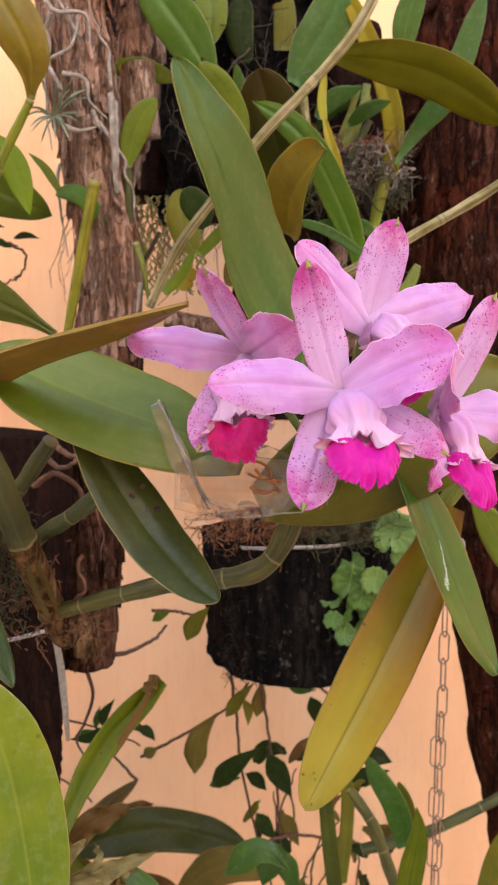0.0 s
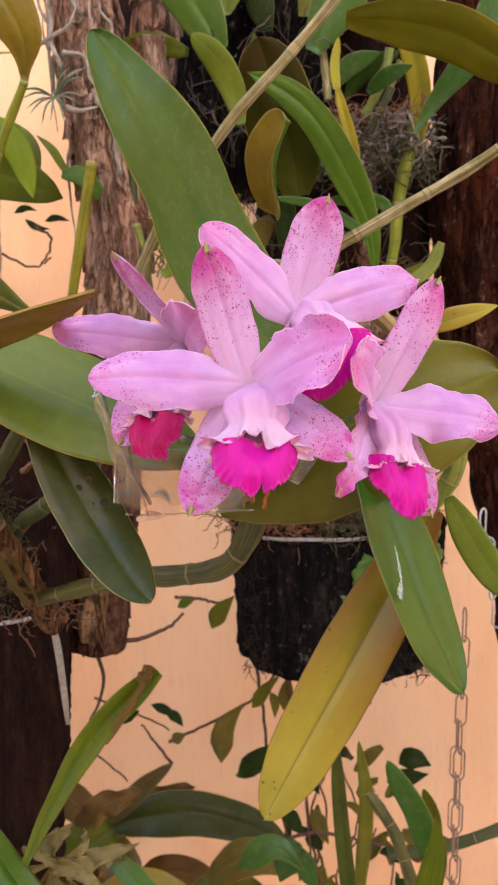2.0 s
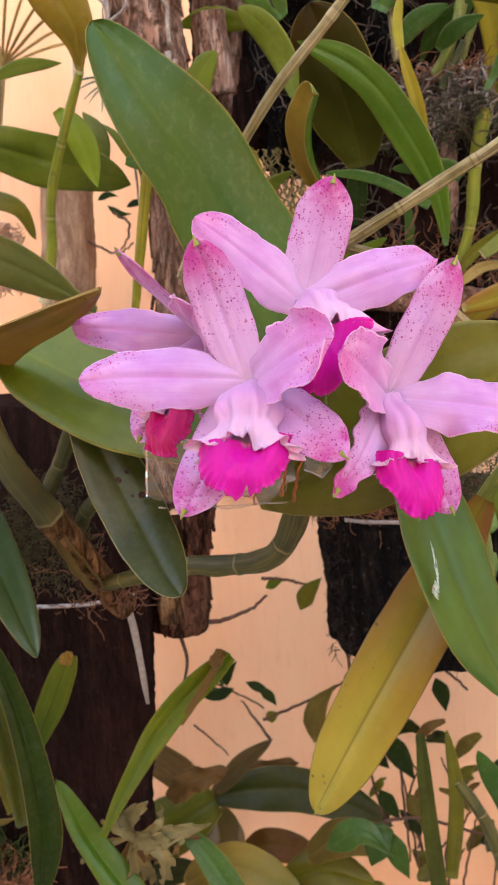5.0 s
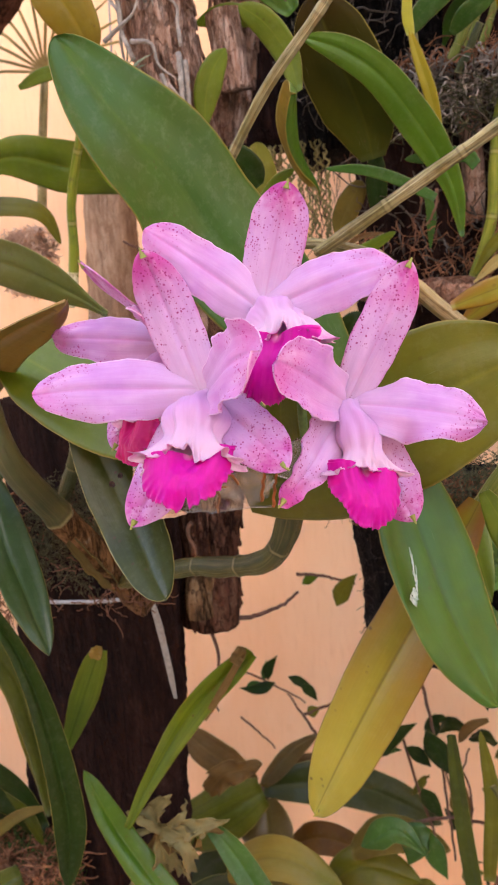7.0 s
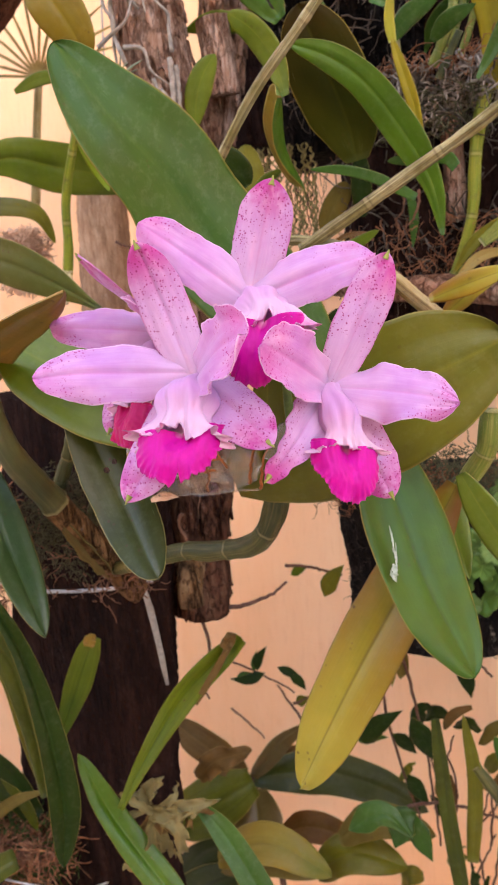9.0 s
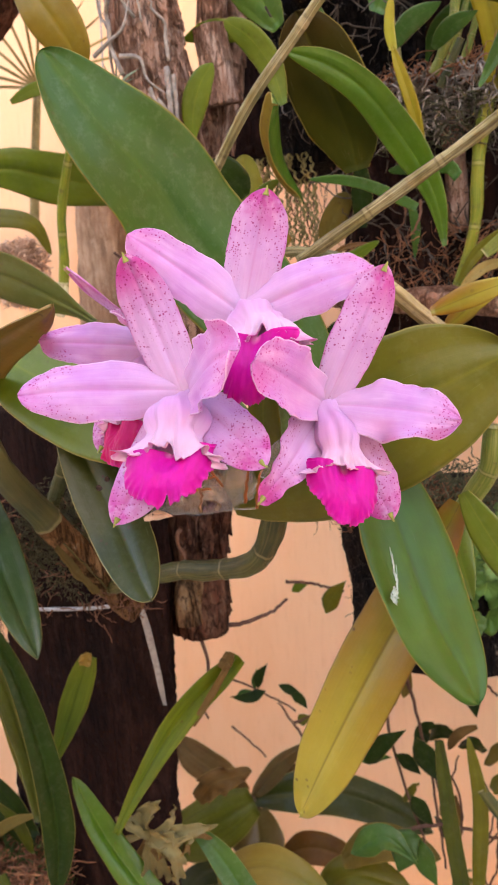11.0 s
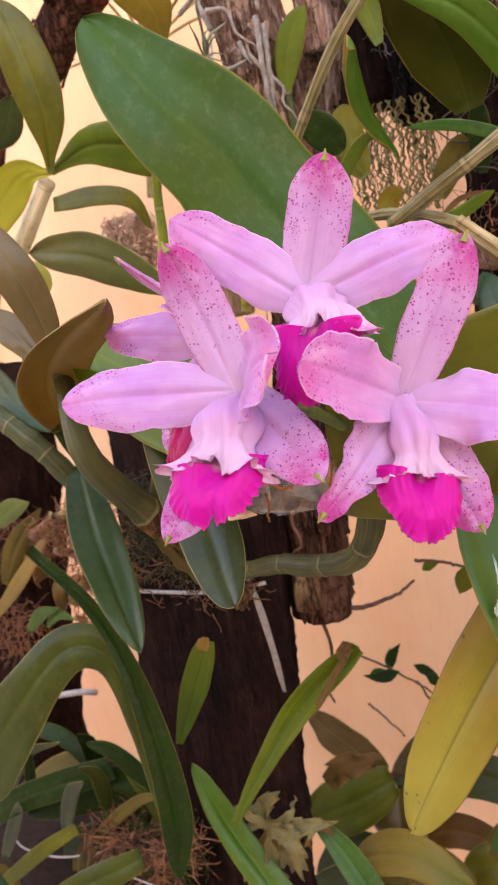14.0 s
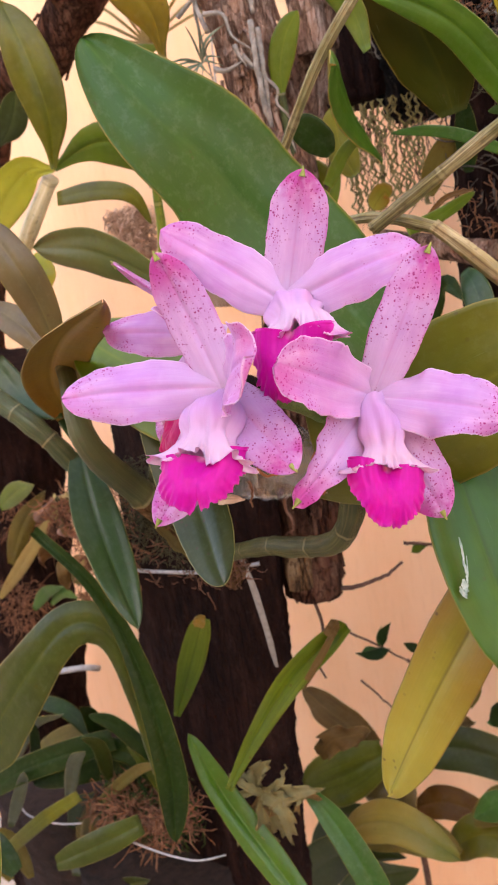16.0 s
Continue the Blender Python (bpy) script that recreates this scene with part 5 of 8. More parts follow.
leaf(lft, [(-0.376, 0.76, 1.496), (-0.318, 0.76, 1.495), (-0.276, 0.76, 1.484), (-0.266, 0.77, 1.455)], 0.0194, (0.14, -0.981, 0.138), "leaf_olive", shape='strap')
cane("cane", lft, [(-0.131, 0.74, 1.521), (-0.142, 0.745, 1.474), (-0.157, 0.75, 1.407), (-0.164, 0.752, 1.372)], 0.0049, 0.0036, "cane_gold", nodes=1, ring=0.04)
leaf(lft, [(-0.15, 0.66, 1.392), (-0.187, 0.66, 1.414), (-0.244, 0.66, 1.439), (-0.314, 0.66, 1.45)], 0.0406, (-0.027, -0.997, -0.077), "leaf_dull", shape='petiole')
leaf(lft, [(-0.309, 0.7, 1.516), (-0.292, 0.69, 1.561), (-0.295, 0.68, 1.616), (-0.311, 0.68, 1.656)], 0.0433, (0.714, -0.694, -0.093), "leaf_olive", shape='petiole')
# the sun patch on this leaf comes from its bright material
leaf(lft, [(-0.309, 0.7, 1.516), (-0.341, 0.69, 1.516), (-0.391, 0.67, 1.468)], 0.0417, (0.476, -0.829, -0.293), "leaf_yellow", shape='petiole')
cane("cane", lft, [(-0.324, 0.708, 1.51), (-0.361, 0.71, 1.477), (-0.405, 0.72, 1.443)], 0.0076, 0.0082, "cane_pale", nodes=1)
leaf(lft, [(-0.194, 0.56, 1.359), (-0.195, 0.55, 1.407), (-0.202, 0.54, 1.441), (-0.228, 0.54, 1.476)], 0.0313, (0.74, -0.665, 0.102), "leaf_mauve", shape='petiole')
leaf(lft, [(-0.254, 0.6, 1.357), (-0.279, 0.6, 1.387), (-0.316, 0.6, 1.409)], 0.0283, (0.417, -0.761, 0.498), "leaf_mauve", shape='petiole')


# ---- lower plants ----
low = root("strap_orchid", (-0.345, 0.7, 0.787), "clump of strap-leaved orchids at the foot of the post", "orchid")
leaf(low, [(-0.243, 0.6, 1.279), (-0.219, 0.58, 1.237), (-0.186, 0.56, 1.195), (-0.161, 0.548, 1.154)], 0.0400, (0.688, -0.387, 0.614), "leaf_blue", fold=13, arc=-0.2, shape='taper')
leaf(low, [(-0.313, 0.59, 1.206), (-0.251, 0.59, 1.158), (-0.218, 0.59, 1.093), (-0.199, 0.585, 0.994), (-0.205, 0.58, 0.918)], 0.0340, (0.743, -0.622, 0.248), "leaf_deep", shape='strap_leaf', nu=40, fold=34)
leaf(low, [(-0.227, 0.6, 0.97), (-0.236, 0.6, 1.045), (-0.249, 0.595, 1.11), (-0.278, 0.575, 1.124), (-0.328, 0.55, 1.072), (-0.403, 0.54, 0.988)], 0.0700, (0.324, -0.805, 0.497), "leaf_moss", nu=56, fold=5, shape='arch')
leaf(low, [(-0.284, 0.69, 0.962), (-0.256, 0.694, 1.022), (-0.230, 0.698, 1.079)], 0.0300, (0.428, -0.893, -0.14), "leaf_cut", shape='wilt', fold=24)
leaf(low, [(-0.2345, 0.694, 1.070), (-0.231, 0.694, 1.078), (-0.2285, 0.695, 1.083)], 0.0135, (0.428, -0.893, -0.14), "leaf_tan", shape='cut', name='dry_tip', wave=0.2, waves=2, fold=24)
leaf(low, [(-0.111, 0.63, 0.847), (-0.161, 0.63, 0.908), (-0.189, 0.63, 0.948), (-0.211, 0.628, 0.998)], 0.0303, (0.671, -0.598, 0.438), "leaf_glow", shape='strap', fold=15)
leaf(low, [(-0.167, 0.62, 0.956), (-0.153, 0.65, 0.992), (-0.127, 0.69, 1.038), (-0.078, 0.713, 1.087)], 0.0300, (0.408, -0.852, 0.327), "leaf_wilt", shape='wilt', fold=34, wave=0.06, waves=3, nv=16)
leaf(low, [(-0.119, 0.688, 1.028), (-0.101, 0.695, 1.056), (-0.086, 0.701, 1.081), (-0.08, 0.703, 1.092)], 0.0070, (0.35, -0.93, 0.1), "leaf_bract", shape='cut', name='dry_margin', wave=0.18, waves=3)
leaf(low, [(-0.09, 0.699, 1.081), (-0.085, 0.702, 1.088), (-0.081, 0.704, 1.095)], 0.0120, (0.3, -0.94, 0.1), "leaf_bract", shape='cut', name='dry_tip', wave=0.3, waves=2)
leaf(low, [(-0.094, 0.34, 1.114), (-0.097, 0.34, 1.166), (-0.105, 0.34, 1.216), (-0.12, 0.34, 1.252)], 0.0400, (0.368, -0.927, 0.07), "leaf_mottle")
gr = root("foliage_plant", (-0.16, 0.9, 0.678), "low broad-leaved plant with dull olive leaves", "plant")
leaf(gr, [(-0.236, 1.0, 0.737), (-0.27, 0.985, 0.772), (-0.305, 0.985, 0.793), (-0.342, 1.0, 0.802)], 0.046, (0.35, -0.8, 0.45), "leaf_bract", shape='taper', fold=14, wave=0.1, waves=2.5, nu=28)
leaf(gr, [(-0.24, 1.033, 0.711), (-0.205, 1.02, 0.757), (-0.178, 1.01, 0.792), (-0.142, 1.006, 0.823)], 0.030, (0.45, -0.85, 0.2), "leaf_mauve", shape='taper', fold=20, wave=0.05, waves=2, nu=28)
leaf(gr, [(-0.24, 1.035, 0.708), (-0.18, 1.03, 0.73), (-0.12, 1.035, 0.737), (-0.055, 1.04, 0.724), (0.006, 1.045, 0.697)], 0.062, (0.05, -0.72, 0.69), "leaf_dark", shape='taper', fold=14, wave=0.05, waves=2, nu=32)
leaf(gr, [(-0.24, 1.04, 0.711), (-0.21, 1.09, 0.71), (-0.174, 1.1, 0.718), (-0.134, 1.1, 0.735)], 0.034, (0.1, -0.85, 0.4), "leaf_bract", shape='taper', fold=18, wave=0.28, waves=3, nu=28)
leaf(gr, [(-0.217, 0.985, 0.739), (-0.262, 0.965, 0.713), (-0.308, 0.965, 0.683), (-0.358, 0.98, 0.648)], 0.078, (0.2, -0.8, 0.55), "leaf_pleat", shape='broad', fold=8, wave=0.03, waves=2, nu=30)
leaf(gr, [(-0.229, 1.01, 0.708), (-0.216, 0.985, 0.668), (-0.224, 0.985, 0.61)], 0.074, (0.15, -0.92, 0.3), "leaf_mauve", shape='broad', fold=12, wave=0.05, waves=2)
leaf(gr, [(-0.245, 0.93, 0.648), (-0.2, 0.915, 0.682), (-0.155, 0.91, 0.695), (-0.09, 0.92, 0.68)], 0.060, (0.05, -0.62, 0.78), "leaf_shade", shape='taper', fold=14, wave=0.06, waves=2, nu=28)
leaf(gr, [(-0.12, 0.95, 0.648), (-0.085, 0.94, 0.688), (-0.05, 0.94, 0.7), (-0.002, 0.955, 0.68)], 0.056, (0.0, -0.62, 0.78), "leaf_olive", shape='taper', fold=14, wave=0.05, waves=2, nu=28)
leaf(gr, [(-0.085, 0.95, 0.705), (-0.05, 0.94, 0.742), (-0.015, 0.94, 0.752), (0.035, 0.955, 0.732)], 0.046, (0.0, -0.66, 0.75), "leaf_shade", shape='taper', fold=14, wave=0.05, waves=2, nu=28)
leaf(gr, [(-0.2, 1.02, 0.637), (-0.145, 1.01, 0.667), (-0.085, 1.02, 0.65)], 0.046, (0.0, -0.7, 0.7), "leaf_brown", shape='taper', fold=14, wave=0.06, waves=2)
leaf(gr, [(-0.205, 0.85, 0.722), (-0.165, 0.84, 0.757), (-0.12, 0.84, 0.768), (-0.06, 0.85, 0.735)], 0.050, (0.1, -0.66, 0.74), "leaf_tan_green", shape='taper', fold=14, wave=0.05, waves=2, nu=28)
leaf(gr, [(-0.19, 0.8, 0.866), (-0.165, 0.79, 0.897), (-0.145, 0.795, 0.905), (-0.122, 0.8, 0.912)], 0.028, (0.1, -0.9, 0.3), "leaf_bract", shape='taper', fold=18, wave=0.3, waves=3, nu=28)
tube("stem", gr, [(-0.242, 1.03, 0.712), (-0.236, 1.05, 0.655), (-0.225, 1.06, 0.58), (-0.22, 1.07, 0.4)], 0.004, 0.005, "twig", n=14, wobble=0.0012)
tube("stem", gr, [(-0.142, 1.006, 0.823), (-0.165, 1.02, 0.838), (-0.19, 1.03, 0.862)], 0.0022, 0.0012, "twig", n=12, wobble=0.0012)
trunk("stub", log, [(-0.156, 0.775, 1.133), (-0.155, 0.765, 1.111), (-0.153, 0.762, 1.09)], 0.0140, 0.0120, "cut_wood", n=30, around=30, seed=15, rough=0.15, flake=0.05)
clinging_roots(log, [(-0.172, 0.8, 1.761), (-0.159, 0.8, 1.686), (-0.147, 0.8, 1.59), (-0.129, 0.8, 1.449)], 0.034, 10, 'root', 3)
clinging_roots(log, [(-0.132, 0.8, 1.428), (-0.141, 0.8, 1.279), (-0.155, 0.8, 1.167), (-0.163, 0.8, 1.081)], 0.031, 8, 'root_brown', 5)
tube("root", log, [(-0.16, 0.76, 1.613), (-0.141, 0.76, 1.608), (-0.138, 0.765, 1.591), (-0.124, 0.77, 1.578)], 0.0022, 0.0007, "root", n=20)
tube("root", log, [(-0.183, 0.755, 1.616), (-0.166, 0.755, 1.625), (-0.151, 0.755, 1.634), (-0.144, 0.76, 1.659)], 0.0022, 0.0006, "root", n=20)
tube("root", log, [(-0.16, 0.765, 1.57), (-0.147, 0.762, 1.566), (-0.131, 0.765, 1.57)], 0.0027, 0.0008, "root", n=20)
tube("root", log, [(-0.135, 0.762, 1.583), (-0.132, 0.762, 1.574), (-0.128, 0.765, 1.565)], 0.0022, 0.0007, "root", n=20)
tube("root", log, [(-0.173, 0.76, 1.672), (-0.163, 0.758, 1.662), (-0.139, 0.758, 1.66), (-0.135, 0.76, 1.636)], 0.0024, 0.0007, "root", n=20)
tube("root", log, [(-0.097, 0.77, 1.437), (-0.1, 0.77, 1.417), (-0.103, 0.77, 1.402)], 0.0023, 0.0007, "root", n=20)
tube("root", log, [(-0.1, 0.76, 1.471), (-0.093, 0.76, 1.447), (-0.09, 0.77, 1.417)], 0.0035, 0.0010, "cane_green", n=20)
tube("tie_strip", log, [(-0.12, 0.768, 1.599), (-0.119, 0.766, 1.568), (-0.118, 0.767, 1.535), (-0.117, 0.772, 1.514)], 0.0026, 0.0020, "root", n=18, wobble=0.0007)
tube("tie_strip", log, [(-0.117, 0.772, 1.593), (-0.117, 0.772, 1.55), (-0.119, 0.774, 1.516)], 0.0026, 0.0020, "root", n=18, wobble=0.0007)
tube("twig", log, [(-0.161, 0.79, 1.067), (-0.154, 0.79, 1.038), (-0.165, 0.8, 1.003), (-0.174, 0.8, 0.985), (-0.166, 0.8, 0.967)], 0.0020, 0.0011, "twig", n=18)
till = root("air_plant", (-0.169, 0.76, 1.578), "small grey-green tillandsia tuft on the bark", "air plant")
leaf(till, [(-0.169, 0.76, 1.577), (-0.165, 0.745, 1.569), (-0.16, 0.726, 1.551)], 0.0019, (0.062, -0.593, 0.803), "till", shape='lance', nu=8, nv=2, thick=0.0004)
leaf(till, [(-0.169, 0.76, 1.577), (-0.153, 0.745, 1.574), (-0.142, 0.752, 1.568)], 0.0019, (-0.312, -0.946, -0.09), "till", shape='lance', nu=8, nv=2, thick=0.0004)
leaf(till, [(-0.169, 0.76, 1.577), (-0.164, 0.745, 1.593), (-0.159, 0.731, 1.601)], 0.0019, (0.073, -0.629, -0.774), "till", shape='lance', nu=8, nv=2, thick=0.0004)
leaf(till, [(-0.169, 0.76, 1.577), (-0.16, 0.745, 1.571), (-0.157, 0.757, 1.562)], 0.0019, (-0.082, -0.986, 0.142), "till", shape='lance', nu=8, nv=2, thick=0.0004)
leaf(till, [(-0.169, 0.76, 1.577), (-0.157, 0.745, 1.593), (-0.145, 0.728, 1.6)], 0.0019, (-0.156, -0.659, -0.736), "till", shape='lance', nu=8, nv=2, thick=0.0004)
leaf(till, [(-0.169, 0.76, 1.577), (-0.171, 0.745, 1.567), (-0.179, 0.754, 1.554)], 0.0019, (0.372, -0.925, 0.073), "till", shape='lance', nu=8, nv=2, thick=0.0004)
leaf(till, [(-0.169, 0.76, 1.577), (-0.157, 0.745, 1.59), (-0.148, 0.747, 1.598)], 0.0019, (-0.024, -0.862, -0.506), "till", shape='lance', nu=8, nv=2, thick=0.0004)
leaf(till, [(-0.169, 0.76, 1.577), (-0.177, 0.745, 1.581), (-0.184, 0.724, 1.575)], 0.0019, (0.879, -0.351, -0.323), "till", shape='lance', nu=8, nv=2, thick=0.0004)
leaf(till, [(-0.169, 0.76, 1.577), (-0.15, 0.745, 1.586), (-0.131, 0.732, 1.586)], 0.0019, (-0.437, -0.75, -0.497), "till", shape='lance', nu=8, nv=2, thick=0.0004)
leaf(till, [(-0.169, 0.76, 1.577), (-0.152, 0.745, 1.589), (-0.142, 0.754, 1.598)], 0.0019, (0.065, -0.935, -0.348), "till", shape='lance', nu=8, nv=2, thick=0.0004)
leaf(till, [(-0.169, 0.76, 1.577), (-0.179, 0.745, 1.581), (-0.19, 0.737, 1.579)], 0.0019, (0.682, -0.665, -0.306), "till", shape='lance', nu=8, nv=2, thick=0.0004)
leaf(till, [(-0.169, 0.76, 1.577), (-0.159, 0.745, 1.568), (-0.147, 0.722, 1.549)], 0.0019, (-0.397, -0.674, 0.623), "till", shape='lance', nu=8, nv=2, thick=0.0004)
leaf(till, [(-0.169, 0.76, 1.577), (-0.15, 0.745, 1.577), (-0.135, 0.741, 1.572)], 0.0019, (-0.509, -0.839, -0.192), "till", shape='lance', nu=8, nv=2, thick=0.0004)
leaf(till, [(-0.169, 0.76, 1.577), (-0.178, 0.745, 1.578), (-0.187, 0.728, 1.569)], 0.0019, (0.876, -0.468, -0.118), "till", shape='lance', nu=8, nv=2, thick=0.0004)
leaf(till, [(-0.169, 0.76, 1.577), (-0.176, 0.745, 1.573), (-0.183, 0.731, 1.562)], 0.0019, (0.848, -0.505, 0.159), "till", shape='lance', nu=8, nv=2, thick=0.0004)
leaf(till, [(-0.169, 0.76, 1.577), (-0.175, 0.745, 1.571), (-0.185, 0.742, 1.56)], 0.0019, (0.67, -0.731, 0.13), "till", shape='lance', nu=8, nv=2, thick=0.0004)
leaf(till, [(-0.169, 0.76, 1.577), (-0.155, 0.745, 1.586), (-0.143, 0.729, 1.586)], 0.0019, (-0.456, -0.592, -0.665), "till", shape='lance', nu=8, nv=2, thick=0.0004)
leaf(till, [(-0.169, 0.76, 1.577), (-0.163, 0.745, 1.591), (-0.159, 0.733, 1.598)], 0.0019, (0.046, -0.604, -0.796), "till", shape='lance', nu=8, nv=2, thick=0.0004)
leaf(till, [(-0.169, 0.76, 1.577), (-0.159, 0.745, 1.572), (-0.154, 0.748, 1.562)], 0.0019, (-0.364, -0.867, 0.34), "till", shape='lance', nu=8, nv=2, thick=0.0004)
leaf(till, [(-0.169, 0.76, 1.577), (-0.151, 0.745, 1.589), (-0.139, 0.758, 1.6)], 0.0019, (0.152, -0.95, -0.274), "till", shape='lance', nu=8, nv=2, thick=0.0004)
tube("wire", post, [(-0.375, 0.74, 1.108), (-0.33, 0.715, 1.112), (-0.285, 0.708, 1.117), (-0.217, 0.709, 1.124), (-0.175, 0.73, 1.128)], 0.0019, 0.0019, "wire", n=12)
leaf(post, [(-0.172, 0.7, 1.15), (-0.166, 0.705, 1.11), (-0.164, 0.71, 1.07), (-0.163, 0.715, 1.028)], 0.0070, (0.35, -0.93, 0.05), "tie", shape='cut', name='tie_strip', fold=20, wave=0.1, waves=2, label="frayed grey tie strip")
strands("root_mass", post, [((-0.192, 0.645, 1.191), (0.05, 0.02, 0.05)), ((-0.142, 0.64, 1.167), (0.025, 0.015, 0.01))], 170, 0.018, 0.0007, "root_brown", 0.1, 0.8, 11, "tangled brown orchid roots")
strands("moss", post, [((-0.205, 0.64, 1.215), (0.03, 0.015, 0.05)), ((-0.201, 0.64, 1.222), (0.04, 0.02, 0.03))], 1500, 0.011, 0.0005, "moss", 0.0, 1.0, 12, "olive moss cushion")
tube("root", post, [(-0.166, 0.66, 1.3), (-0.146, 0.65, 1.288), (-0.13, 0.66, 1.3)], 0.0026, 0.0015, "root_brown", n=16, wobble=0.001)
tube("root", post, [(-0.174, 0.67, 1.271), (-0.153, 0.66, 1.282), (-0.135, 0.66, 1.268), (-0.132, 0.66, 1.245)], 0.0027, 0.0016, "root_brown", n=16, wobble=0.001)
tube("root", post, [(-0.157, 0.68, 1.302), (-0.141, 0.67, 1.294), (-0.118, 0.67, 1.303)], 0.0027, 0.0016, "root_brown", n=16, wobble=0.001)
tube("root", post, [(-0.193, 0.66, 1.17), (-0.172, 0.65, 1.183), (-0.162, 0.66, 1.156)], 0.0027, 0.0016, "root_brown", n=16, wobble=0.001)
leaf(orchid, [(-0.306, 0.63, 1.378), (-0.275, 0.62, 1.334), (-0.25, 0.61, 1.301), (-0.232, 0.605, 1.269)], 0.0313, (0.525, -0.68, 0.511), "leaf_blue", shape='taper', fold=12, arc=-0.2)
strands("root_mass", post, [((-0.411, 0.72, 1.174), (0.03, 0.02, 0.014)), ((-0.38, 0.71, 1.126), (0.02, 0.02, 0.05)), ((-0.327, 0.7, 1.165), (0.02, 0.02, 0.06))], 520, 0.03, 0.0009, "litter", 0.1, 0.9, 41, "tangled brown orchid roots")
leaf(post, [(-0.444, 0.73, 1.1), (-0.403, 0.72, 1.11), (-0.385, 0.73, 1.103)], 0.0200, (-0.004, -0.996, 0.084), "leaf_brown", shape='taper', nu=14, nv=6, wave=0.1, waves=2, name='dry_scale')
leaf(post, [(-0.438, 0.73, 1.179), (-0.424, 0.72, 1.177), (-0.433, 0.73, 1.16)], 0.0186, (0.962, -0.117, 0.246), "leaf_deep", shape='taper', nu=14, nv=6, wave=0.1, waves=2, name='dry_scale')
leaf(post, [(-0.414, 0.73, 1.17), (-0.409, 0.72, 1.185), (-0.426, 0.73, 1.185)], 0.0175, (0.667, -0.516, 0.538), "leaf_bract", shape='taper', nu=14, nv=6, wave=0.1, waves=2, name='dry_scale')
leaf(post, [(-0.442, 0.73, 1.166), (-0.412, 0.72, 1.184), (-0.406, 0.73, 1.187)], 0.0212, (-0.057, -0.994, 0.094), "leaf_dry", shape='taper', nu=14, nv=6, wave=0.1, waves=2, name='dry_scale')
leaf(post, [(-0.45, 0.73, 1.151), (-0.436, 0.72, 1.176), (-0.446, 0.73, 1.185)], 0.0143, (0.45, -0.891, -0.05), "leaf_dry", shape='taper', nu=14, nv=6, wave=0.1, waves=2, name='dry_scale')
leaf(post, [(-0.437, 0.73, 1.182), (-0.414, 0.72, 1.184), (-0.415, 0.73, 1.17)], 0.0124, (0.32, -0.759, 0.567), "leaf_bract", shape='taper', nu=14, nv=6, wave=0.1, waves=2, name='dry_scale')
leaf(post, [(-0.426, 0.73, 1.07), (-0.421, 0.72, 1.067), (-0.44, 0.73, 1.046)], 0.0146, (0.096, -0.994, -0.057), "leaf_brown", shape='taper', nu=14, nv=6, wave=0.1, waves=2, name='dry_scale')
leaf(post, [(-0.429, 0.73, 1.111), (-0.423, 0.72, 1.101), (-0.441, 0.73, 1.073)], 0.0195, (0.369, -0.922, -0.118), "leaf_shade", shape='taper', nu=14, nv=6, wave=0.1, waves=2, name='dry_scale')
leaf(post, [(-0.381, 0.73, 1.185), (-0.36, 0.72, 1.203), (-0.36, 0.73, 1.206)], 0.0140, (0.527, -0.653, -0.544), "leaf_shade", shape='taper', nu=14, nv=6, wave=0.1, waves=2, name='dry_scale')
leaf(post, [(-0.398, 0.73, 1.058), (-0.391, 0.72, 1.055), (-0.406, 0.73, 1.034)], 0.0116, (0.547, -0.815, -0.194), "leaf_shade", shape='taper', nu=14, nv=6, wave=0.1, waves=2, name='dry_scale')
leaf(post, [(-0.465, 0.73, 1.101), (-0.45, 0.72, 1.092), (-0.461, 0.73, 1.064)], 0.0145, (0.691, -0.72, 0.072), "leaf_bract", shape='taper', nu=14, nv=6, wave=0.1, waves=2, name='dry_scale')
leaf(post, [(-0.443, 0.73, 1.134), (-0.431, 0.72, 1.16), (-0.443, 0.73, 1.17)], 0.0171, (0.141, -0.99, 0.001), "leaf_bract", shape='taper', nu=14, nv=6, wave=0.1, waves=2, name='dry_scale')
leaf(post, [(-0.377, 0.73, 1.16), (-0.377, 0.72, 1.152), (-0.398, 0.73, 1.127)], 0.0214, (0.622, -0.675, -0.396), "leaf_deep", shape='taper', nu=14, nv=6, wave=0.1, waves=2, name='dry_scale')
leaf(post, [(-0.467, 0.73, 1.126), (-0.467, 0.72, 1.12), (-0.491, 0.73, 1.097)], 0.0209, (0.68, -0.45, -0.579), "leaf_brown", shape='taper', nu=14, nv=6, wave=0.1, waves=2, name='dry_scale')
leaf(post, [(-0.405, 0.73, 1.112), (-0.408, 0.72, 1.107), (-0.435, 0.73, 1.083)], 0.0142, (0.318, -0.892, -0.322), "leaf_dry", shape='taper', nu=14, nv=6, wave=0.1, waves=2, name='dry_scale')
leaf(post, [(-0.391, 0.73, 1.15), (-0.363, 0.72, 1.171), (-0.356, 0.73, 1.176)], 0.0188, (0.401, -0.744, -0.535), "leaf_dry", shape='taper', nu=14, nv=6, wave=0.1, waves=2, name='dry_scale')
tube("root", post, [(-0.507, 0.75, 1.146), (-0.445, 0.74, 1.173), (-0.384, 0.72, 1.185), (-0.342, 0.71, 1.175)], 0.0077, 0.0054, "root_brown", n=20, wobble=0.002)
tube("root", post, [(-0.462, 0.74, 1.135), (-0.4, 0.72, 1.134), (-0.365, 0.71, 1.102), (-0.353, 0.71, 1.066)], 0.0047, 0.0030, "root_brown", n=20, wobble=0.002)
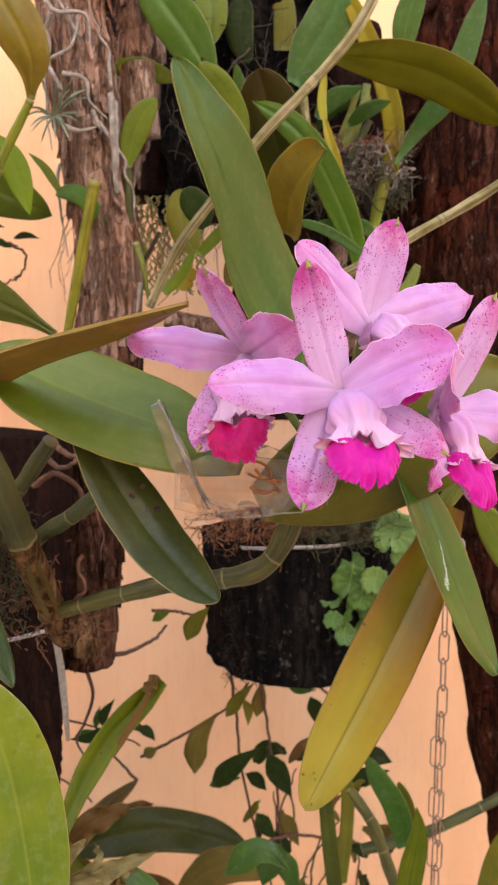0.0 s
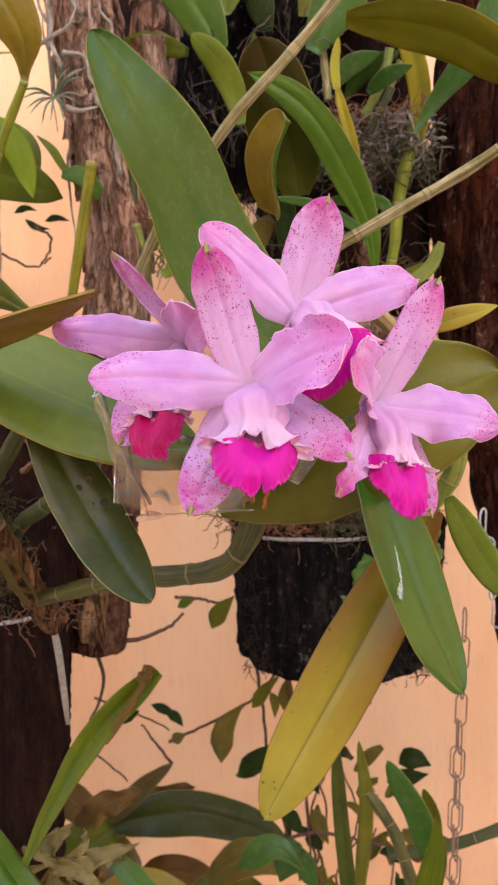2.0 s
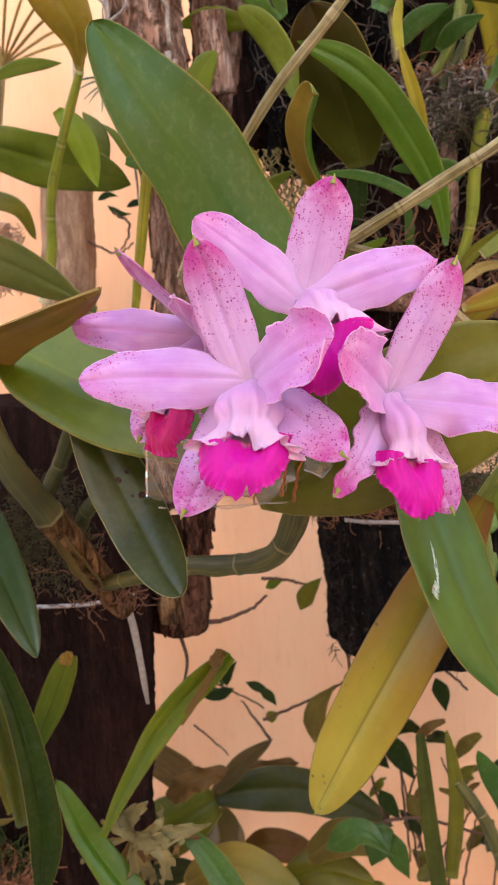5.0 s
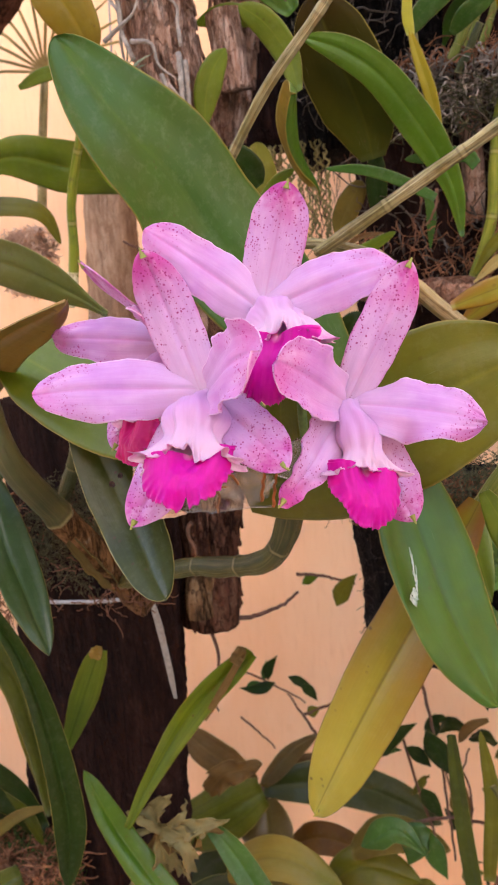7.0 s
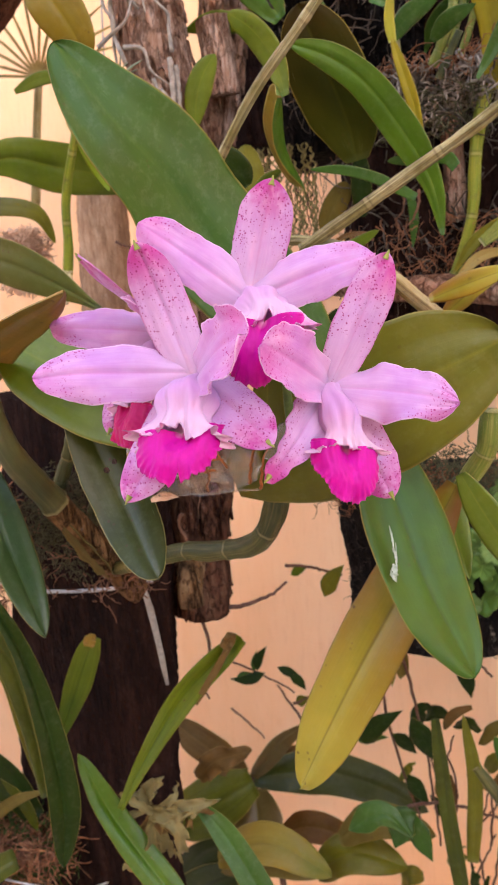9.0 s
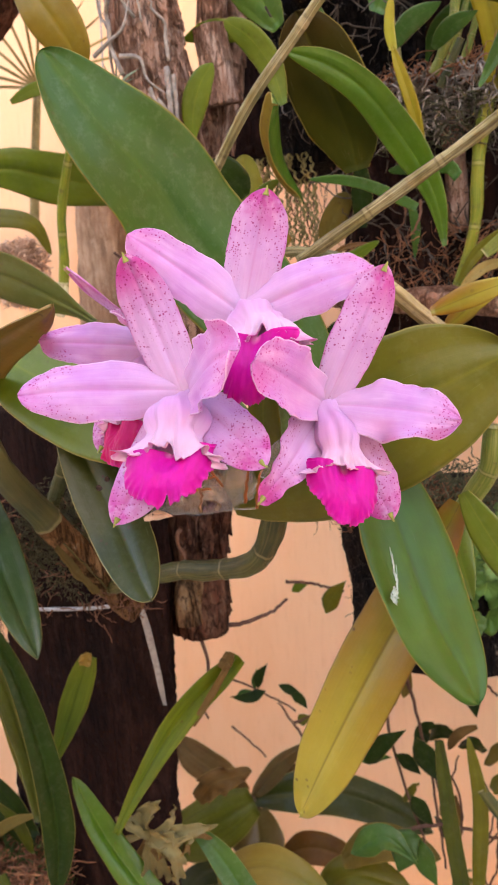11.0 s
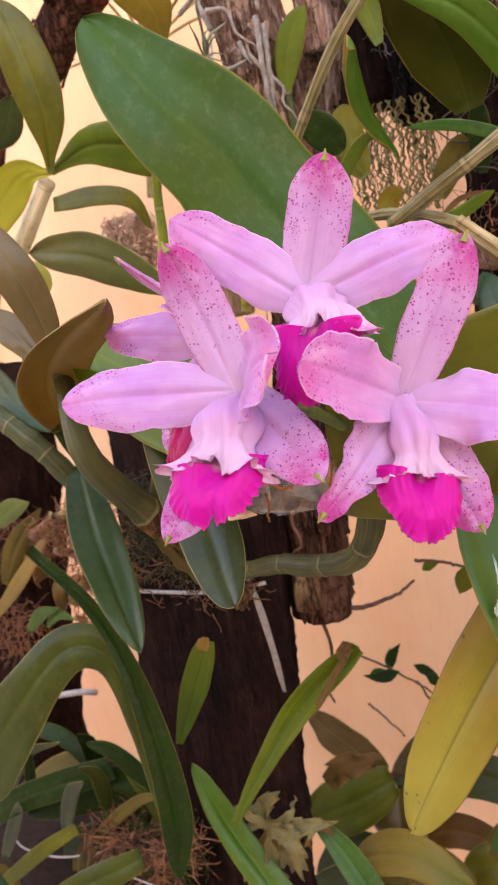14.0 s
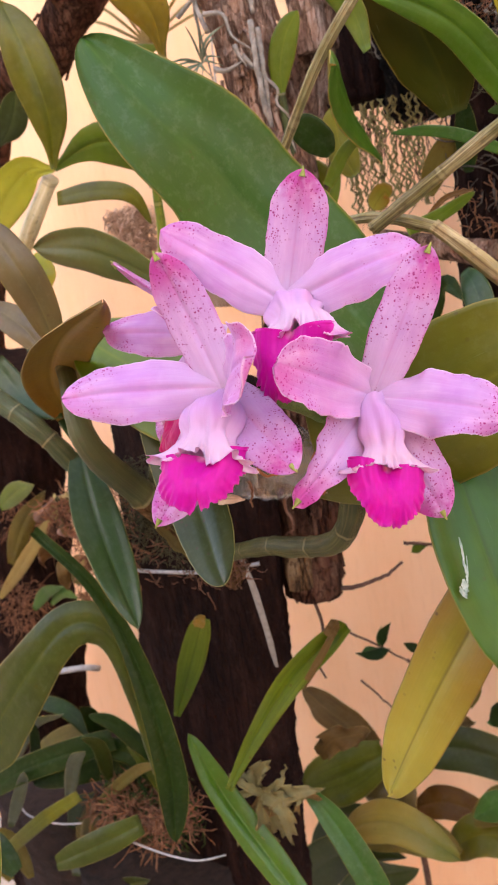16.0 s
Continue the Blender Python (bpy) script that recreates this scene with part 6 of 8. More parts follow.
postb = root("tree_post", (-0.964, 0.9, 0.314), "shaded dark tree-fern post with wire tie", "post")
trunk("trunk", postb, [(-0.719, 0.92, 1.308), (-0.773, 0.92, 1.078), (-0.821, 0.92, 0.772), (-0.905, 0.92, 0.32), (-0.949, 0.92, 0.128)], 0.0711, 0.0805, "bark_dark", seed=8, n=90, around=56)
tube("wire", postb, [(-0.719, 0.84, 0.845), (-0.645, 0.835, 0.865), (-0.6, 0.84, 0.876), (-0.595, 0.86, 0.865)], 0.0044, 0.0044, "wire", n=12)
strands("root_mass", postb, [((-0.638, 0.84, 1.09), (0.05, 0.02, 0.03)), ((-0.709, 0.84, 0.951), (0.05, 0.02, 0.04))], 420, 0.035, 0.0008, "litter", 0.2, 0.7, 13, "dry reddish roots")
leaf(postb, [(-0.653, 0.8, 1.047), (-0.595, 0.79, 1.113), (-0.523, 0.78, 1.167)], 0.0295, (0.3, -0.834, -0.464), "leaf_shade", shape='lance')
leaf(postb, [(-0.698, 0.8, 0.99), (-0.615, 0.79, 1.055), (-0.509, 0.78, 1.146)], 0.0196, (0.221, -0.897, -0.383), "leaf_dry", shape='lance')
leaf(postb, [(-0.62, 0.78, 1.139), (-0.564, 0.77, 1.168), (-0.516, 0.76, 1.182)], 0.0282, (-0.098, -0.971, -0.216), "leaf_b", shape='lance')
leaf(postb, [(-0.655, 0.82, 0.969), (-0.608, 0.81, 1.005), (-0.558, 0.8, 1.025)], 0.0192, (-0.077, -0.974, -0.215), "leaf_bright", shape='lance')
leaf(postb, [(-0.615, 0.82, 0.983), (-0.573, 0.81, 1.01), (-0.53, 0.8, 1.012)], 0.0166, (-0.282, -0.942, 0.181), "leaf_bright", shape='lance')
cane("cane", orchid, [(-0.318, 0.58, 1.335), (-0.28, 0.58, 1.314), (-0.253, 0.59, 1.282), (-0.25, 0.62, 1.231)], 0.0094, 0.0080, "cane_dark", nodes=4)
leaf(orchid, [(-0.326, 0.6, 1.36), (-0.299, 0.6, 1.329), (-0.255, 0.6, 1.309)], 0.0244, (0.398, -0.737, 0.547), "leaf_blue", shape='strap')
branch = root("tree_branch", (-0.451, 1, 1.799), "dark rough tree branch slanting across the wall", "branch")
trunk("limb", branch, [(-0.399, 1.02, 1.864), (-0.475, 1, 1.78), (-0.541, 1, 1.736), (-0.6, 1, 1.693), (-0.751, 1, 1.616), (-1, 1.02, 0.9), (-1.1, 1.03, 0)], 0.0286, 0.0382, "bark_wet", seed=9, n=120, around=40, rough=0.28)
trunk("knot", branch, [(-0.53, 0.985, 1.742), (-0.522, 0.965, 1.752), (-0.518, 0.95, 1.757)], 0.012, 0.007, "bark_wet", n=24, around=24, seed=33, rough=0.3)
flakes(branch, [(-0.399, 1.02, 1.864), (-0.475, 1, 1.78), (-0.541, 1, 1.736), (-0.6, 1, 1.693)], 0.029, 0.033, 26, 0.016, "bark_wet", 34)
palm = root("palm_frond", (-0.473, 1.05, 1.608), "dry pale palm frond with narrow blades", "palm")
leaf(palm, [(-0.484, 1.08, 1.692), (-0.402, 1.07, 1.704), (-0.325, 1.06, 1.702)], 0.0043, (-0.134, -0.974, 0.181), "leaf_dry", shape='strap', nu=8, nv=2)
leaf(palm, [(-0.484, 1.08, 1.692), (-0.408, 1.07, 1.718), (-0.338, 1.06, 1.73)], 0.0043, (-0.149, -0.988, 0.05), "leaf_dry", shape='strap', nu=8, nv=2)
leaf(palm, [(-0.484, 1.08, 1.692), (-0.418, 1.07, 1.731), (-0.357, 1.06, 1.755)], 0.0043, (0.325, -0.497, -0.805), "leaf_dry", shape='strap', nu=8, nv=2)
leaf(palm, [(-0.484, 1.08, 1.692), (-0.431, 1.07, 1.742), (-0.382, 1.06, 1.776)], 0.0043, (0.518, -0.444, -0.731), "leaf_dry", shape='strap', nu=8, nv=2)
leaf(palm, [(-0.484, 1.08, 1.692), (-0.447, 1.07, 1.75), (-0.412, 1.06, 1.793)], 0.0043, (0.698, -0.415, -0.583), "leaf_dry", shape='strap', nu=8, nv=2)
leaf(palm, [(-0.484, 1.08, 1.692), (-0.464, 1.07, 1.756), (-0.445, 1.06, 1.803)], 0.0044, (0.83, -0.419, -0.368), "leaf_dry", shape='strap', nu=8, nv=2)
leaf(palm, [(-0.484, 1.08, 1.692), (-0.481, 1.07, 1.758), (-0.48, 1.06, 1.808)], 0.0044, (0.88, -0.461, -0.111), "leaf_dry", shape='strap', nu=8, nv=2)
leaf(palm, [(-0.484, 1.08, 1.692), (-0.499, 1.07, 1.756), (-0.516, 1.06, 1.805)], 0.0044, (0.832, -0.538, 0.136), "leaf_dry", shape='strap', nu=8, nv=2)
leaf(palm, [(-0.484, 1.08, 1.692), (-0.516, 1.07, 1.751), (-0.55, 1.06, 1.796)], 0.0044, (0.702, -0.636, 0.32), "leaf_dry", shape='strap', nu=8, nv=2)
leaf(palm, [(-0.484, 1.08, 1.692), (-0.531, 1.07, 1.743), (-0.581, 1.06, 1.78)], 0.0044, (0.529, -0.74, 0.414), "leaf_dry", shape='strap', nu=8, nv=2)
leaf(palm, [(-0.484, 1.08, 1.692), (-0.544, 1.07, 1.732), (-0.607, 1.06, 1.758)], 0.0045, (0.362, -0.831, 0.423), "leaf_dry", shape='strap', nu=8, nv=2)
leaf(palm, [(-0.484, 1.08, 1.692), (-0.554, 1.07, 1.718), (-0.626, 1.06, 1.731)], 0.0045, (0.228, -0.9, 0.371), "leaf_dry", shape='strap', nu=8, nv=2)
leaf(palm, [(-0.484, 1.08, 1.692), (-0.559, 1.07, 1.703), (-0.638, 1.06, 1.7)], 0.0045, (0.139, -0.947, 0.29), "leaf_dry", shape='strap', nu=8, nv=2)
tube("stalk", palm, [(-0.484, 1.08, 1.692), (-0.508, 1.09, 1.617), (-0.535, 1.1, 1.515)], 0.0053, 0.0069, "cane_dry")
stake = root("coir_pole", (-0.406, 1.08, 1.387), "pale weathered coir pole hanging by a wire", "pole")
tube("wire", stake, [(-0.393, 1.08, 1.533), (-0.377, 1.08, 1.714), (-0.35, 1.08, 2.028)], 0.0014, 0.0014, "wire")
trunk("pole", stake, [(-0.405, 1.08, 1.538), (-0.411, 1.08, 1.469), (-0.416, 1.08, 1.417), (-0.422, 1.08, 1.342)], 0.0340, 0.0340, "coir", around=40, n=60, rough=0.16, flake=0.1)
clump = root("root_clump", (-0.376, 0.86, 1.445), "tan fibrous clump of dry roots", "roots")
strands("fern_fibre", clump, [((-0.376, 0.86, 1.445), (0.026, 0.016, 0.034))], 1500, 0.012, 0.0012, "straw", 0.2, 0.9, 14)
strands("roots", slab, [((0.087, 0.86, 1.544), (0.07, 0.03, 0.03)), ((0.084, 0.9, 1.428), (0.06, 0.03, 0.03)), ((0.017, 0.84, 1.602), (0.08, 0.03, 0.04))], 80, 0.045, 0.0011, "root_dull", 0.1, 0.55, 15, "grey tangled orchid roots")
strands("moss", slab, [((0.096, 0.86, 1.534), (0.06, 0.03, 0.02)), ((0.104, 0.86, 1.203), (0.05, 0.03, 0.03))], 900, 0.025, 0.0007, "moss", 0.0, 0.8, 16, "grey-green moss")
strands("litter", slab, [((0.078, 0.88, 1.418), (0.08, 0.03, 0.025)), ((0.069, 0.86, 1.574), (0.07, 0.03, 0.01))], 420, 0.03, 0.0007, "litter", 0.1, 0.8, 17, "reddish brown dead fibres")
strands("root_curtain", slab, [((-0.114, 1, 1.535), (0.09, 0.04, 0.012))], 60, 0.11, 0.0008, "twig", 1.4, 0.9, 18, "fringe of fine hanging roots")
netting("root_net", slab, -0.128, -0.04, 1.43, 1.535, 0.925, 0.0042, 0.00135, "net", 31, "hanging net of fine olive roots")
logr = root("fallen_branch", (0.071, 0.88, 1.384), "grey-brown horizontal branch under the mounted orchids", "branch")
trunk("limb", logr, [(-0.085, 0.885, 1.406), (-0.032, 0.875, 1.395), (0.022, 0.865, 1.384), (0.091, 0.86, 1.381), (0.155, 0.86, 1.374)], 0.0095, 0.0132, "bark", seed=10, n=60, around=36)
slabr = root("bark_slab", (0.088, 0.95, 1.49), "greyish bark slab behind orchid pseudobulbs", "log")
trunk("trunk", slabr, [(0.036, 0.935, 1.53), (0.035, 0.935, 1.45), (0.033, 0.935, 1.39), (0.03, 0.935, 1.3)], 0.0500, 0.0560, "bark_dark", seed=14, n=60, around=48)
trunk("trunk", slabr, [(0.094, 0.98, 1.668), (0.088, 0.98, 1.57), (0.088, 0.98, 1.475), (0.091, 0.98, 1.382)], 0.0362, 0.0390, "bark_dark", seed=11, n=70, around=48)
leaf(up, [(0.137, 0.85, 1.543), (0.14, 0.85, 1.591), (0.121, 0.85, 1.653), (0.079, 0.85, 1.734)], 0.0227, (-0.208, -0.976, -0.063), "leaf_yolive", shape='strap', fold=22)
cane("cane", up, [(0.134, 0.85, 1.544), (0.126, 0.85, 1.513), (0.122, 0.85, 1.481), (0.12, 0.85, 1.452), (0.113, 0.85, 1.422), (0.101, 0.85, 1.393)], 0.0060, 0.0041, "cane_lime", nodes=3, ring=0.05)
leaf(up, [(0.104, 0.79, 1.427), (0.1, 0.787, 1.462), (0.089, 0.782, 1.491), (0.073, 0.77, 1.521), (0.054, 0.755, 1.55), (0.031, 0.738, 1.569), (0.003, 0.724, 1.581)], 0.0290, (0.133, -0.984, -0.12), "leaf_glow", shape='blade', fold=9, arc=-0.2, nu=40)
leaf(up, [(0.09, 0.8, 1.491), (0.083, 0.8, 1.533), (0.073, 0.8, 1.568), (0.067, 0.8, 1.589)], 0.0116, (0.088, -0.996, 0.021), "leaf_yolive", shape='petiole', fold=20)
leaf(up, [(0.068, 0.8, 1.584), (0.066, 0.8, 1.602), (0.069, 0.8, 1.625)], 0.0088, (0.158, -0.987, -0.005), "leaf_yellow", shape='strap')
cane("cane", up, [(0.092, 0.9, 1.585), (0.1, 0.9, 1.604), (0.111, 0.9, 1.636)], 0.0035, 0.0030, "cane_green", nodes=2, ring=0.06)
cane("cane", up, [(0.105, 0.9, 1.585), (0.113, 0.9, 1.604), (0.122, 0.9, 1.63)], 0.0035, 0.0030, "cane_green", nodes=2, ring=0.06)
leaf(up, [(0.069, 0.92, 1.596), (0.081, 0.91, 1.616), (0.102, 0.9, 1.629), (0.121, 0.9, 1.639)], 0.0197, (-0.049, -0.928, -0.369), "leaf", shape='petiole')
tube("root", slab, [(0.073, 0.85, 1.47), (0.072, 0.85, 1.456), (0.065, 0.85, 1.443), (0.057, 0.85, 1.439)], 0.0015, 0.0007, "root_brown", n=14, wobble=0.0006)
tube("root", slab, [(0.057, 0.86, 1.469), (0.056, 0.86, 1.455), (0.049, 0.86, 1.447)], 0.0013, 0.0006, "root_brown", n=14, wobble=0.0006)
tube("root", slab, [(0.048, 0.86, 1.448), (0.051, 0.86, 1.436), (0.048, 0.86, 1.421)], 0.0013, 0.0006, "root_brown", n=14, wobble=0.0006)
leaf(up, [(0.102, 0.84, 1.394), (0.123, 0.84, 1.421), (0.151, 0.84, 1.44)], 0.0115, (0.035, -0.999, -0.037), "leaf_olive", shape='blade', fold=18)
leaf(up, [(0.105, 0.83, 1.389), (0.128, 0.83, 1.407), (0.151, 0.83, 1.41)], 0.0104, (0.005, -1, -0.011), "leaf_dry", shape='blade', fold=18)
leaf(up, [(0.063, 0.86, 1.42), (0.065, 0.86, 1.449), (0.061, 0.86, 1.474)], 0.0090, (0.14, -0.99, 0.007), "leaf", shape='blade')
strands("roots", slab, [((0.1, 0.86, 1.555), (0.05, 0.02, 0.02))], 260, 0.034, 0.0014, "root", 0.1, 1.0, 25, "pale grey orchid roots")
trunk("flaking_bark", slab, [(0.089, 0.92, 1.545), (0.093, 0.91, 1.509), (0.094, 0.91, 1.474), (0.091, 0.92, 1.444)], 0.0115, 0.0094, "bark", seed=17, n=40, around=30, rough=0.3)
strands("roots", slab, [((-0.01, 0.885, 1.63), (0.08, 0.008, 0.07)), ((0.035, 0.875, 1.45), (0.035, 0.008, 0.07)), ((0.115, 0.91, 1.45), (0.035, 0.008, 0.08))], 190, 0.05, 0.0009, "root_dull", 0.3, 0.6, 27, "thin dull roots across the fern fibre")
upr = root("cattleya_orchid", (0.084, 0.82, 1.405), "mounted orchid with olive pseudobulbs and narrow leaves", "orchid")
leaf(upr, [(0.094, 0.83, 1.586), (0.11, 0.82, 1.597), (0.132, 0.82, 1.605)], 0.0158, (-0.063, -0.931, -0.359), "leaf", shape='lance')
cane("cane", upr, [(0.096, 0.84, 1.557), (0.105, 0.84, 1.573), (0.115, 0.84, 1.592)], 0.0036, 0.0032, "cane_dark", nodes=2)
leaf(upr, [(0.099, 0.72, 1.455), (0.073, 0.71, 1.471), (0.052, 0.7, 1.479), (0.028, 0.69, 1.482)], 0.0088, (0.35, -0.929, -0.118), "leaf", shape='strap')
leaf(upr, [(-0.021, 0.86, 1.438), (-0.014, 0.86, 1.457), (0.004, 0.86, 1.485)], 0.0233, (0.26, -0.956, -0.135), "leaf_shade")
leaf(upr, [(-0.036, 0.72, 1.479), (-0.04, 0.71, 1.491), (-0.053, 0.7, 1.507)], 0.0258, (0.514, -0.812, -0.277), "leaf_deep")
leaf(upr, [(0.123, 0.68, 1.37), (0.136, 0.67, 1.379), (0.149, 0.66, 1.388), (0.166, 0.66, 1.394)], 0.0145, (-0.313, -0.927, -0.205), "leaf_gold", shape='lance')
leaf(upr, [(-0.054, 0.85, 1.443), (-0.059, 0.85, 1.448), (-0.072, 0.85, 1.435)], 0.0202, (0.073, -0.981, -0.181), "leaf_gold")
leaf(upr, [(-0.042, 0.72, 1.457), (-0.019, 0.71, 1.478), (0.001, 0.7, 1.486)], 0.0107, (-0.046, -0.852, -0.522), "leaf_b", shape='strap')
leaf(upr, [(0.009, 0.74, 1.415), (0.037, 0.74, 1.423), (0.064, 0.74, 1.435)], 0.0108, (0.044, -0.992, -0.117), "leaf_b", shape='strap')
leaf(up, [(-0.049, 0.78, 1.463), (-0.059, 0.78, 1.488), (-0.062, 0.78, 1.52)], 0.0295, (0.047, -0.999, 0.011), "leaf_olive")
leaf(up, [(-0.075, 0.75, 1.427), (-0.06, 0.75, 1.441), (-0.047, 0.75, 1.465)], 0.0099, (0.078, -0.995, -0.056), "leaf_b", shape='strap')
leaf(up, [(-0.001, 0.88, 1.657), (-0.009, 0.88, 1.684), (-0.006, 0.88, 1.72)], 0.0279, (-0.018, -1, -0.002), "leaf_deep")
leaf(up, [(-0.001, 0.86, 1.604), (-0.009, 0.86, 1.63), (-0.013, 0.86, 1.651)], 0.0143, (-0.055, -0.998, -0.014), "leaf_bright", shape='lance')
leaf(up, [(0.034, 0.9, 1.674), (0.036, 0.9, 1.706), (0.03, 0.9, 1.749)], 0.0239, (-0.055, -0.998, -0.002), "leaf_olive", shape='strap')
leaf(upr, [(-0.03, 0.84, 1.318), (-0.012, 0.83, 1.35), (0.004, 0.82, 1.364), (0.018, 0.815, 1.35)], 0.0240, (0.1, -0.9, 0.42), "leaf_deep", shape='lance', fold=20)
leaf(upr, [(0.012, 0.84, 1.372), (0.022, 0.83, 1.362), (0.032, 0.82, 1.34), (0.036, 0.82, 1.318)], 0.0260, (0.2, -0.95, 0.2), "leaf_blue", shape='lance')
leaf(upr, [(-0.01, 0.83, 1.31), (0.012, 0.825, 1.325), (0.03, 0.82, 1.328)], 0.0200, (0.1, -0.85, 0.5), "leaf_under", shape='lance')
leaf(upr, [(0.016, 0.862, 1.452), (0.019, 0.855, 1.48), (0.021, 0.85, 1.515)], 0.0200, (0.3, -0.95, 0), "leaf_deep", shape='lance')
leaf(upr, [(-0.018, 0.84, 1.418), (0.004, 0.835, 1.434), (0.03, 0.83, 1.437)], 0.0075, (0.1, -0.8, 0.6), "leaf_brown", shape='strap', fold=25)
leaf(upr, [(-0.105, 0.83, 1.452), (-0.11, 0.83, 1.47), (-0.124, 0.825, 1.488)], 0.0240, (0.3, -0.94, -0.1), "leaf_olive", shape='lance')
tube("stalk", upr, [(-0.12, 0.82, 1.425), (-0.105, 0.82, 1.45), (-0.092, 0.815, 1.472), (-0.084, 0.81, 1.485)], 0.003, 0.002, "cane_old", 16, 8, wobble=0.0006)
leaf(up, [(0.115, 0.8, 1.48), (0.104, 0.8, 1.49), (0.061, 0.79, 1.491)], 0.0125, (0.145, -0.974, -0.176), "leaf", shape='strap')
leaf(up, [(0.13, 0.82, 1.418), (0.151, 0.82, 1.434), (0.161, 0.82, 1.456)], 0.0130, (-0.086, -0.994, 0.073), "cane_green", shape='cut')
leaf(up, [(0.131, 0.6, 1.386), (0.155, 0.6, 1.394), (0.183, 0.6, 1.402)], 0.0151, (-0.025, -0.996, 0.082), "leaf_gold", shape='lance')
cane("cane", up, [(0.057, 0.86, 1.588), (0.054, 0.86, 1.615), (0.049, 0.86, 1.646)], 0.0039, 0.0033, "cane_dry", nodes=3)
leaf(lft, [(-0.173, 0.78, 1.517), (-0.15, 0.77, 1.513), (-0.126, 0.77, 1.487)], 0.0180, (-0.156, -0.984, 0.084), "leaf_bright", shape='lance')
leaf(lft, [(-0.17, 0.79, 1.516), (-0.184, 0.79, 1.539), (-0.199, 0.79, 1.553)], 0.0082, (0.058, -0.997, 0.046), "leaf_b", shape='lance')
leaf(lft, [(-0.313, 0.8, 1.606), (-0.281, 0.8, 1.613), (-0.239, 0.8, 1.611)], 0.0139, (0.018, -0.957, -0.29), "leaf_b", shape='lance')
leaf(lft, [(-0.216, 0.82, 1.517), (-0.219, 0.82, 1.549), (-0.233, 0.82, 1.571)], 0.0195, (0.377, -0.919, 0.119), "leaf_b", shape='lance')
leaf(lft, [(-0.549, 0.85, 1.578), (-0.521, 0.85, 1.598), (-0.499, 0.85, 1.631)], 0.0364, (0.512, -0.715, -0.477), "leaf_dark", shape='petiole')
leaf(lft, [(-0.405, 0.74, 1.446), (-0.39, 0.74, 1.427), (-0.391, 0.74, 1.41)], 0.0174, (0.67, -0.694, 0.265), "leaf_yellow", shape='lance')
tube("twig", lft, [(-0.31, 0.95, 1.46), (-0.278, 0.95, 1.443), (-0.254, 0.95, 1.454)], 0.0016, 0.0009, "twig", n=14, wobble=0.002)
tube("twig", lft, [(-0.249, 0.9, 1.485), (-0.232, 0.9, 1.468), (-0.245, 0.9, 1.445)], 0.0015, 0.0009, "twig", n=14, wobble=0.002)
leaf(lft, [(-0.282, 0.95, 1.496), (-0.269, 0.95, 1.487), (-0.253, 0.95, 1.485)], 0.0081, (0.02, -0.999, 0.05), "leaf_deep", shape='ovate', nu=8, nv=4)
leaf(lft, [(-0.294, 0.95, 1.503), (-0.281, 0.95, 1.508), (-0.268, 0.95, 1.505)], 0.0081, (0.016, -0.988, -0.155), "leaf_deep", shape='ovate', nu=8, nv=4)
leaf(lft, [(-0.259, 0.95, 1.493), (-0.246, 0.95, 1.497), (-0.23, 0.95, 1.493)], 0.0080, (-0.001, -0.995, -0.101), "leaf_deep", shape='ovate', nu=8, nv=4)


# ---- pot, chain, vines ----
strands("fern_fibre", pot, [((0.07, 0.885, 1.095), (0.1, 0.01, 0.075)), ((0.072, 0.9, 1.024), (0.095, 0.03, 0.006))], 950, 0.018, 0.0006, "fibre", 0.2, 0.9, 21, "coarse black fern fibres")
strands("root_tangle", pot, [((0.005, 0.88, 1.187), (0.06, 0.03, 0.018)), ((0.098, 0.9, 1.189), (0.05, 0.03, 0.015))], 520, 0.03, 0.0009, "litter", 0.1, 1.2, 22, "tangle of brown roots")
strands("moss", pot, [((0.123, 0.9, 1.183), (0.04, 0.03, 0.012))], 400, 0.02, 0.0007, "moss", 0.0, 0.8, 23)
tube("wire", pot, [(-0.042, 0.93, 1.152), (-0.001, 0.875, 1.163), (0.047, 0.86, 1.168), (0.095, 0.87, 1.168), (0.153, 0.93, 1.165)], 0.0021, 0.0021, "wire", n=24)
suc = root("succulent", (0.11, 0.86, 1.107), "small green rosette plant with scalloped leaves on the pot", "succulent")
round_leaf(suc, (0.106, 0.854, 1.133), (-0.13, -1, 0.11), 0.0173, "succulent", 620)
round_leaf(suc, (0.095, 0.862, 1.097), (-0.49, -1, 0.40), 0.0150, "succulent", 600)
round_leaf(suc, (0.115, 0.863, 1.081), (-0.42, -1, 0.44), 0.0173, "succulent", 632)
round_leaf(suc, (0.13, 0.857, 1.104), (-0.46, -1, 0.30), 0.0150, "succulent", 660)
round_leaf(suc, (0.086, 0.859, 1.113), (-0.05, -1, 0.58), 0.0104, "succulent", 585)
round_leaf(suc, (0.117, 0.848, 1.117), (-0.26, -1, 0.09), 0.0127, "succulent", 640)
round_leaf(suc, (0.101, 0.855, 1.074), (0.42, -1, 0.47), 0.0115, "succulent", 610)
round_leaf(suc, (0.109, 0.86, 1.15), (-0.12, -1, 0.60), 0.0115, "succulent", 625)
round_leaf(suc, (0.088, 0.847, 1.093), (-0.21, -1, 0.54), 0.0092, "succulent", 590)
pel = root("trailing_plant", (0.149, 0.84, 1.185), "pale green plant with rounded toothed leaves", "plant")
round_leaf(pel, (0.149, 0.845, 1.187), (-0.3, -1, 0.3), 0.0205, "pelargonium", 697, 13)
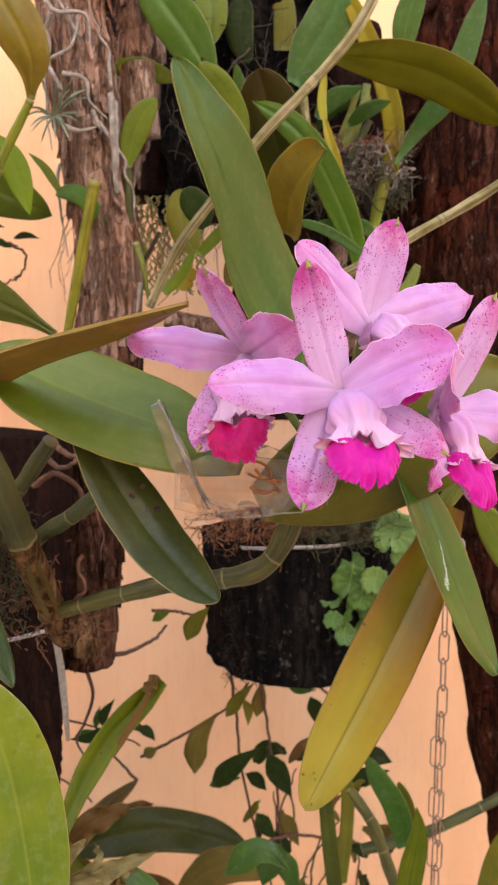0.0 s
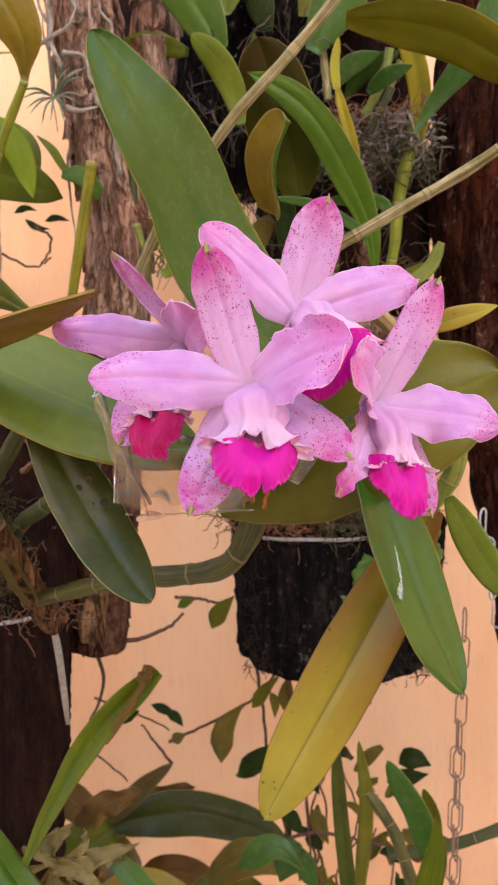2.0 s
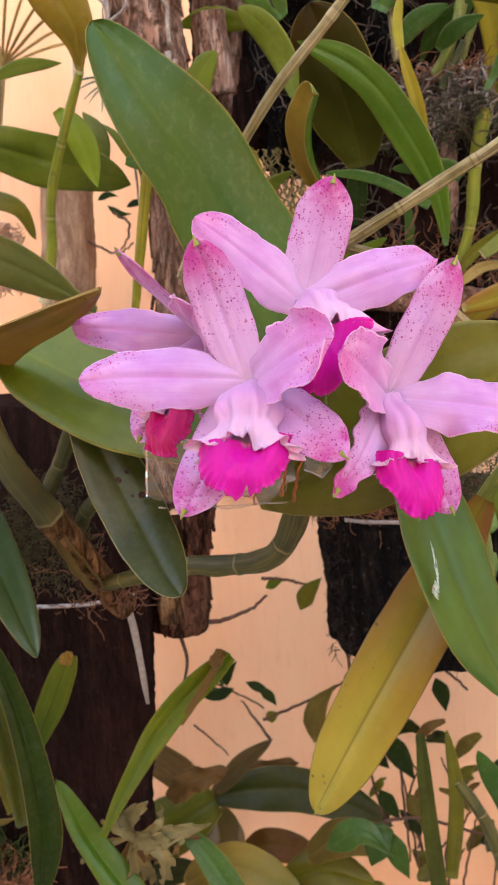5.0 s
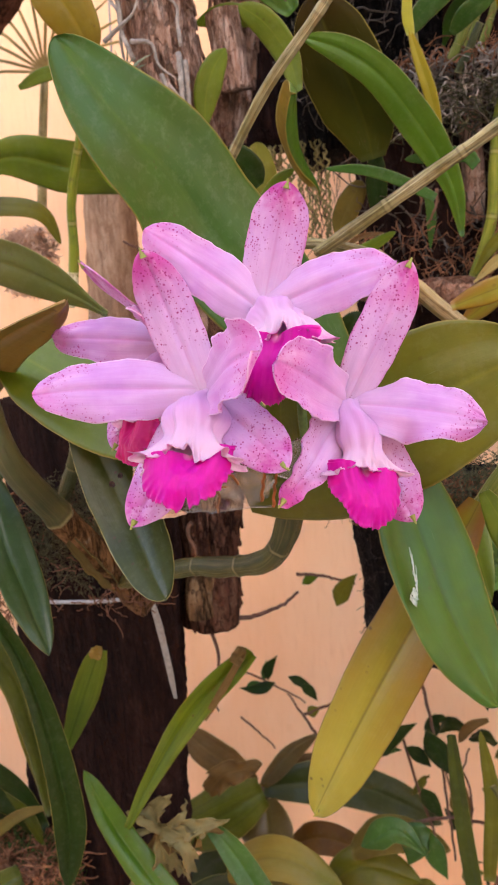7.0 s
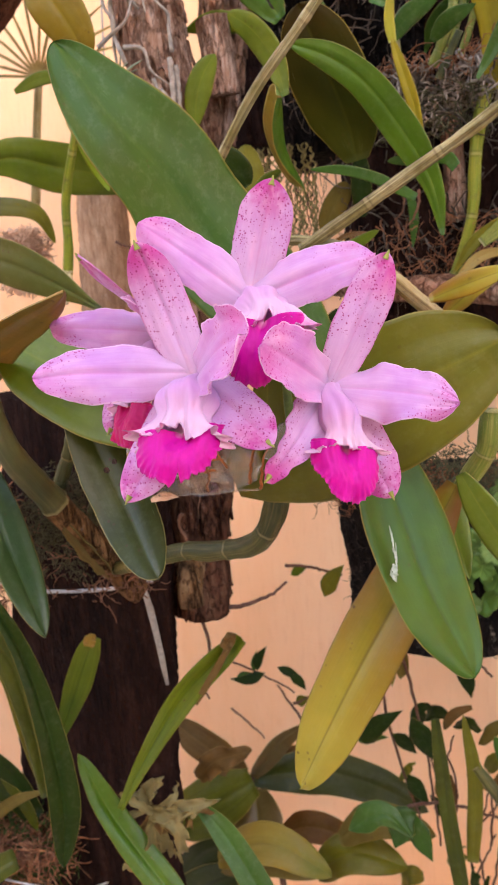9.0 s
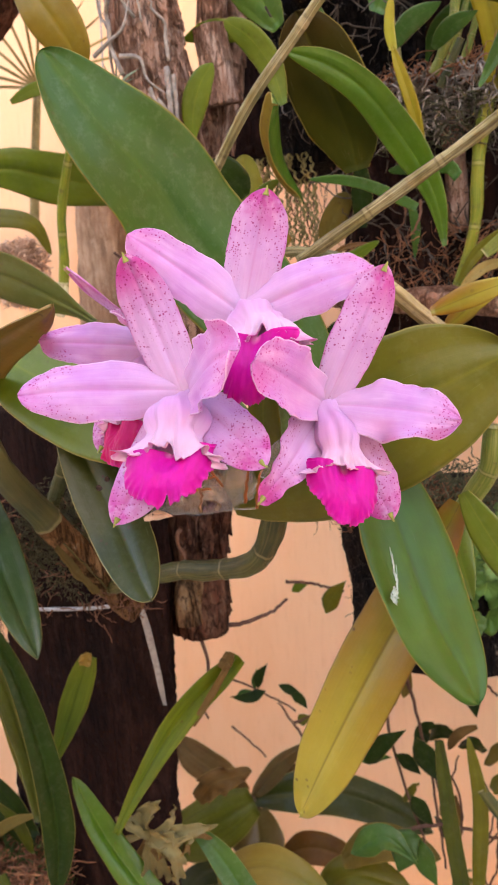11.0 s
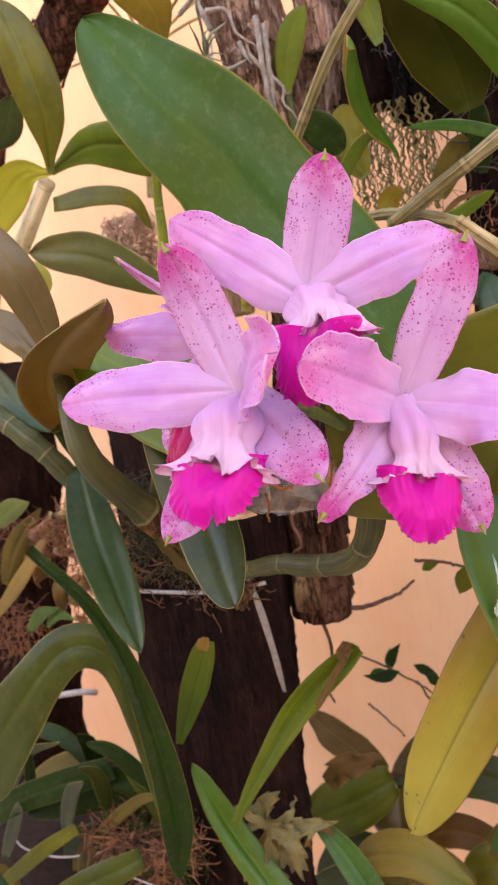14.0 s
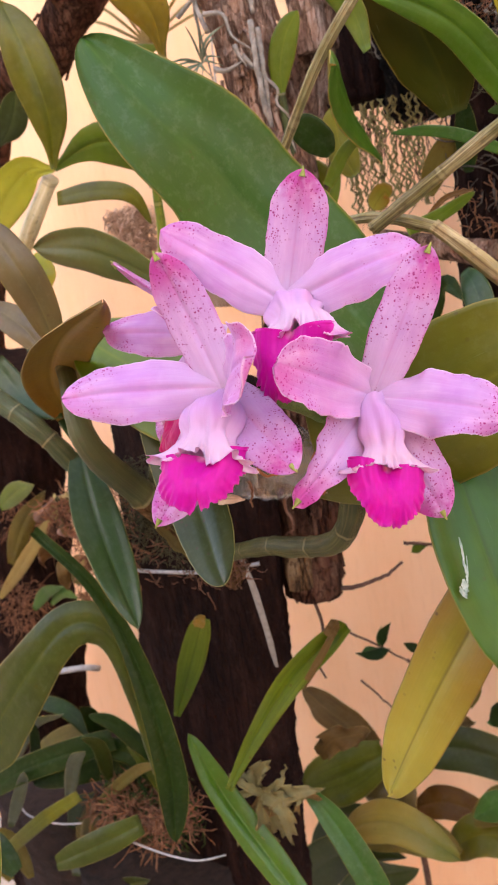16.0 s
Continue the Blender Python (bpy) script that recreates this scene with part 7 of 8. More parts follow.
round_leaf(pel, (0.131, 0.845, 1.136), (-0.3, -1, 0.3), 0.0137, "pelargonium", 665, 13)
round_leaf(pel, (0.16, 0.845, 1.163), (-0.3, -1, 0.3), 0.0125, "pelargonium", 715, 13)
chain = root("steel_chain", (0.182, 0.769, 0.947), "rusty hanging steel chain of long links", "chain")
ring_link("link", chain, (0.19, 0.786, 1.1150), 0.033, 0.0105, 0.0008, "chain", 1.75)
ring_link("link", chain, (0.19, 0.786, 1.0875), 0.033, 0.0105, 0.0008, "chain", 0.3)
ring_link("link", chain, (0.19, 0.786, 1.0600), 0.033, 0.0105, 0.0008, "chain", 1.75)
ring_link("link", chain, (0.19, 0.786, 1.0325), 0.033, 0.0105, 0.0008, "chain", 0.3)
ring_link("link", chain, (0.19, 0.786, 1.0050), 0.033, 0.0105, 0.0008, "chain", 1.75)
ring_link("link", chain, (0.19, 0.786, 0.9775), 0.033, 0.0105, 0.0008, "chain", 0.3)
ring_link("link", chain, (0.19, 0.786, 0.9500), 0.033, 0.0105, 0.0008, "chain", 1.75)
ring_link("link", chain, (0.19, 0.786, 0.9225), 0.033, 0.0105, 0.0008, "chain", 0.3)
ring_link("link", chain, (0.19, 0.786, 0.8950), 0.033, 0.0105, 0.0008, "chain", 1.75)
ring_link("link", chain, (0.19, 0.786, 0.8675), 0.033, 0.0105, 0.0008, "chain", 0.3)
ring_link("link", chain, (0.19, 0.786, 0.8400), 0.033, 0.0105, 0.0008, "chain", 1.75)
ring_link("link", chain, (0.19, 0.786, 0.8125), 0.033, 0.0105, 0.0008, "chain", 0.3)
ring_link("link", chain, (0.19, 0.786, 0.7850), 0.033, 0.0105, 0.0008, "chain", 1.75)
ring_link("link", chain, (0.19, 0.786, 0.7575), 0.033, 0.0105, 0.0008, "chain", 0.3)
ring_link("link", chain, (0.19, 0.786, 0.7300), 0.033, 0.0105, 0.0008, "chain", 1.75)
ring_link("link", chain, (0.19, 0.786, 0.7025), 0.033, 0.0105, 0.0008, "chain", 0.3)
ring_link("link", chain, (0.1885, 0.8, 1.0000), 0.033, 0.0105, 0.0007, "chain", 1.4)
ring_link("link", chain, (0.1885, 0.8, 0.9725), 0.033, 0.0105, 0.0007, "chain", 0.1)
ring_link("link", chain, (0.1885, 0.8, 0.9450), 0.033, 0.0105, 0.0007, "chain", 1.4)
ring_link("link", chain, (0.1885, 0.8, 0.9175), 0.033, 0.0105, 0.0007, "chain", 0.1)
ring_link("link", chain, (0.1885, 0.8, 0.8900), 0.033, 0.0105, 0.0007, "chain", 1.4)
ring_link("link", chain, (0.1885, 0.8, 0.8625), 0.033, 0.0105, 0.0007, "chain", 0.1)
ring_link("link", chain, (0.1885, 0.8, 0.8350), 0.033, 0.0105, 0.0007, "chain", 1.4)
ring_link("link", chain, (0.1885, 0.8, 0.8075), 0.033, 0.0105, 0.0007, "chain", 0.1)
ring_link("link", chain, (0.1885, 0.8, 0.7800), 0.033, 0.0105, 0.0007, "chain", 1.4)
ring_link("link", chain, (0.1885, 0.8, 0.7525), 0.033, 0.0105, 0.0007, "chain", 0.1)
ring_link("link", chain, (0.1885, 0.8, 0.7250), 0.033, 0.0105, 0.0007, "chain", 1.4)
chainr = root("steel_chain", (0.232, 0.86, 1.16), "thin loose chain against the trunk", "chain")
ring_link("link", chainr, (0.209, 0.84, 1.194), 0.034, 0.012, 0.001, "wire", 1.0)
ring_link("link", chainr, (0.215, 0.84, 1.166), 0.034, 0.012, 0.001, "wire", 0.3)
ring_link("link", chainr, (0.221, 0.84, 1.138), 0.034, 0.012, 0.001, "wire", 1.0)
ring_link("link", chainr, (0.227, 0.84, 1.11), 0.034, 0.012, 0.001, "wire", 0.3)
ring_link("link", chainr, (0.233, 0.84, 1.081), 0.034, 0.012, 0.001, "wire", 1.0)
vine = root("hanging_vine", (0.019, 0.92, 0.999), "thin vine with small green leaves below the pot", "vine")
tube("stem", vine, [(-0.02, 0.92, 1.002), (-0.014, 0.93, 0.939), (-0.007, 0.94, 0.863), (0.01, 0.95, 0.783), (0.027, 0.95, 0.717)], 0.0020, 0.0013, "twig", n=20, wobble=0.0012)
tube("stem", vine, [(0.012, 0.92, 0.999), (0.022, 0.93, 0.932), (0.033, 0.94, 0.848), (0.041, 0.95, 0.724)], 0.0020, 0.0013, "twig", n=20, wobble=0.0012)
tube("stem", vine, [(-0.128, 0.94, 0.891), (-0.074, 0.94, 0.92), (-0.027, 0.93, 0.956), (-0.001, 0.92, 0.992)], 0.0020, 0.0013, "twig", n=20, wobble=0.0012)
tube("stem", vine, [(0.039, 0.93, 0.988), (0.079, 0.94, 0.98), (0.107, 0.95, 0.95)], 0.0020, 0.0013, "twig", n=20, wobble=0.0012)
tube("stem", vine, [(-0.107, 0.9, 1.086), (-0.077, 0.92, 1.076), (-0.052, 0.93, 1.066)], 0.0019, 0.0013, "twig", n=20, wobble=0.0012)
tube("stem", vine, [(0.006, 0.9, 0.802), (0.053, 0.92, 0.803), (0.109, 0.95, 0.776), (0.154, 0.97, 0.755)], 0.0021, 0.0014, "twig", n=20, wobble=0.0012)
leaf(vine, [(-0.064, 0.93, 0.875), (-0.06, 0.93, 0.918), (-0.037, 0.93, 0.951)], 0.0291, (-0.105, -0.994, 0.037), "leaf_shade", shape='ovate', nu=10, nv=6, fold=12)
leaf(vine, [(-0.044, 0.93, 0.858), (-0.02, 0.92, 0.888), (0.012, 0.92, 0.913)], 0.0263, (-0.347, -0.919, 0.189), "leaf_deep", shape='ovate', nu=10, nv=6, fold=12)
leaf(vine, [(-0.047, 0.93, 0.86), (-0.027, 0.93, 0.868), (-0.009, 0.93, 0.87)], 0.0147, (-0.12, -0.878, 0.464), "leaf", shape='ovate', nu=10, nv=6, fold=12)
leaf(vine, [(0.022, 0.92, 0.906), (0.032, 0.92, 0.885), (0.051, 0.93, 0.845)], 0.0276, (0.263, -0.964, -0.036), "leaf_deep", shape='ovate', nu=10, nv=6, fold=12)
leaf(vine, [(-0.004, 0.93, 0.875), (0.009, 0.93, 0.868), (0.021, 0.94, 0.848)], 0.0173, (0.46, -0.882, 0.097), "leaf_deep", shape='ovate', nu=10, nv=6, fold=12)
leaf(vine, [(0.009, 0.93, 0.946), (0.012, 0.93, 0.967), (0.016, 0.93, 0.991)], 0.0184, (-0.079, -0.997, 0.011), "leaf_shade", shape='ovate', nu=10, nv=6, fold=12)
leaf(vine, [(-0.027, 0.93, 0.946), (-0.01, 0.92, 0.975), (0.006, 0.92, 0.992)], 0.0169, (-0.319, -0.948, 0.021), "leaf_olive", shape='ovate', nu=10, nv=6, fold=12)
leaf(vine, [(-0.071, 0.92, 1.043), (-0.062, 0.92, 1.063), (-0.045, 0.92, 1.083)], 0.0218, (-0.119, -0.99, 0.077), "leaf_olive", shape='ovate', nu=10, nv=6, fold=12)
leaf(vine, [(-0.11, 0.92, 1.066), (-0.1, 0.92, 1.073), (-0.087, 0.92, 1.079)], 0.0115, (-0.124, -0.97, 0.21), "leaf_b", shape='ovate', nu=10, nv=6, fold=12)
leaf(vine, [(-0.131, 0.94, 0.927), (-0.12, 0.94, 0.923), (-0.111, 0.94, 0.911)], 0.0134, (0.267, -0.903, 0.338), "leaf_deep", shape='ovate', nu=10, nv=6, fold=12)
leaf(vine, [(-0.125, 0.94, 0.891), (-0.12, 0.94, 0.895), (-0.108, 0.94, 0.902)], 0.0147, (-0.192, -0.933, 0.304), "leaf_olive", shape='ovate', nu=10, nv=6, fold=12)
leaf(vine, [(-0.21, 0.95, 0.908), (-0.196, 0.95, 0.915), (-0.176, 0.95, 0.916)], 0.0108, (-0.1, -0.914, 0.394), "leaf", shape='ovate', nu=10, nv=6, fold=12)
leaf(vine, [(-0.183, 0.95, 0.922), (-0.181, 0.95, 0.936), (-0.177, 0.95, 0.95)], 0.0094, (0.082, -0.996, -0.018), "leaf", shape='ovate', nu=10, nv=6, fold=12)
leaf(vine, [(0.073, 0.95, 0.961), (0.08, 0.95, 0.943), (0.084, 0.95, 0.922)], 0.0202, (0.042, -0.999, 0.011), "leaf_deep", shape='ovate', nu=10, nv=6, fold=12)
leaf(vine, [(0.046, 0.95, 0.975), (0.06, 0.95, 0.97), (0.08, 0.95, 0.97)], 0.0107, (0.058, -0.916, 0.397), "leaf", shape='ovate', nu=10, nv=6, fold=12)
leaf(vine, [(0.009, 0.94, 0.819), (0.02, 0.94, 0.801), (0.033, 0.94, 0.783)], 0.0204, (0.263, -0.95, 0.171), "leaf_deep", shape='ovate', nu=10, nv=6, fold=12)
leaf(vine, [(0.04, 0.95, 0.813), (0.051, 0.95, 0.791), (0.061, 0.95, 0.769)], 0.0206, (0.198, -0.976, 0.093), "leaf_shade", shape='ovate', nu=10, nv=6, fold=12)
leaf(vine, [(-0.007, 0.93, 0.967), (-0.001, 0.93, 0.956), (-0.001, 0.93, 0.935)], 0.0118, (0.096, -0.995, 0.02), "leaf_olive", shape='ovate', nu=10, nv=6, fold=12)
leaf(vine, [(0.142, 1, 0.851), (0.16, 1, 0.859), (0.181, 1, 0.851)], 0.0285, (0, -0.879, 0.476), "leaf_deep", shape='ovate', nu=10, nv=6, fold=12)
leaf(vine, [(0.128, 1, 0.825), (0.15, 1, 0.832), (0.178, 1, 0.84)], 0.0243, (-0.149, -0.863, 0.484), "leaf_deep", shape='ovate', nu=10, nv=6, fold=12)
leaf(vine, [(0.184, 0.98, 0.749), (0.169, 0.98, 0.764), (0.141, 0.98, 0.772)], 0.0284, (0.208, -0.898, 0.389), "leaf_shade", shape='ovate', nu=10, nv=6, fold=12)
leaf(vine, [(0.037, 0.86, 0.828), (0.024, 0.85, 0.822), (0.015, 0.85, 0.789)], 0.0370, (-0.168, -0.928, 0.332), "leaf", shape='ovate', nu=10, nv=6, fold=12)
leaf(vine, [(0.037, 0.86, 0.825), (0.043, 0.85, 0.808), (0.055, 0.85, 0.781)], 0.0247, (0.103, -0.959, 0.263), "leaf", shape='ovate', nu=10, nv=6, fold=12)
tube("stem", vine, [(-0.222, 0.95, 0.935), (-0.177, 0.95, 0.92), (-0.131, 0.95, 0.901)], 0.0014, 0.0010, "twig", n=12, wobble=0.0012)
tube("stem", vine, [(-0.246, 1, 0.835), (-0.216, 1, 0.811), (-0.201, 1, 0.798)], 0.0015, 0.0011, "twig", n=12, wobble=0.0012)
leaf(vine, [(-0.164, 0.94, 0.927), (-0.188, 0.94, 0.915), (-0.213, 0.94, 0.913)], 0.0151, (-0.113, -0.909, 0.401), "leaf_deep", shape='ovate', nu=10, nv=6, fold=12)
leaf(vine, [(-0.173, 0.94, 0.929), (-0.171, 0.94, 0.945), (-0.158, 0.94, 0.963)], 0.0135, (0.241, -0.965, -0.106), "leaf_deep", shape='ovate', nu=10, nv=6, fold=12)
leaf(vine, [(-0.155, 0.96, 0.926), (-0.137, 0.96, 0.92), (-0.12, 0.96, 0.909)], 0.0122, (0.267, -0.788, 0.555), "leaf_deep", shape='ovate', nu=10, nv=6, fold=12)
tube("twig", log, [(-0.141, 0.8, 1.075), (-0.121, 0.81, 1.073), (-0.098, 0.83, 1.079), (-0.087, 0.85, 1.086)], 0.0026, 0.0014, "twig", n=16, wobble=0.001)
lowr = root("strap_orchid", (0.117, 0.8, 0.792), "green canes and strap leaves rising before the wall", "orchid")
leaf(lowr, [(0.1, 0.81, 0.74), (0.088, 0.81, 0.83), (0.08, 0.81, 0.9), (0.074, 0.81, 0.974)], 0.0200, (0.05, -0.99, 0.1), "leaf_moss", shape='cut', fold=30, arc=-0.5)
cane("cane", lowr, [(0.172, 0.84, 0.762), (0.152, 0.84, 0.815), (0.133, 0.84, 0.868), (0.105, 0.84, 0.91)], 0.0067, 0.0055, "cane", nodes=4)
leaf(lowr, [(0.17, 0.84, 0.842), (0.157, 0.84, 0.887), (0.138, 0.84, 0.92), (0.125, 0.84, 0.945)], 0.0271, (0.069, -0.997, 0.03), "leaf", shape='strap')
leaf(lowr, [(0.177, 0.86, 0.842), (0.174, 0.86, 0.875), (0.163, 0.86, 0.905)], 0.0161, (-0.064, -0.998, -0.014), "leaf_olive", shape='strap')
leaf(lowr, [(0.161, 0.8, 0.779), (0.166, 0.8, 0.83), (0.174, 0.8, 0.881), (0.171, 0.8, 0.912)], 0.0266, (-0.256, -0.967, 0.019), "leaf_wilt", shape='lance')
cane("cane", lowr, [(0.13, 0.9, 0.798), (0.195, 0.9, 0.816), (0.246, 0.9, 0.84), (0.309, 0.9, 0.875)], 0.0065, 0.0058, "cane_dark", nodes=4)
leaf(lowr, [(0.241, 0.8, 0.779), (0.25, 0.8, 0.843), (0.265, 0.8, 0.893)], 0.0210, (-0.402, -0.911, 0.086), "leaf_olive", shape='strap')


# ---- planting at the foot ----
bed = root("planter_bed", (-0.431, 0.72, 0.693), "fibre pot of orchid compost with dry litter", "planter")
trunk("pot_body", bed, [(-0.381, 0.720, 0.62), (-0.381, 0.720, 0.75), (-0.381, 0.720, 0.690)], 0.085, 0.105, "soil", 40, 48, 0.06, 0.03, seed=12)
tube("wire", bed, [(-0.341, 0.64, 0.827), (-0.275, 0.625, 0.846), (-0.235, 0.63, 0.848), (-0.215, 0.65, 0.846)], 0.0011, 0.0011, "wire", 16, 6)
leaf(low, [(-0.335, 0.7, 0.86), (-0.36, 0.7, 0.9), (-0.39, 0.695, 0.925), (-0.425, 0.69, 0.93)], 0.0240, (0.3, -0.9, 0.3), "leaf_deep", shape='strap', fold=18)
leaf(low, [(-0.345, 0.71, 0.845), (-0.385, 0.71, 0.875), (-0.43, 0.7, 0.88), (-0.475, 0.69, 0.865)], 0.0280, (0.2, -0.85, 0.5), "leaf_deep", shape='strap', fold=16)
leaf(low, [(-0.33, 0.69, 0.85), (-0.338, 0.685, 0.885), (-0.36, 0.68, 0.912)], 0.0140, (0.4, -0.9, 0.1), "leaf_moss", shape='lance', fold=16)
bed2 = root("planter_bed", (-0.645, 0.82, 0.654), "shaded fibre pot with wire rim and dry litter", "planter")
trunk("pot_body", bed2, [(-0.645, 0.820, 0.5), (-0.645, 0.820, 0.7), (-0.645, 0.820, 0.654)], 0.1, 0.12, "soil", 40, 48, 0.06, 0.03, seed=13)
tube("wire", bed2, [(-0.651, 0.72, 0.743), (-0.613, 0.7, 0.732), (-0.525, 0.69, 0.751), (-0.424, 0.69, 0.792), (-0.365, 0.7, 0.811)], 0.0012, 0.0012, "wire", 20, 6)
strands("litter", bed2, [((-0.392, 0.7, 0.81), (0.05, 0.03, 0.02)), ((-0.338, 0.68, 0.832), (0.05, 0.03, 0.02))], 900, 0.03, 0.0011, "litter", 0.0, 0.28, 31, "reddish dry leaf litter")
strands("moss", bed2, [((-0.365, 0.7, 0.811), (0.06, 0.03, 0.012)), ((-0.362, 0.71, 0.825), (0.06, 0.03, 0.03))], 1500, 0.022, 0.0009, "moss_green", 0.0, 0.6, 32)
leaf(low, [(-0.404, 0.7, 0.898), (-0.465, 0.68, 0.876), (-0.546, 0.66, 0.84), (-0.634, 0.65, 0.78)], 0.0333, (0.072, -0.961, 0.269), "leaf_deep", shape='strap')
leaf(low, [(-0.408, 0.72, 0.853), (-0.48, 0.7, 0.831), (-0.563, 0.69, 0.798)], 0.0276, (0.022, -0.903, 0.429), "leaf_deep", shape='strap')
leaf(low, [(-0.317, 0.64, 0.856), (-0.352, 0.62, 0.839), (-0.422, 0.6, 0.801)], 0.0311, (0.131, -0.904, 0.408), "leaf_moss", shape='cut')
leaf(low, [(-0.409, 0.64, 0.863), (-0.452, 0.62, 0.835), (-0.517, 0.61, 0.782), (-0.574, 0.6, 0.738)], 0.0173, (0.121, -0.981, 0.154), "leaf_olive", shape='strap')
leaf(low, [(-0.563, 0.72, 0.903), (-0.5, 0.72, 0.901), (-0.443, 0.72, 0.859)], 0.0209, (0.275, -0.606, 0.747), "leaf_deep", shape='strap')
leaf(low, [(-0.517, 0.58, 0.821), (-0.474, 0.57, 0.821), (-0.452, 0.57, 0.803)], 0.0311, (0.186, -0.399, 0.898), "leaf_deep", shape='cut')
leaf(low, [(-0.284, 0.66, 0.933), (-0.279, 0.64, 1.005), (-0.278, 0.62, 1.078), (-0.312, 0.6, 1.1)], 0.0159, (0.872, -0.489, -0.029), "leaf_olive", shape='strap')
leaf(low, [(-0.636, 0.76, 0.783), (-0.551, 0.75, 0.837), (-0.48, 0.74, 0.869)], 0.0260, (-0.207, -0.967, 0.151), "leaf_shade", shape='strap')
leaf(gr, [(-0.418, 0.96, 0.44), (-0.343, 0.96, 0.529), (-0.259, 0.96, 0.597), (-0.191, 0.96, 0.603)], 0.0700, (-0.087, -0.989, 0.121), "leaf_dark", shape='taper', fold=16, wave=0.05, waves=2)
leaf(gr, [(-0.29, 0.92, 0.487), (-0.223, 0.92, 0.588), (-0.154, 0.92, 0.631)], 0.0595, (0.001, -1, -0.001), "leaf_dark", shape='taper', fold=16, wave=0.05, waves=2)
leaf(gr, [(-0.396, 1.04, 0.487), (-0.335, 1.04, 0.559), (-0.264, 1.04, 0.591)], 0.0513, (-0.037, -0.998, 0.046), "leaf_dark", shape='taper', fold=16, wave=0.05, waves=2)
und = root("foliage_plant", (0.08, 0.98, 0.668), "straggling undergrowth of dull leaves and dry twigs", "plant")
tube("twig", und, [(0.084, 1.007, 0.627), (0.08, 0.98, 0.719), (0.097, 0.97, 0.797)], 0.0017, 0.0010, "twig", n=14, wobble=0.0015)
tube("twig", und, [(0.131, 0.963, 0.623), (0.136, 0.98, 0.679), (0.137, 0.97, 0.755)], 0.0017, 0.0010, "twig", n=14, wobble=0.0015)
tube("twig", und, [(0.075, 0.987, 0.577), (0.075, 0.98, 0.656), (0.102, 0.97, 0.738)], 0.0017, 0.0010, "twig", n=14, wobble=0.0015)
tube("twig", und, [(0.097, 0.972, 0.721), (0.097, 0.98, 0.783), (0.076, 0.97, 0.852)], 0.0017, 0.0010, "twig", n=14, wobble=0.0015)
tube("twig", und, [(0.092, 0.98, 0.631), (0.104, 0.98, 0.704), (0.116, 0.97, 0.782)], 0.0017, 0.0010, "twig", n=14, wobble=0.0015)
tube("twig", und, [(0.087, 0.958, 0.659), (0.07, 0.98, 0.708), (0.111, 0.97, 0.79)], 0.0017, 0.0010, "twig", n=14, wobble=0.0015)
tube("twig", und, [(0.043, 1.013, 0.696), (0.057, 0.98, 0.792), (0.032, 0.97, 0.861)], 0.0017, 0.0010, "twig", n=14, wobble=0.0015)
tube("twig", und, [(0.054, 0.969, 0.726), (0.038, 0.98, 0.784), (0.058, 0.97, 0.86)], 0.0017, 0.0010, "twig", n=14, wobble=0.0015)
tube("twig", und, [(0.052, 0.963, 0.701), (0.038, 0.98, 0.755), (0.03, 0.97, 0.829)], 0.0017, 0.0010, "twig", n=14, wobble=0.0015)
leaf(und, [(0.145, 0.945, 0.76), (0.131, 0.935, 0.776), (0.122, 0.945, 0.766)], 0.0144, (0.127, -0.87, 0.476), "leaf_deep", shape='taper', nu=14, nv=6, wave=0.08, waves=2, fold=16)
leaf(und, [(0.053, 0.99, 0.679), (0.049, 0.98, 0.709), (0.038, 0.99, 0.711)], 0.0198, (0.671, -0.675, 0.306), "leaf_olive", shape='taper', nu=14, nv=6, wave=0.08, waves=2, fold=16)
leaf(und, [(0.047, 1.008, 0.862), (0.029, 0.998, 0.87), (0.013, 1.008, 0.853)], 0.0238, (-0.225, -0.449, 0.865), "leaf_deep", shape='taper', nu=14, nv=6, wave=0.08, waves=2, fold=16)
leaf(und, [(0.101, 1.016, 0.704), (0.121, 1.006, 0.74), (0.133, 1.016, 0.748)], 0.0217, (-0.685, -0.53, 0.5), "leaf_olive", shape='taper', nu=14, nv=6, wave=0.08, waves=2, fold=16)
leaf(und, [(0.011, 0.972, 0.75), (0.011, 0.962, 0.784), (0.008, 0.972, 0.79)], 0.0145, (0.775, -0.629, 0.068), "leaf_deep", shape='taper', nu=14, nv=6, wave=0.08, waves=2, fold=16)
leaf(und, [(0.082, 0.962, 0.904), (0.064, 0.952, 0.899), (0.048, 0.962, 0.871)], 0.0127, (-0.106, -0.988, 0.11), "leaf_bract", shape='taper', nu=14, nv=6, wave=0.08, waves=2, fold=16)
leaf(und, [(0.039, 1.013, 0.72), (0.043, 1.003, 0.763), (0.044, 1.013, 0.779)], 0.0233, (0.421, -0.906, -0.034), "leaf_bract", shape='taper', nu=14, nv=6, wave=0.08, waves=2, fold=16)
leaf(und, [(0.095, 1.002, 0.765), (0.105, 0.992, 0.799), (0.118, 1.002, 0.806)], 0.0120, (0.196, -0.974, -0.111), "leaf_bract", shape='taper', nu=14, nv=6, wave=0.08, waves=2, fold=16)
leaf(und, [(0.009, 0.991, 0.855), (0.018, 0.981, 0.881), (0.029, 0.991, 0.882)], 0.0206, (-0.08, -0.995, 0.058), "leaf_deep", shape='taper', nu=14, nv=6, wave=0.08, waves=2, fold=16)
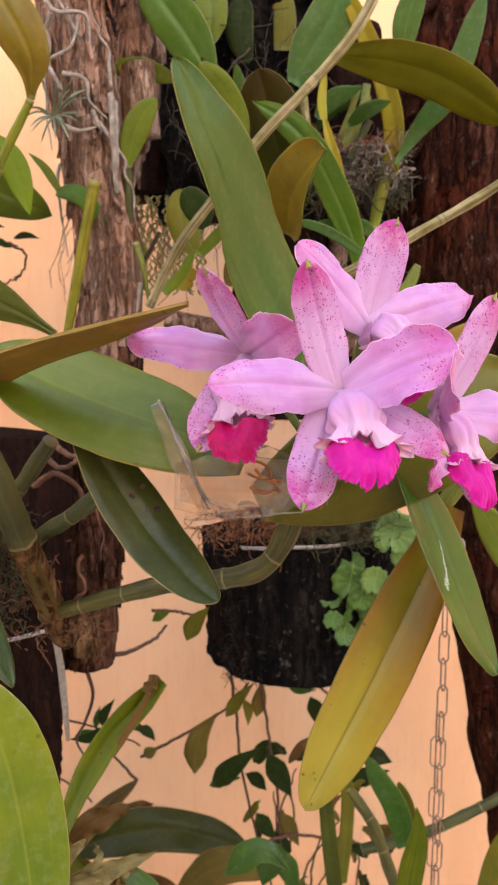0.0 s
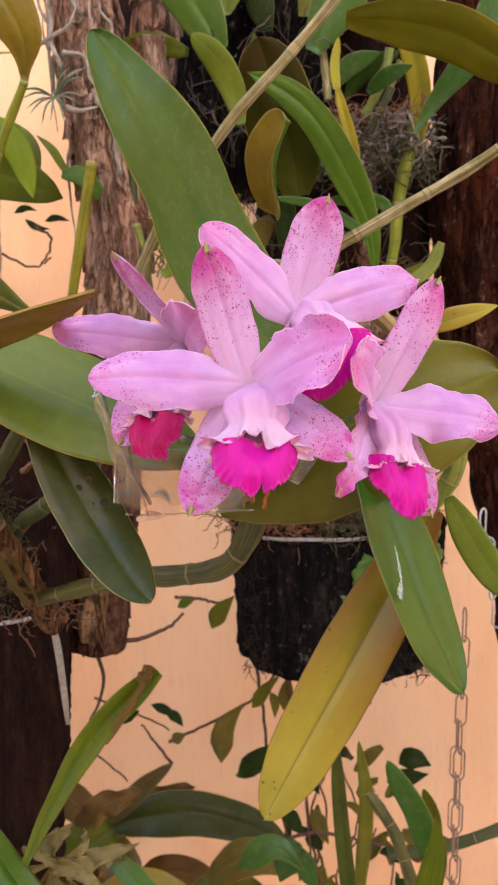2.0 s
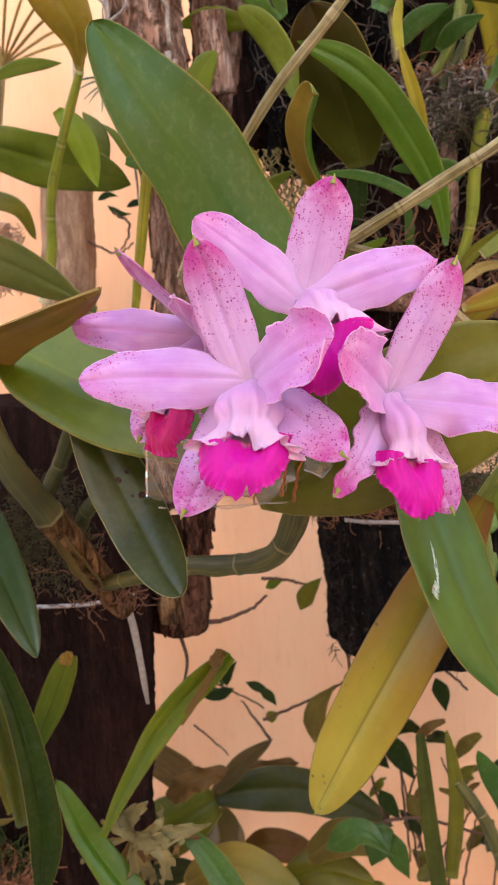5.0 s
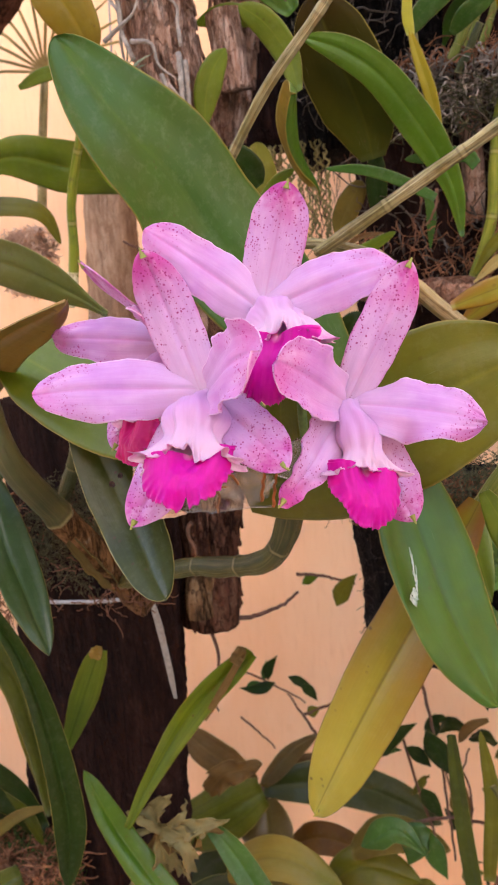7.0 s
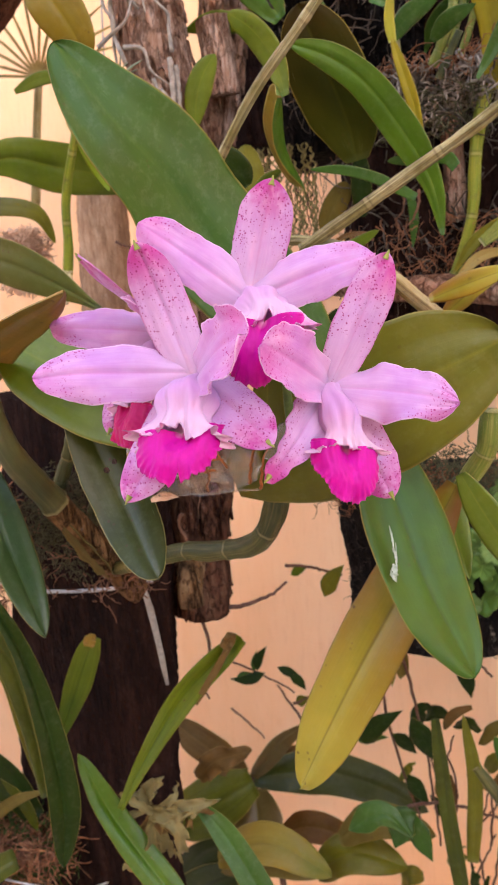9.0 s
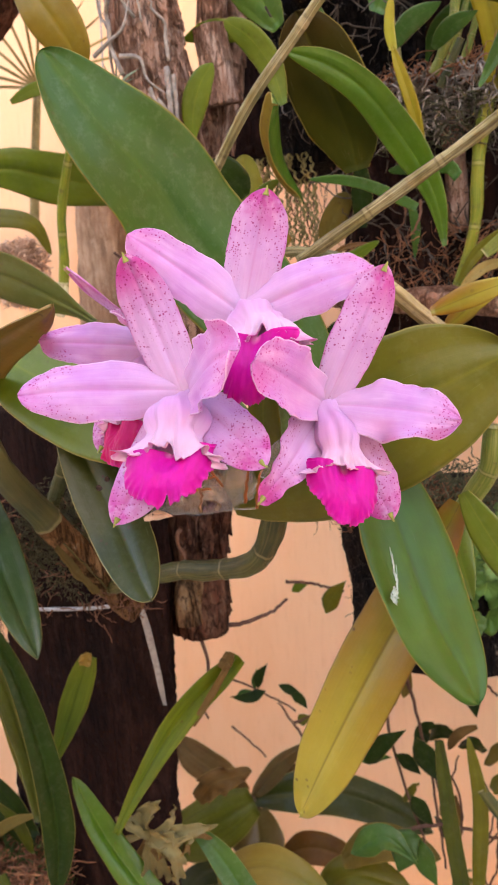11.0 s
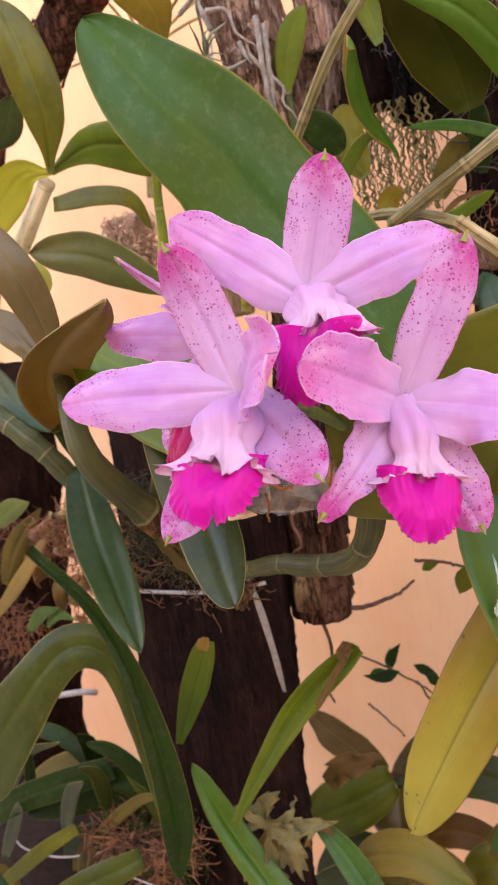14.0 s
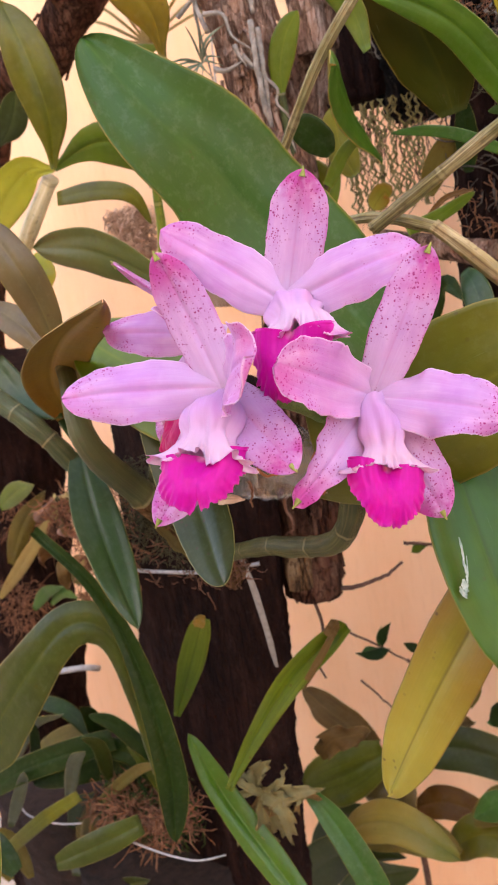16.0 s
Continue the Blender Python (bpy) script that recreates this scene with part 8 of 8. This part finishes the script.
leaf(und, [(0.164, 0.971, 0.759), (0.188, 0.961, 0.776), (0.207, 0.971, 0.765)], 0.0214, (-0.07, -0.839, 0.539), "leaf_shade", shape='taper', nu=14, nv=6, wave=0.08, waves=2, fold=16)
leaf(und, [(0.127, 0.998, 0.755), (0.131, 0.988, 0.748), (0.136, 0.998, 0.714)], 0.0119, (0.635, -0.76, 0.137), "leaf_olive", shape='taper', nu=14, nv=6, wave=0.08, waves=2, fold=16)
leaf(und, [(0.16, 0.931, 0.771), (0.168, 0.921, 0.797), (0.171, 0.931, 0.795)], 0.0180, (-0.224, -0.97, 0.099), "leaf_bract", shape='taper', nu=14, nv=6, wave=0.08, waves=2, fold=16)
leaf(und, [(0.121, 0.957, 0.895), (0.109, 0.947, 0.89), (0.09, 0.957, 0.861)], 0.0172, (-0.462, -0.787, 0.41), "leaf_shade", shape='taper', nu=14, nv=6, wave=0.08, waves=2, fold=16)
leaf(und, [(0.026, 0.976, 0.768), (0.038, 0.966, 0.768), (0.049, 0.976, 0.74)], 0.0215, (-0.105, -0.991, -0.085), "leaf_deep", shape='taper', nu=14, nv=6, wave=0.08, waves=2, fold=16)
leaf(und, [(0.013, 0.961, 0.822), (0.008, 0.951, 0.821), (-0.007, 0.961, 0.794)], 0.0106, (-0.078, -0.995, 0.055), "leaf_olive", shape='taper', nu=14, nv=6, wave=0.08, waves=2, fold=16)
leaf(und, [(0.095, 0.959, 0.689), (0.092, 0.949, 0.678), (0.089, 0.959, 0.638)], 0.0109, (-0.511, -0.857, 0.058), "leaf_deep", shape='taper', nu=14, nv=6, wave=0.08, waves=2, fold=16)
leaf(und, [(0.158, 1.011, 0.738), (0.17, 1.001, 0.758), (0.188, 1.011, 0.753)], 0.0141, (-0.236, -0.853, 0.466), "leaf_shade", shape='taper', nu=14, nv=6, wave=0.08, waves=2, fold=16)
leaf(und, [(0.129, 0.992, 0.809), (0.136, 0.982, 0.831), (0.146, 0.992, 0.83)], 0.0132, (0.121, -0.988, -0.095), "leaf_olive", shape='taper', nu=14, nv=6, wave=0.08, waves=2, fold=16)
leaf(und, [(0.117, 0.973, 0.843), (0.107, 0.963, 0.842), (0.095, 0.973, 0.817)], 0.0202, (0.056, -0.997, -0.047), "leaf_olive", shape='taper', nu=14, nv=6, wave=0.08, waves=2, fold=16)
leaf(und, [(0.076, 0.946, 0.827), (0.092, 0.936, 0.829), (0.11, 0.946, 0.805)], 0.0105, (0.069, -0.992, 0.104), "leaf_shade", shape='taper', nu=14, nv=6, wave=0.08, waves=2, fold=16)
leaf(und, [(0.054, 0.954, 0.696), (0.065, 0.944, 0.725), (0.068, 0.954, 0.725)], 0.0241, (0.304, -0.942, -0.141), "leaf_olive", shape='taper', nu=14, nv=6, wave=0.08, waves=2, fold=16)
leaf(und, [(0.15, 1.029, 0.742), (0.172, 1.019, 0.744), (0.187, 1.029, 0.719)], 0.0187, (-0.075, -0.989, -0.124), "leaf_olive", shape='taper', nu=14, nv=6, wave=0.08, waves=2, fold=16)
leaf(und, [(0.002, 1.015, 0.622), (-0.014, 1.005, 0.627), (-0.028, 1.015, 0.603)], 0.0272, (-0.409, -0.669, 0.621), "leaf_olive", shape='taper', nu=14, nv=6, wave=0.08, waves=2, fold=16)
leaf(und, [(0.075, 0.96, 0.694), (0.08, 0.95, 0.693), (0.077, 0.96, 0.66)], 0.0149, (0.682, -0.73, 0.041), "leaf_deep", shape='taper', nu=14, nv=6, wave=0.08, waves=2, fold=16)
leaf(und, [(0.143, 1.012, 0.695), (0.147, 1.002, 0.69), (0.155, 1.012, 0.658)], 0.0198, (0.731, -0.642, 0.232), "leaf_deep", shape='taper', nu=14, nv=6, wave=0.08, waves=2, fold=16)
leaf(und, [(0.057, 0.985, 0.865), (0.072, 0.975, 0.875), (0.088, 0.985, 0.863)], 0.0222, (0.079, -0.349, 0.934), "leaf_deep", shape='taper', nu=14, nv=6, wave=0.08, waves=2, fold=16)
leaf(low, [(-0.784, 0.738, 0.578), (-0.822, 0.718, 0.625), (-0.861, 0.698, 0.639)], 0.0325, (0.59, -0.77, 0.242), "leaf_shade", shape='taper', nu=16, nv=8, fold=18)
leaf(low, [(-0.564, 0.738, 0.675), (-0.496, 0.718, 0.773), (-0.454, 0.698, 0.815)], 0.0237, (0.316, -0.817, -0.483), "leaf_shade", shape='taper', nu=16, nv=8, fold=18)
leaf(low, [(-0.506, 0.705, 0.695), (-0.463, 0.685, 0.776), (-0.415, 0.665, 0.818)], 0.0209, (0.364, -0.772, -0.522), "leaf_shade", shape='taper', nu=16, nv=8, fold=18)
leaf(low, [(-0.622, 0.679, 0.723), (-0.538, 0.659, 0.83), (-0.499, 0.639, 0.869)], 0.0173, (0.303, -0.823, -0.48), "leaf_dark", shape='taper', nu=16, nv=8, fold=18)
leaf(low, [(-0.726, 0.709, 0.659), (-0.751, 0.689, 0.704), (-0.783, 0.669, 0.718)], 0.0273, (0.782, -0.337, 0.524), "leaf_shade", shape='taper', nu=16, nv=8, fold=18)
leaf(low, [(-0.677, 0.712, 0.795), (-0.645, 0.692, 0.874), (-0.642, 0.672, 0.9)], 0.0151, (0.639, -0.62, -0.455), "leaf_dark", shape='taper', nu=16, nv=8, fold=18)
leaf(low, [(-0.546, 0.717, 0.718), (-0.489, 0.697, 0.792), (-0.431, 0.677, 0.833)], 0.0211, (0.217, -0.835, -0.505), "leaf_deep", shape='taper', nu=16, nv=8, fold=18)
leaf(low, [(-0.455, 0.728, 0.833), (-0.443, 0.708, 0.912), (-0.433, 0.688, 0.941)], 0.0238, (0.871, -0.374, -0.319), "leaf_deep", shape='taper', nu=16, nv=8, fold=18)
leaf(low, [(-0.628, 0.703, 0.787), (-0.526, 0.683, 0.896), (-0.434, 0.663, 0.946)], 0.0148, (0.058, -0.949, -0.31), "leaf_dark", shape='taper', nu=16, nv=8, fold=18)
leaf(low, [(-0.563, 0.693, 0.798), (-0.511, 0.673, 0.898), (-0.496, 0.653, 0.932)], 0.0152, (0.834, -0.25, -0.492), "leaf_deep", shape='taper', nu=16, nv=8, fold=18)
leaf(low, [(-0.797, 0.726, 0.491), (-0.808, 0.706, 0.537), (-0.826, 0.686, 0.555)], 0.0311, (0.929, -0.142, 0.342), "leaf_deep", shape='taper', nu=16, nv=8, fold=18)
leaf(low, [(-0.494, 0.686, 0.799), (-0.436, 0.666, 0.883), (-0.389, 0.646, 0.921)], 0.0194, (0.171, -0.883, -0.436), "leaf_dark", shape='taper', nu=16, nv=8, fold=18)
leaf(low, [(-0.574, 0.66, 0.676), (-0.563, 0.64, 0.756), (-0.579, 0.62, 0.781)], 0.0202, (0.789, -0.586, -0.185), "leaf_shade", shape='taper', nu=16, nv=8, fold=18)
leaf(low, [(-0.739, 0.701, 0.549), (-0.778, 0.681, 0.587), (-0.79, 0.661, 0.608)], 0.0264, (0.799, -0.164, 0.578), "leaf_deep", shape='taper', nu=16, nv=8, fold=18)
leaf(low, [(-0.484, 0.663, 0.71), (-0.42, 0.643, 0.791), (-0.383, 0.623, 0.829)], 0.0217, (0.35, -0.756, -0.554), "leaf_dark", shape='taper', nu=16, nv=8, fold=18)
leaf(low, [(-0.619, 0.713, 0.805), (-0.57, 0.693, 0.876), (-0.523, 0.673, 0.911)], 0.0232, (0.598, -0.403, -0.693), "leaf_olive", shape='taper', nu=16, nv=8, fold=18)
leaf(low, [(-0.489, 0.676, 0.64), (-0.391, 0.656, 0.735), (-0.319, 0.636, 0.788)], 0.0204, (-0.303, -0.949, 0.091), "leaf_dark", shape='taper', nu=16, nv=8, fold=18)
leaf(low, [(-0.731, 0.724, 0.56), (-0.747, 0.704, 0.634), (-0.784, 0.684, 0.654)], 0.0246, (0.821, -0.512, 0.252), "leaf_shade", shape='taper', nu=16, nv=8, fold=18)
leaf(low, [(-0.455, 0.689, 0.796), (-0.344, 0.669, 0.892), (-0.275, 0.649, 0.935)], 0.0148, (-0.121, -0.985, -0.126), "leaf_shade", shape='taper', nu=16, nv=8, fold=18)
leaf(low, [(-0.41, 0.688, 0.851), (-0.392, 0.668, 0.913), (-0.391, 0.648, 0.936)], 0.0187, (0.875, -0.33, -0.354), "leaf_dark", shape='taper', nu=16, nv=8, fold=18)
brom = root("dried_bromeliad", (-0.158, 0.655, 0.934), "withered cream-coloured bromeliad rosette", "bromeliad")
leaf(brom, [(-0.153, 0.65, 0.939), (-0.144, 0.646, 0.915), (-0.144, 0.665, 0.88)], 0.0131, (0.808, -0.589, -0.019), "leaf_cream", shape='lance', wave=0.3, waves=4, nu=20, nv=8, arc=0.6, twist=46)
leaf(brom, [(-0.159, 0.65, 0.932), (-0.118, 0.648, 0.947), (-0.095, 0.66, 0.94)], 0.0120, (0.041, -0.797, 0.603), "leaf_bract", shape='lance', wave=0.3, waves=4, nu=20, nv=8, arc=0.6, twist=19)
leaf(brom, [(-0.159, 0.65, 0.93), (-0.121, 0.637, 0.95), (-0.097, 0.633, 0.956)], 0.0153, (-0.421, -0.751, 0.509), "leaf_cream", shape='lance', wave=0.3, waves=4, nu=20, nv=8, arc=0.6, twist=49)
leaf(brom, [(-0.155, 0.65, 0.939), (-0.13, 0.643, 0.939), (-0.112, 0.648, 0.945)], 0.0156, (-0.131, -0.749, 0.649), "leaf_cream", shape='lance', wave=0.3, waves=4, nu=20, nv=8, arc=0.6, twist=45)
leaf(brom, [(-0.152, 0.65, 0.934), (-0.157, 0.642, 0.905), (-0.156, 0.661, 0.865)], 0.0095, (0.691, -0.705, -0.158), "leaf_bract", shape='lance', wave=0.3, waves=4, nu=20, nv=8, arc=0.6, twist=9)
leaf(brom, [(-0.153, 0.65, 0.937), (-0.169, 0.649, 0.909), (-0.199, 0.65, 0.893)], 0.0115, (-0.087, -0.992, 0.091), "leaf_bract", shape='lance', wave=0.3, waves=4, nu=20, nv=8, arc=0.6, twist=-18)
leaf(brom, [(-0.149, 0.65, 0.937), (-0.129, 0.64, 0.94), (-0.119, 0.653, 0.938)], 0.0149, (0.06, -0.746, 0.663), "leaf_cream", shape='lance', wave=0.3, waves=4, nu=20, nv=8, arc=0.6, twist=11)
leaf(brom, [(-0.152, 0.65, 0.935), (-0.162, 0.647, 0.899), (-0.19, 0.642, 0.871)], 0.0157, (0.211, -0.977, -0.004), "leaf_cream", shape='lance', wave=0.3, waves=4, nu=20, nv=8, arc=0.6, twist=-41)
leaf(brom, [(-0.154, 0.65, 0.938), (-0.117, 0.631, 0.938), (-0.131, 0.651, 0.888)], 0.0138, (0.692, -0.651, 0.31), "leaf_cream", shape='lance', wave=0.3, waves=4, nu=20, nv=8, arc=0.6, twist=-15)
leaf(brom, [(-0.15, 0.65, 0.937), (-0.11, 0.638, 0.957), (-0.076, 0.637, 0.972)], 0.0157, (-0.349, -0.833, 0.43), "leaf_cream", shape='lance', wave=0.3, waves=4, nu=20, nv=8, arc=0.6, twist=10)
leaf(brom, [(-0.158, 0.65, 0.936), (-0.179, 0.647, 0.928), (-0.216, 0.658, 0.894)], 0.0088, (-0.259, -0.95, 0.174), "leaf_cream", shape='lance', wave=0.3, waves=4, nu=20, nv=8, arc=0.6, twist=-53)
leaf(brom, [(-0.149, 0.65, 0.934), (-0.133, 0.64, 0.929), (-0.105, 0.638, 0.941)], 0.0169, (-0.28, -0.62, 0.733), "leaf_bract", shape='lance', wave=0.3, waves=4, nu=20, nv=8, arc=0.6, twist=-75)
leaf(brom, [(-0.15, 0.65, 0.935), (-0.152, 0.639, 0.912), (-0.152, 0.654, 0.875)], 0.0162, (0.663, -0.745, -0.074), "leaf_cream", shape='lance', wave=0.3, waves=4, nu=20, nv=8, arc=0.6, twist=-58)
leaf(brom, [(-0.155, 0.65, 0.939), (-0.16, 0.644, 0.954), (-0.176, 0.638, 0.956)], 0.0113, (0.699, -0.543, 0.465), "leaf_cream", shape='lance', wave=0.3, waves=4, nu=20, nv=8, arc=0.6, twist=56)
leaf(brom, [(-0.15, 0.65, 0.933), (-0.159, 0.633, 0.954), (-0.173, 0.63, 0.964)], 0.0090, (0.832, -0.457, 0.316), "leaf_cream", shape='lance', wave=0.3, waves=4, nu=20, nv=8, arc=0.6, twist=23)
leaf(brom, [(-0.156, 0.65, 0.937), (-0.157, 0.649, 0.955), (-0.135, 0.645, 0.977)], 0.0166, (0.276, -0.926, -0.258), "leaf_cream", shape='lance', wave=0.3, waves=4, nu=20, nv=8, arc=0.6, twist=-51)
leaf(brom, [(-0.152, 0.65, 0.935), (-0.124, 0.64, 0.962), (-0.131, 0.662, 0.963)], 0.0085, (0.255, -0.942, 0.218), "leaf_cream", shape='lance', wave=0.3, waves=4, nu=20, nv=8, arc=0.6, twist=-18)
leaf(gr, [(-0.039, 0.66, 0.826), (-0.064, 0.66, 0.882), (-0.092, 0.66, 0.926), (-0.115, 0.66, 0.946)], 0.0282, (0.629, -0.665, 0.402), "leaf", shape='strap', fold=12)
leaf(gr, [(-0.026, 0.82, 0.823), (0.011, 0.82, 0.851), (0.044, 0.82, 0.827)], 0.0300, (-0.032, -0.793, 0.608), "leaf", shape='ovate')
leaf(gr, [(0.1, 0.835, 0.802), (0.105, 0.835, 0.896), (0.096, 0.835, 0.967)], 0.0160, (0.198, -0.98, 0.002), "leaf_olive", shape='strap')
wrap = root("plastic_wrap", (-0.007, 0.52, 1.289), "folded clear plastic wrap below the flowers", "plastic")
leaf(wrap, [(-0.046, 0.512, 1.301), (-0.026, 0.516, 1.3), (0.004, 0.522, 1.298), (0.036, 0.53, 1.298)], 0.0420, (0.2, -0.975, 0.06), "plastic", shape='cut', name='sheet', wave=0.06, waves=2, thick=0.0003, ragged=0.12, nu=40, nv=20)
leaf(wrap, [(-0.044, 0.53, 1.303), (-0.02, 0.534, 1.303), (0.008, 0.538, 1.301), (0.038, 0.545, 1.3)], 0.0460, (0.05, -0.99, -0.1), "plastic", shape='cut', name='sheet', wave=0.08, waves=3, thick=0.0003, ragged=0.12, nu=40, nv=20)
leaf(wrap, [(-0.056, 0.52, 1.352), (-0.046, 0.518, 1.328), (-0.034, 0.514, 1.302), (-0.026, 0.516, 1.285)], 0.0170, (-0.5, -0.86, 0.1), "plastic", shape='cut', name='sheet', fold=35, wave=0.1, waves=2, thick=0.0003, nu=30, nv=12)
leaf(wrap, [(0.06, 0.5, 1.306), (0.065, 0.5, 1.316), (0.074, 0.5, 1.328)], 0.0170, (0.1, -0.991, -0.09), "plastic", shape='cut', name='sheet', fold=20, wave=0.1, waves=2, thick=0.0003)
tube("fold", wrap, [(-0.04, 0.514, 1.2795), (-0.026, 0.518, 1.278), (0.004, 0.527, 1.2785), (0.034, 0.536, 1.279)], 0.0006, 0.0006, "plastic", n=20, wobble=0.0004)
tube("fold", wrap, [(-0.055, 0.508, 1.355), (-0.045, 0.508, 1.332), (-0.033, 0.508, 1.303)], 0.0010, 0.0008, "plastic", n=14, wobble=0.0004)
tube("fold", wrap, [(-0.033, 0.51, 1.312), (-0.03, 0.512, 1.296), (-0.027, 0.516, 1.279)], 0.0006, 0.0006, "plastic", n=12, wobble=0.0004)
leaf(orchid, [(-0.034, 0.516, 1.2755), (-0.026, 0.518, 1.278), (-0.016, 0.52, 1.2775)], 0.0060, (0.1, -0.9, 0.4), "straw", shape='lance', name='dry_scale', wave=0.2, waves=2)
for pts in (((0.004, 0.515, 1.311), (0.012, 0.512, 1.304), (0.02, 0.515, 1.303)), ((0.001, 0.515, 1.3), (0.008, 0.512, 1.296), (0.016, 0.512, 1.297)),
            ((0.037, 0.515, 1.289), (0.04, 0.512, 1.3), (0.043, 0.515, 1.312)), ((0.044, 0.515, 1.286), (0.047, 0.512, 1.298), (0.05, 0.515, 1.31)),
            ((-0.002, 0.52, 1.318), (0.01, 0.52, 1.312), (0.019, 0.522, 1.296))):
    tube("dry_root", orchid, pts, 0.0011, 0.0007, "root_rust", 10, 6, wobble=0.0008)
tube("dry_bract", orchid, [(0, 0.5, 1.311), (0.01, 0.5, 1.307), (0.02, 0.5, 1.31)], 0.0009, 0.0005, "litter", n=10, wobble=0.0008)
tube("dry_bract", orchid, [(0.043, 0.45, 1.316), (0.044, 0.45, 1.31), (0.042, 0.45, 1.302)], 0.0008, 0.0005, "litter", n=10, wobble=0.0008)
flakes(log, [(-0.172, 0.8, 1.761), (-0.159, 0.8, 1.686), (-0.147, 0.8, 1.59), (-0.129, 0.8, 1.449), (-0.134, 0.8, 1.365)], 0.0295, 0.0277, 230, 0.016, 'bark', 3)
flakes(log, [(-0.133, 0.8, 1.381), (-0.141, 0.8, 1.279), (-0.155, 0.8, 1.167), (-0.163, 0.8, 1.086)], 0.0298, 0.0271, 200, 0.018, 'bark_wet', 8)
flakes(trunk3, [(0.257, 0.95, 1.878), (0.236, 0.95, 1.74), (0.221, 0.95, 1.567), (0.235, 0.95, 1.409), (0.293, 0.95, 1.157), (0.354, 0.95, 0.842)], 0.0598, 0.0629, 320, 0.022, 'bark_red', 6)
flakes(log2, [(-0.103, 0.86, 1.712), (-0.108, 0.86, 1.629), (-0.124, 0.86, 1.562), (-0.136, 0.86, 1.512)], 0.0227, 0.0160, 90, 0.016, 'bark', 4)
leaf(orchid, [(0.12, 0.518, 1.265), (0.122, 0.516, 1.257), (0.123, 0.514, 1.25)], 0.0013, (0.814, -0.502, 0.293), "scar", shape="lance", name="scar", nu=10, nv=4, wave=.3, waves=5, thick=.0004, fold=0, arc=0)
leaf(orchid, [(0.122, 0.515, 1.253), (0.124, 0.514, 1.247), (0.124, 0.512, 1.243)], 0.0017, (0.814, -0.502, 0.293), "scar", shape="lance", name="scar", nu=10, nv=4, wave=.3, waves=5, thick=.0004, fold=0, arc=0)
leaf(orchid, [(0.123, 0.511, 1.245), (0.124, 0.51, 1.24), (0.124, 0.508, 1.236)], 0.0038, (0.814, -0.502, 0.293), "scar", shape="lance", name="scar", nu=10, nv=4, wave=.3, waves=5, thick=.0004, fold=0, arc=0)
leaf(orchid, [(0.122, 0.508, 1.242), (0.123, 0.508, 1.239), (0.125, 0.509, 1.235)], 0.0025, (0.814, -0.502, 0.293), "scar", shape="lance", name="scar", nu=10, nv=4, wave=.3, waves=5, thick=.0004, fold=0, arc=0)
leaf(orchid, [(0.123, 0.518, 1.255), (0.124, 0.515, 1.247), (0.125, 0.51, 1.239)], 0.0008, (0.814, -0.502, 0.293), "scar", shape="lance", name="scar", nu=10, nv=4, wave=.3, waves=5, thick=.0004, fold=0, arc=0)
round_leaf(orchid, (-0.075, 0.531, 1.291), (0.2, -1, 0.1), 0.0018, "spot", 233, 2, "leaf_spot")
round_leaf(orchid, (-0.068, 0.531, 1.297), (0.2, -1, 0.1), 0.0016, "spot", 253, 2, "leaf_spot")
round_leaf(orchid, (-0.059, 0.531, 1.282), (0.2, -1, 0.1), 0.0022, "spot", 278, 2, "leaf_spot")
round_leaf(orchid, (-0.066, 0.531, 1.281), (0.2, -1, 0.1), 0.0008, "spot", 258, 2, "leaf_spot")
cane("cane", orchid, [(0.163, 0.62, 1.312), (0.159, 0.62, 1.285), (0.14, 0.625, 1.255), (0.131, 0.63, 1.231)], 0.0070, 0.0059, "cane_green", nodes=3)
leaf(orchid, [(0.138, 0.62, 1.258), (0.14, 0.61, 1.231), (0.149, 0.6, 1.203)], 0.0181, (0.173, -0.915, 0.364), "leaf_b", shape='lance')
leaf(orchid, [(0.153, 0.56, 1.285), (0.166, 0.56, 1.261), (0.18, 0.56, 1.239), (0.193, 0.56, 1.222)], 0.0218, (0.045, -0.999, 0.028), "leaf_b")
